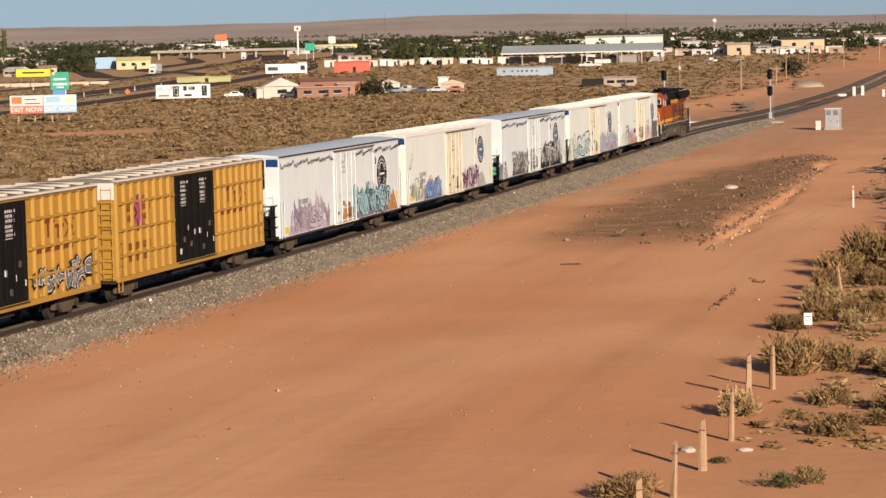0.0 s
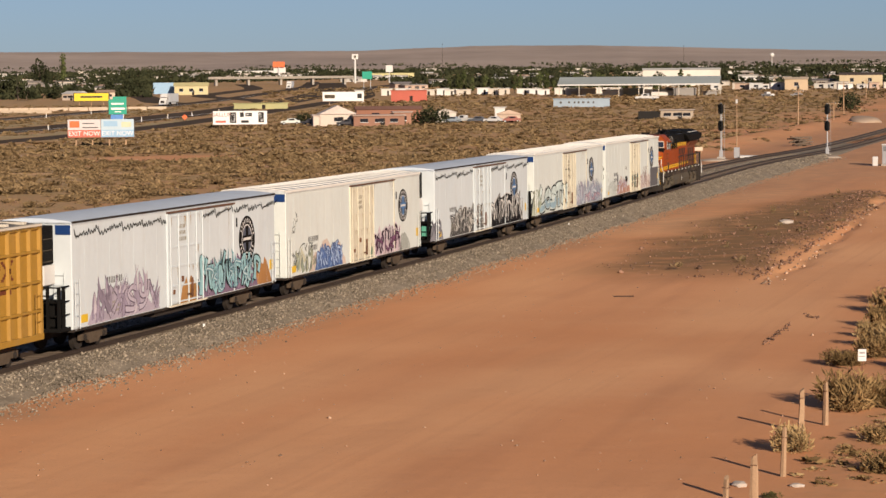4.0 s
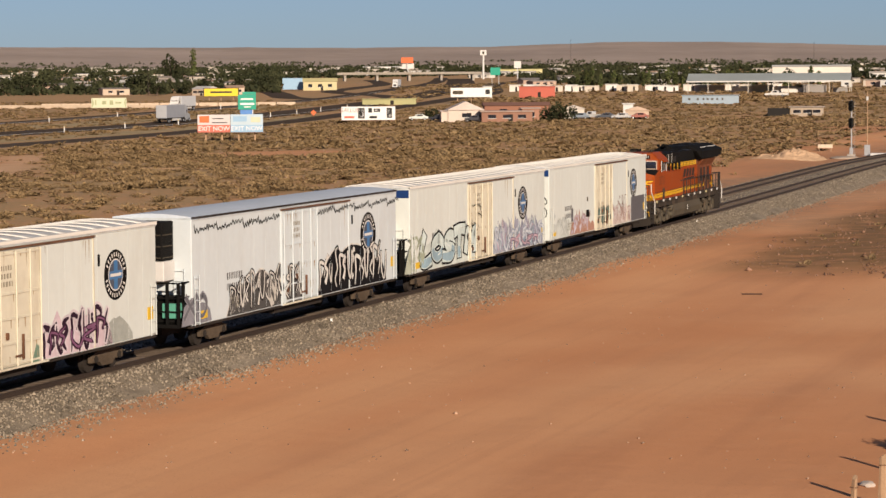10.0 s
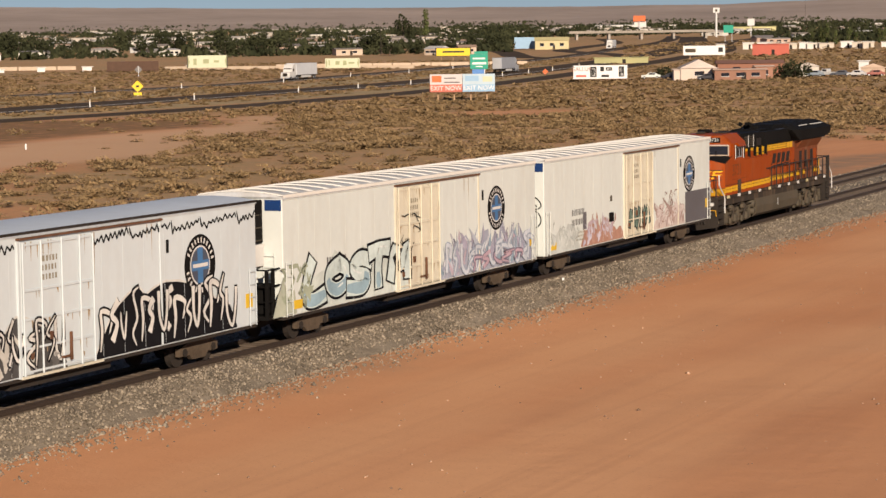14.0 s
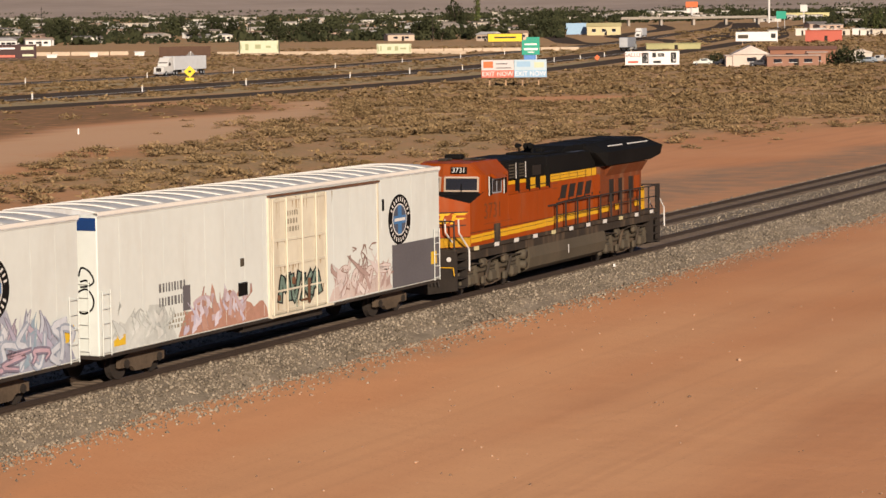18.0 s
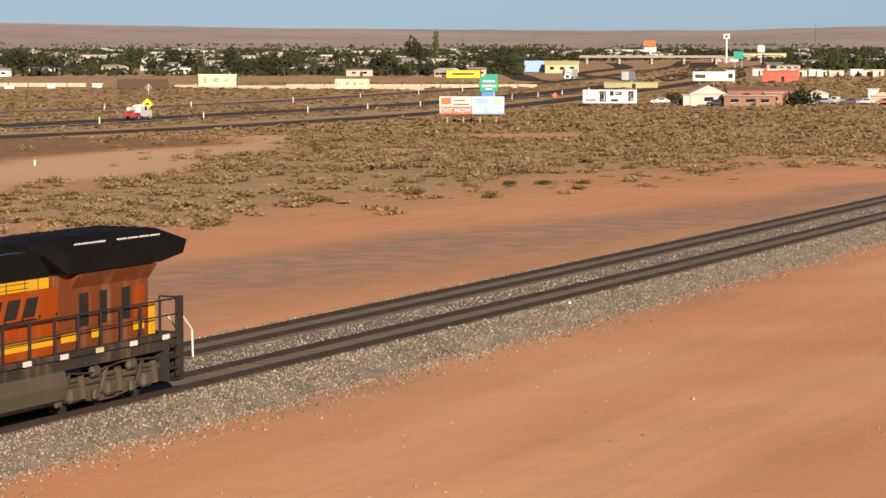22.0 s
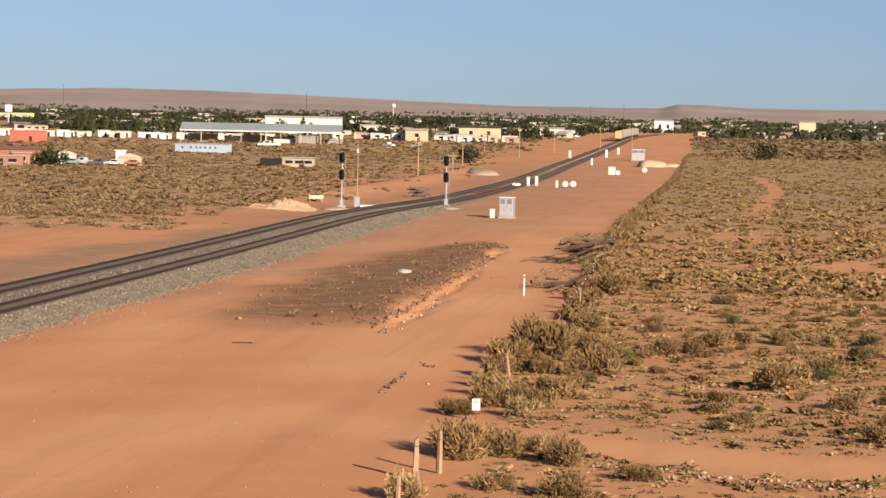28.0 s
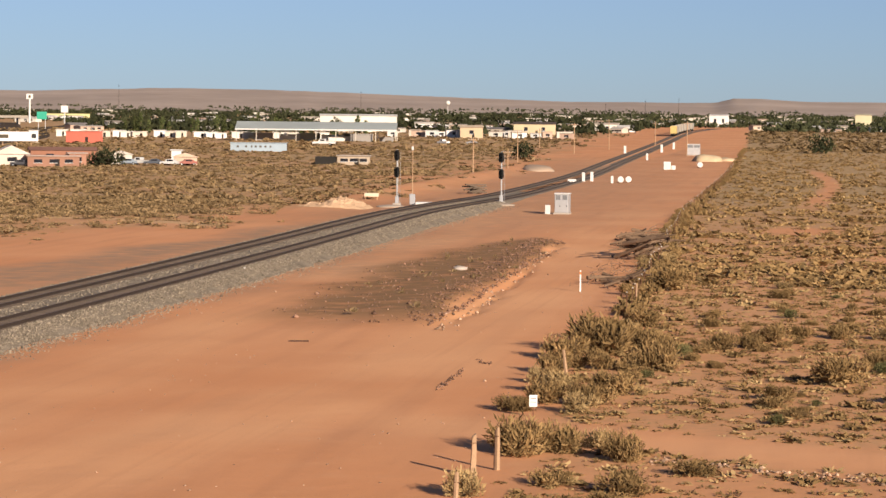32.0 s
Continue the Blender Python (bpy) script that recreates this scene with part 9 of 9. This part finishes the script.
# sign towers, overpass
tw = thing("sign_tower", at(-498, 1543), "tall white pylon sign with a square head", "sign tower")
bm = bmesh.new()
cyl(bm, (0, 0, -1), (0, 0, 18), 0.7, 10)
part("pylon", bm, PLAINW, tw)
part("sign_head", boxes((-2.1, 2.1, -0.8, 0.8, 15.5, 18.9), bevel=0.1), PLAINW, tw)
part("symbol", boxes((-0.7, 0.7, -0.86, -0.8, 16.3, 18.0)), LGREY, tw)
for x, y, w, z0, z1, m, lb in ((-480, 1560, 4.6, 7, 11.5, PLAINW, "square white roadside pylon sign"), (-699, 1959, 10, 9.5, 14.2, PORANGE, "large orange and white roadside sign"), (-699, 1961, 10, 4.8, 9.4, PLAINW, "white lower panel of a roadside sign")):
    t2 = thing("pylon_sign", at(x, y), lb, "sign tower")
    part("panel", boxes((-w / 2, w / 2, -0.4, 0.4, z0, z1), bevel=0.05), m, t2)
    part("pole", boxes((-0.3, 0.3, -0.3, 0.3, -1, z0)), SILVER, t2)
ov = thing("overpass", at(-520, 1460, 6), "long grey concrete highway overpass", "bridge")
part("deck", boxes((-45, 45, -6, 6, 3.9, 4.7), bevel=0.05), mat("bridge_concrete", (0.36, 0.32, 0.27), 0.9, var=0.2, scale=0.4), ov)
part("parapet", boxes((-45, 45, -6.2, -5.9, 4.6, 5.4)), mat("bridge_concrete", (0.36, 0.32, 0.27), 0.9), ov)
for i in range(5):
    part("pier", boxes((-40 + i * 20 - 0.7, -40 + i * 20 + 0.7, -4.5, 4.5, -2, 3.9), bevel=0.1), CONC, ov)


# ---- standing freight cars far down the line ----
for i, s in enumerate((1262, 1281, 1300, 1340, 1380, 1420, 1460, 1500)):
    far = thing("hopper_car", on_track(s, -1), "standing pale yellow freight car far down the line" if i == 0 else "standing grey freight car far down the line", "freight car", "standing freight cars")
    part("body", boxes((-1.55, 1.55, -8.2, 8.2, 1.1, 4.9), bevel=0.15), mat("hopper_yellow", (0.56, 0.42, 0.16), 0.7, var=0.2) if i == 0 else mat("hopper_grey", (0.36, 0.33, 0.28), 0.7, var=0.2), far)
    part("underframe", boxes((-1.2, 1.2, -8.2, 8.2, 0.5, 1.1)), UNDER, far)
    for s2 in (-5.6, 5.6):
        bogie(far, s2)


# ---- trees ----
BARK = mat("bark", (0.13, 0.095, 0.07), 0.95, var=0.4)
LEAF = leafy("tree_leaf", (0.020, 0.026, 0.014), (0.070, 0.074, 0.036), 0.3, 0.12)
POPL = leafy("poplar_leaf", (0.05, 0.07, 0.025), (0.12, 0.13, 0.05), 0.3)


def tree_kind(name, label, rx, rz, n, size, seed, leaf, trunk=0.3):
    r = np.random.default_rng(seed)
    t = thing(name, pose(0, 0, -80), label, "tree", "trees of the town")
    bm = bmesh.new()
    cyl(bm, (0, 0, -0.5), (0.1, 0, rz * trunk + 0.6), 0.28, 7, 0.2, False)
    for i in range(5):
        a = i * 1.3
        cyl(bm, (0.1, 0, rz * trunk), (math.cos(a) * rx * 0.5, math.sin(a) * rx * 0.5, rz * (trunk + 0.35)), 0.12, 5, 0.04, False)
    part("trunk", bm, BARK, t)
    V, F = leaf_cloud(r, n, rx, rz * (1 - trunk * 0.6), size, hollow=0.45, z0=rz * trunk * 0.6, lobes=8)
    new("crown", fast_mesh("crown", V, F, [leaf])).parent = t
    return t


TREES = [tree_kind("cottonwood_tree", "broad dark green tree among low houses", 4.2, 8.0, 420, 0.55, 31, LEAF), tree_kind("elm_tree", "rounded dark green tree among low houses", 3.6, 6.0, 380, 0.5, 32, LEAF),
         tree_kind("poplar_tree", "tall slim poplar among low houses", 1.6, 11.0, 300, 0.5, 33, POPL), tree_kind("juniper_bush", "low round dark green bush", 3.6, 4.6, 520, 0.36, 34, LEAF, 0.1)]


def put_tree(k, x, y, s=1.0, hs=1.0):
    c = copy_thing(TREES[k], pose(x, y, land(x, y) - 0.1, 0, 0, random.uniform(0, 360)))
    c.scale = (s, s, s * hs)


put_tree(3, 2.8, 828, 1.4, 0.95)
put_tree(3, -160.5, 556, 1.0, 0.9)
put_tree(3, -164.0, 560, 0.8, 0.9)
put_tree(3, -187, 560, 0.7, 0.8)
put_tree(3, -192, 566, 0.6, 0.7)
put_tree(3, -198, 572, 0.8, 0.7)
put_tree(0, -669, 1432, 1.7, 1.25)
put_tree(2, -660, 1445, 1.6, 1.2)
for i in range(11):
    put_tree(0, -505 + random.uniform(-60, 60), 981 + random.uniform(-20, 120), random.uniform(0.7, 1.2))
for i in range(22):
    put_tree(2, -300 + i * 5.2 + random.uniform(-1, 1), 1052 + random.uniform(-8, 14), random.uniform(0.7, 1.0), random.uniform(0.7, 1.1))
for i in range(64):
    a, d = radians(random.uniform(-37, -24.5)), random.uniform(1000, 1750)
    put_tree(random.choice((0, 0, 1)), d * math.sin(a), d * math.cos(a), random.uniform(0.8, 1.45), random.uniform(0.75, 1.05))
for i in range(26):
    a, d = radians(random.uniform(-15, -4)), random.uniform(1250, 1800)
    put_tree(random.choice((0, 1, 1)), d * math.sin(a), d * math.cos(a), random.uniform(0.8, 1.3), random.uniform(0.7, 1.0))
TREES[0].matrix_basis, TREES[1].matrix_basis = pose(-700, 1400, land(-700, 1400)), pose(-640, 1380, land(-640, 1380))
TREES[2].matrix_basis, TREES[3].matrix_basis = pose(-240, 1066, land(-240, 1066)), pose(-80, 690, land(-80, 690))

# ---- the town: houses, parked trailers, woods ----
tg = np.random.default_rng(202)
COL = ((0.70, 0.67, 0.60), (0.62, 0.55, 0.46), (0.74, 0.73, 0.70), (0.55, 0.44, 0.34), (0.66, 0.60, 0.52), (0.50, 0.36, 0.28), (0.58, 0.58, 0.56))
RF = ((0.30, 0.26, 0.22), (0.62, 0.60, 0.57), (0.40, 0.28, 0.20), (0.22, 0.20, 0.19), (0.55, 0.50, 0.44))


def town(n, d0, d1, a0, a1, w0, w1):
    for _ in range(n):
        d = math.exp(tg.uniform(math.log(d0), math.log(d1)))
        a = radians(tg.uniform(a0, a1))
        x, y = d * math.sin(a), d * math.cos(a)
        if -22.5 < math.degrees(a) < -17 and d < 1700:
            continue
        w = tg.uniform(w0, w1) * (1.6 if tg.uniform() < 0.1 else 1.0)
        c, r = COL[tg.integers(len(COL))], RF[tg.integers(len(RF))]
        house(x, y, w, tg.uniform(6, 9), tg.uniform(2.0, 2.9), tg.uniform(0.2, 1.3), c, r, "low town house with pale walls among trees", float(tg.uniform(-35, 35)), int(tg.integers(2, 4)), gable="x", group="houses of the town")


town(120, 1010, 2000, -37, -23, 7, 12)
town(70, 1250, 2200, -18, -4, 7, 13)
town(34, 1500, 2300, -4, 5, 7, 13)


def far_town(n, d0, d1, a0, a1, w0, w1):
    """Distant roofs and walls, too small to tell apart, joined."""
    bm = bmesh.new()
    for _ in range(n):
        d, a = tg.uniform(d0, d1), radians(tg.uniform(a0, a1))
        x, y = d * math.sin(a), d * math.cos(a)
        w, h, z = tg.uniform(w0, w1), tg.uniform(1.8, 3.2), land(x, y)
        for k, (e, z0, z1) in enumerate(((0.0, -1.0, h), (0.4, h, h + 0.5))):
            f0 = len(bm.faces)
            box(bm, x - w / 2 - e, x + w / 2 + e, y - 4 - e, y + 4 + e, z + z0, z + z1)
            bm.faces.ensure_lookup_table()
            mi = int(tg.integers(3)) + 3 * k
            for f in bm.faces[f0:]:
                f.material_index = mi
    ob = part("far_houses", bm, [wallmat(COL[0]), wallmat(COL[2]), wallmat(COL[4]), roofmat(RF[3]), roofmat(RF[0]), roofmat(RF[4])])
    tagged(ob, "tiny pale houses and sheds far across the plain", "houses", kind="stuff")


far_town(190, 1800, 3300, -38, 6, 7, 20)
for i in range(20):
    house(-312 + i * 5.8, 1012 + tg.uniform(-6, 6), tg.uniform(4, 6.5), 2.6, tg.uniform(2.3, 3.0), 0.15, COL[tg.integers(3)], (0.7, 0.68, 0.64), "white parked caravan in a row before poplars", 0, 0, "caravan", group="row of caravans")
for i in range(16):
    house(-190 + i * 5.5 + tg.uniform(-2, 2), 1125 + tg.uniform(-20, 30), tg.uniform(4, 8), 3, tg.uniform(2.2, 3.4), 0.15, COL[tg.integers(len(COL))], RF[tg.integers(len(RF))], "pale trailer or shed in a storage yard", float(tg.uniform(-25, 25)), 1, "trailer", group="trailers in the yard")
for i in range(9):
    house(-455 + i * 8 + tg.uniform(-2, 2), 630 + i * 9 + tg.uniform(-4, 4), tg.uniform(1.6, 3.2), 2.0, tg.uniform(0.9, 1.5), 0.15, COL[2], (0.74, 0.73, 0.7), "small white storage box before the town", 0, 0, "storage_box", door=False, group="row of storage boxes")
TS = [leaf_cloud(np.random.default_rng(320 + i), 13, 1.0, 1.0, 0.42, hollow=0.2, lobes=5) for i in range(6)]
TT = [leaf_cloud(np.random.default_rng(300 + i), 15, 1.0, 1.0, 0.37, hollow=0.45, lobes=7) for i in range(8)]


def woods(n, d0, d1, a0, a1, s0, s1, seed):
    q, out = np.random.default_rng(seed), []
    while len(out) < n:
        d = math.exp(q.uniform(math.log(d0), math.log(d1)))
        a = q.uniform(a0, a1)
        x, y = d * math.sin(radians(a)), d * math.cos(radians(a))
        if (-22.5 < a < -17 and d < 1750) or (a > -5 and d < 1750 and abs(x - mid(min(y, 1700))) < 40) or noise.noise(Vector((x / 90, y / 160, 2))) < -0.25:
            continue
        s = q.uniform(s0, s1)
        out.append((x, y, land(x, y) - 0.5, s, s * q.uniform(0.8, 1.35), q.uniform(0, 6.28)))
    return out


scatter("town_woods", TT, woods(4200, 1040, 3400, -38, -22, 1.6, 4.2, 401), [LEAF], "dark green trees between the houses of the town", "trees")
scatter("town_woods", TT, woods(5200, 1250, 3500, -24, -3, 1.8, 4.6, 402), [LEAF], "dark green trees beyond the fields", "trees")
scatter("town_woods", TT, woods(4200, 1500, 3600, -5, 7, 1.6, 4.6, 403), [LEAF], "dark trees and scrub on the far plain", "trees")
scatter("far_scrub", TS, [(x, y, land(x, y) - 0.2, k * 1.3, k * 0.7, a) for x, y, z, k, h, a in brush(2600, 850, 1900, -7, 7, 0.8, 2.0, 404, 40.0)], [FARSAGE], "dark low scrub on the far plain", "brush")
scatter("far_scrub", TS, [(x, y, land(x, y) - 0.2, k * 1.3, k * 0.6, a) for x, y, z, k, h, a in brush(2600, 800, 1500, -20, -7, 0.7, 1.7, 405, 40.0)], [FARSAGE], "dark low scrub before the town", "brush")
scatter("town_woods", TT, [p for p in woods(2400, 2300, 3650, -38, 7, 1.8, 4.6, 406)], [LEAF], "far dark trees at the foot of the hills", "trees")
# trees and pale roofs on the foot of the hills
hw = np.random.default_rng(408)
foot = []
for _ in range(3600):
    d, a = 3300 + 480 * hw.uniform() ** 1.3, radians(hw.uniform(-38, 7))
    if noise.noise(Vector((math.degrees(a) * 0.6, d / 260, 5))) < -0.12:
        continue
    f = (d - 3300) / 1450
    foot.append((d * math.sin(a), d * math.cos(a), 0.0075 * (d - 600) + 34 * f ** 1.4 - 0.6, hw.uniform(1.6, 4.0), hw.uniform(1.6, 4.4), hw.uniform(0, 6.28)))
scatter("foothill_trees", TT, foot, [LEAF], "dark scattered trees on the foot of the hills", "trees")
# tall masts on the skyline
for x, y, h in ((-190, 2300, 17), (-150, 2250, 20), (-128, 2400, 22), (-640, 2250, 30), (-420, 2300, 26), (-700, 1129, 8), (-445, 930, 12), (-560, 980, 14), (-700, 1020, 16)):
    ms = thing("mast", pose(x, y, land(x, y)), "slender dark mast above the town", "mast", "masts above the town")
    bm = bmesh.new()
    cyl(bm, (0, 0, -1), (0, 0, h), 0.22, 6, 0.1)
    part("shaft", bm, UNDER, ms)
    part("head", boxes((-0.5, 0.5, -0.1, 0.1, h - 1.2, h - 0.95)), UNDER, ms)
wt = thing("water_tank", at(-421, 2869), "white ball-shaped water tank on the skyline", "water tank")
bm = bmesh.new()
bmesh.ops.create_icosphere(bm, subdivisions=3, radius=2.8, matrix=Matrix.Translation((0, 0, 16)))
part("ball", bm, PLAINW, wt, smooth=True)
bm = bmesh.new()
cyl(bm, (0, 0, -1), (0, 0, 14), 0.35, 10)
part("stem", bm, PLAINW, wt)


# ---- what moves ----
def train_s(t):
    """Way along the line of the mark on the last white car, by the time."""
    if t > 22.5:
        return train_s(22.5) - 9.85 * (t - 22.5)
    return float(np.polyval((1.52323528e-05, -7.77600943e-04, 1.39852000e-02, -1.58254149e-01, -7.29164448, 231.124456), t))


def motions():
    times = [0.5 * i for i in range(65)]
    for ob, off in TRAIN:
        walk(ob, [(t, on_track(train_s(t) + off)) for t in times])
    for ob, fn in TRAFFIC:
        walk(ob, [(t, fn(t)) for t in times])


motions()
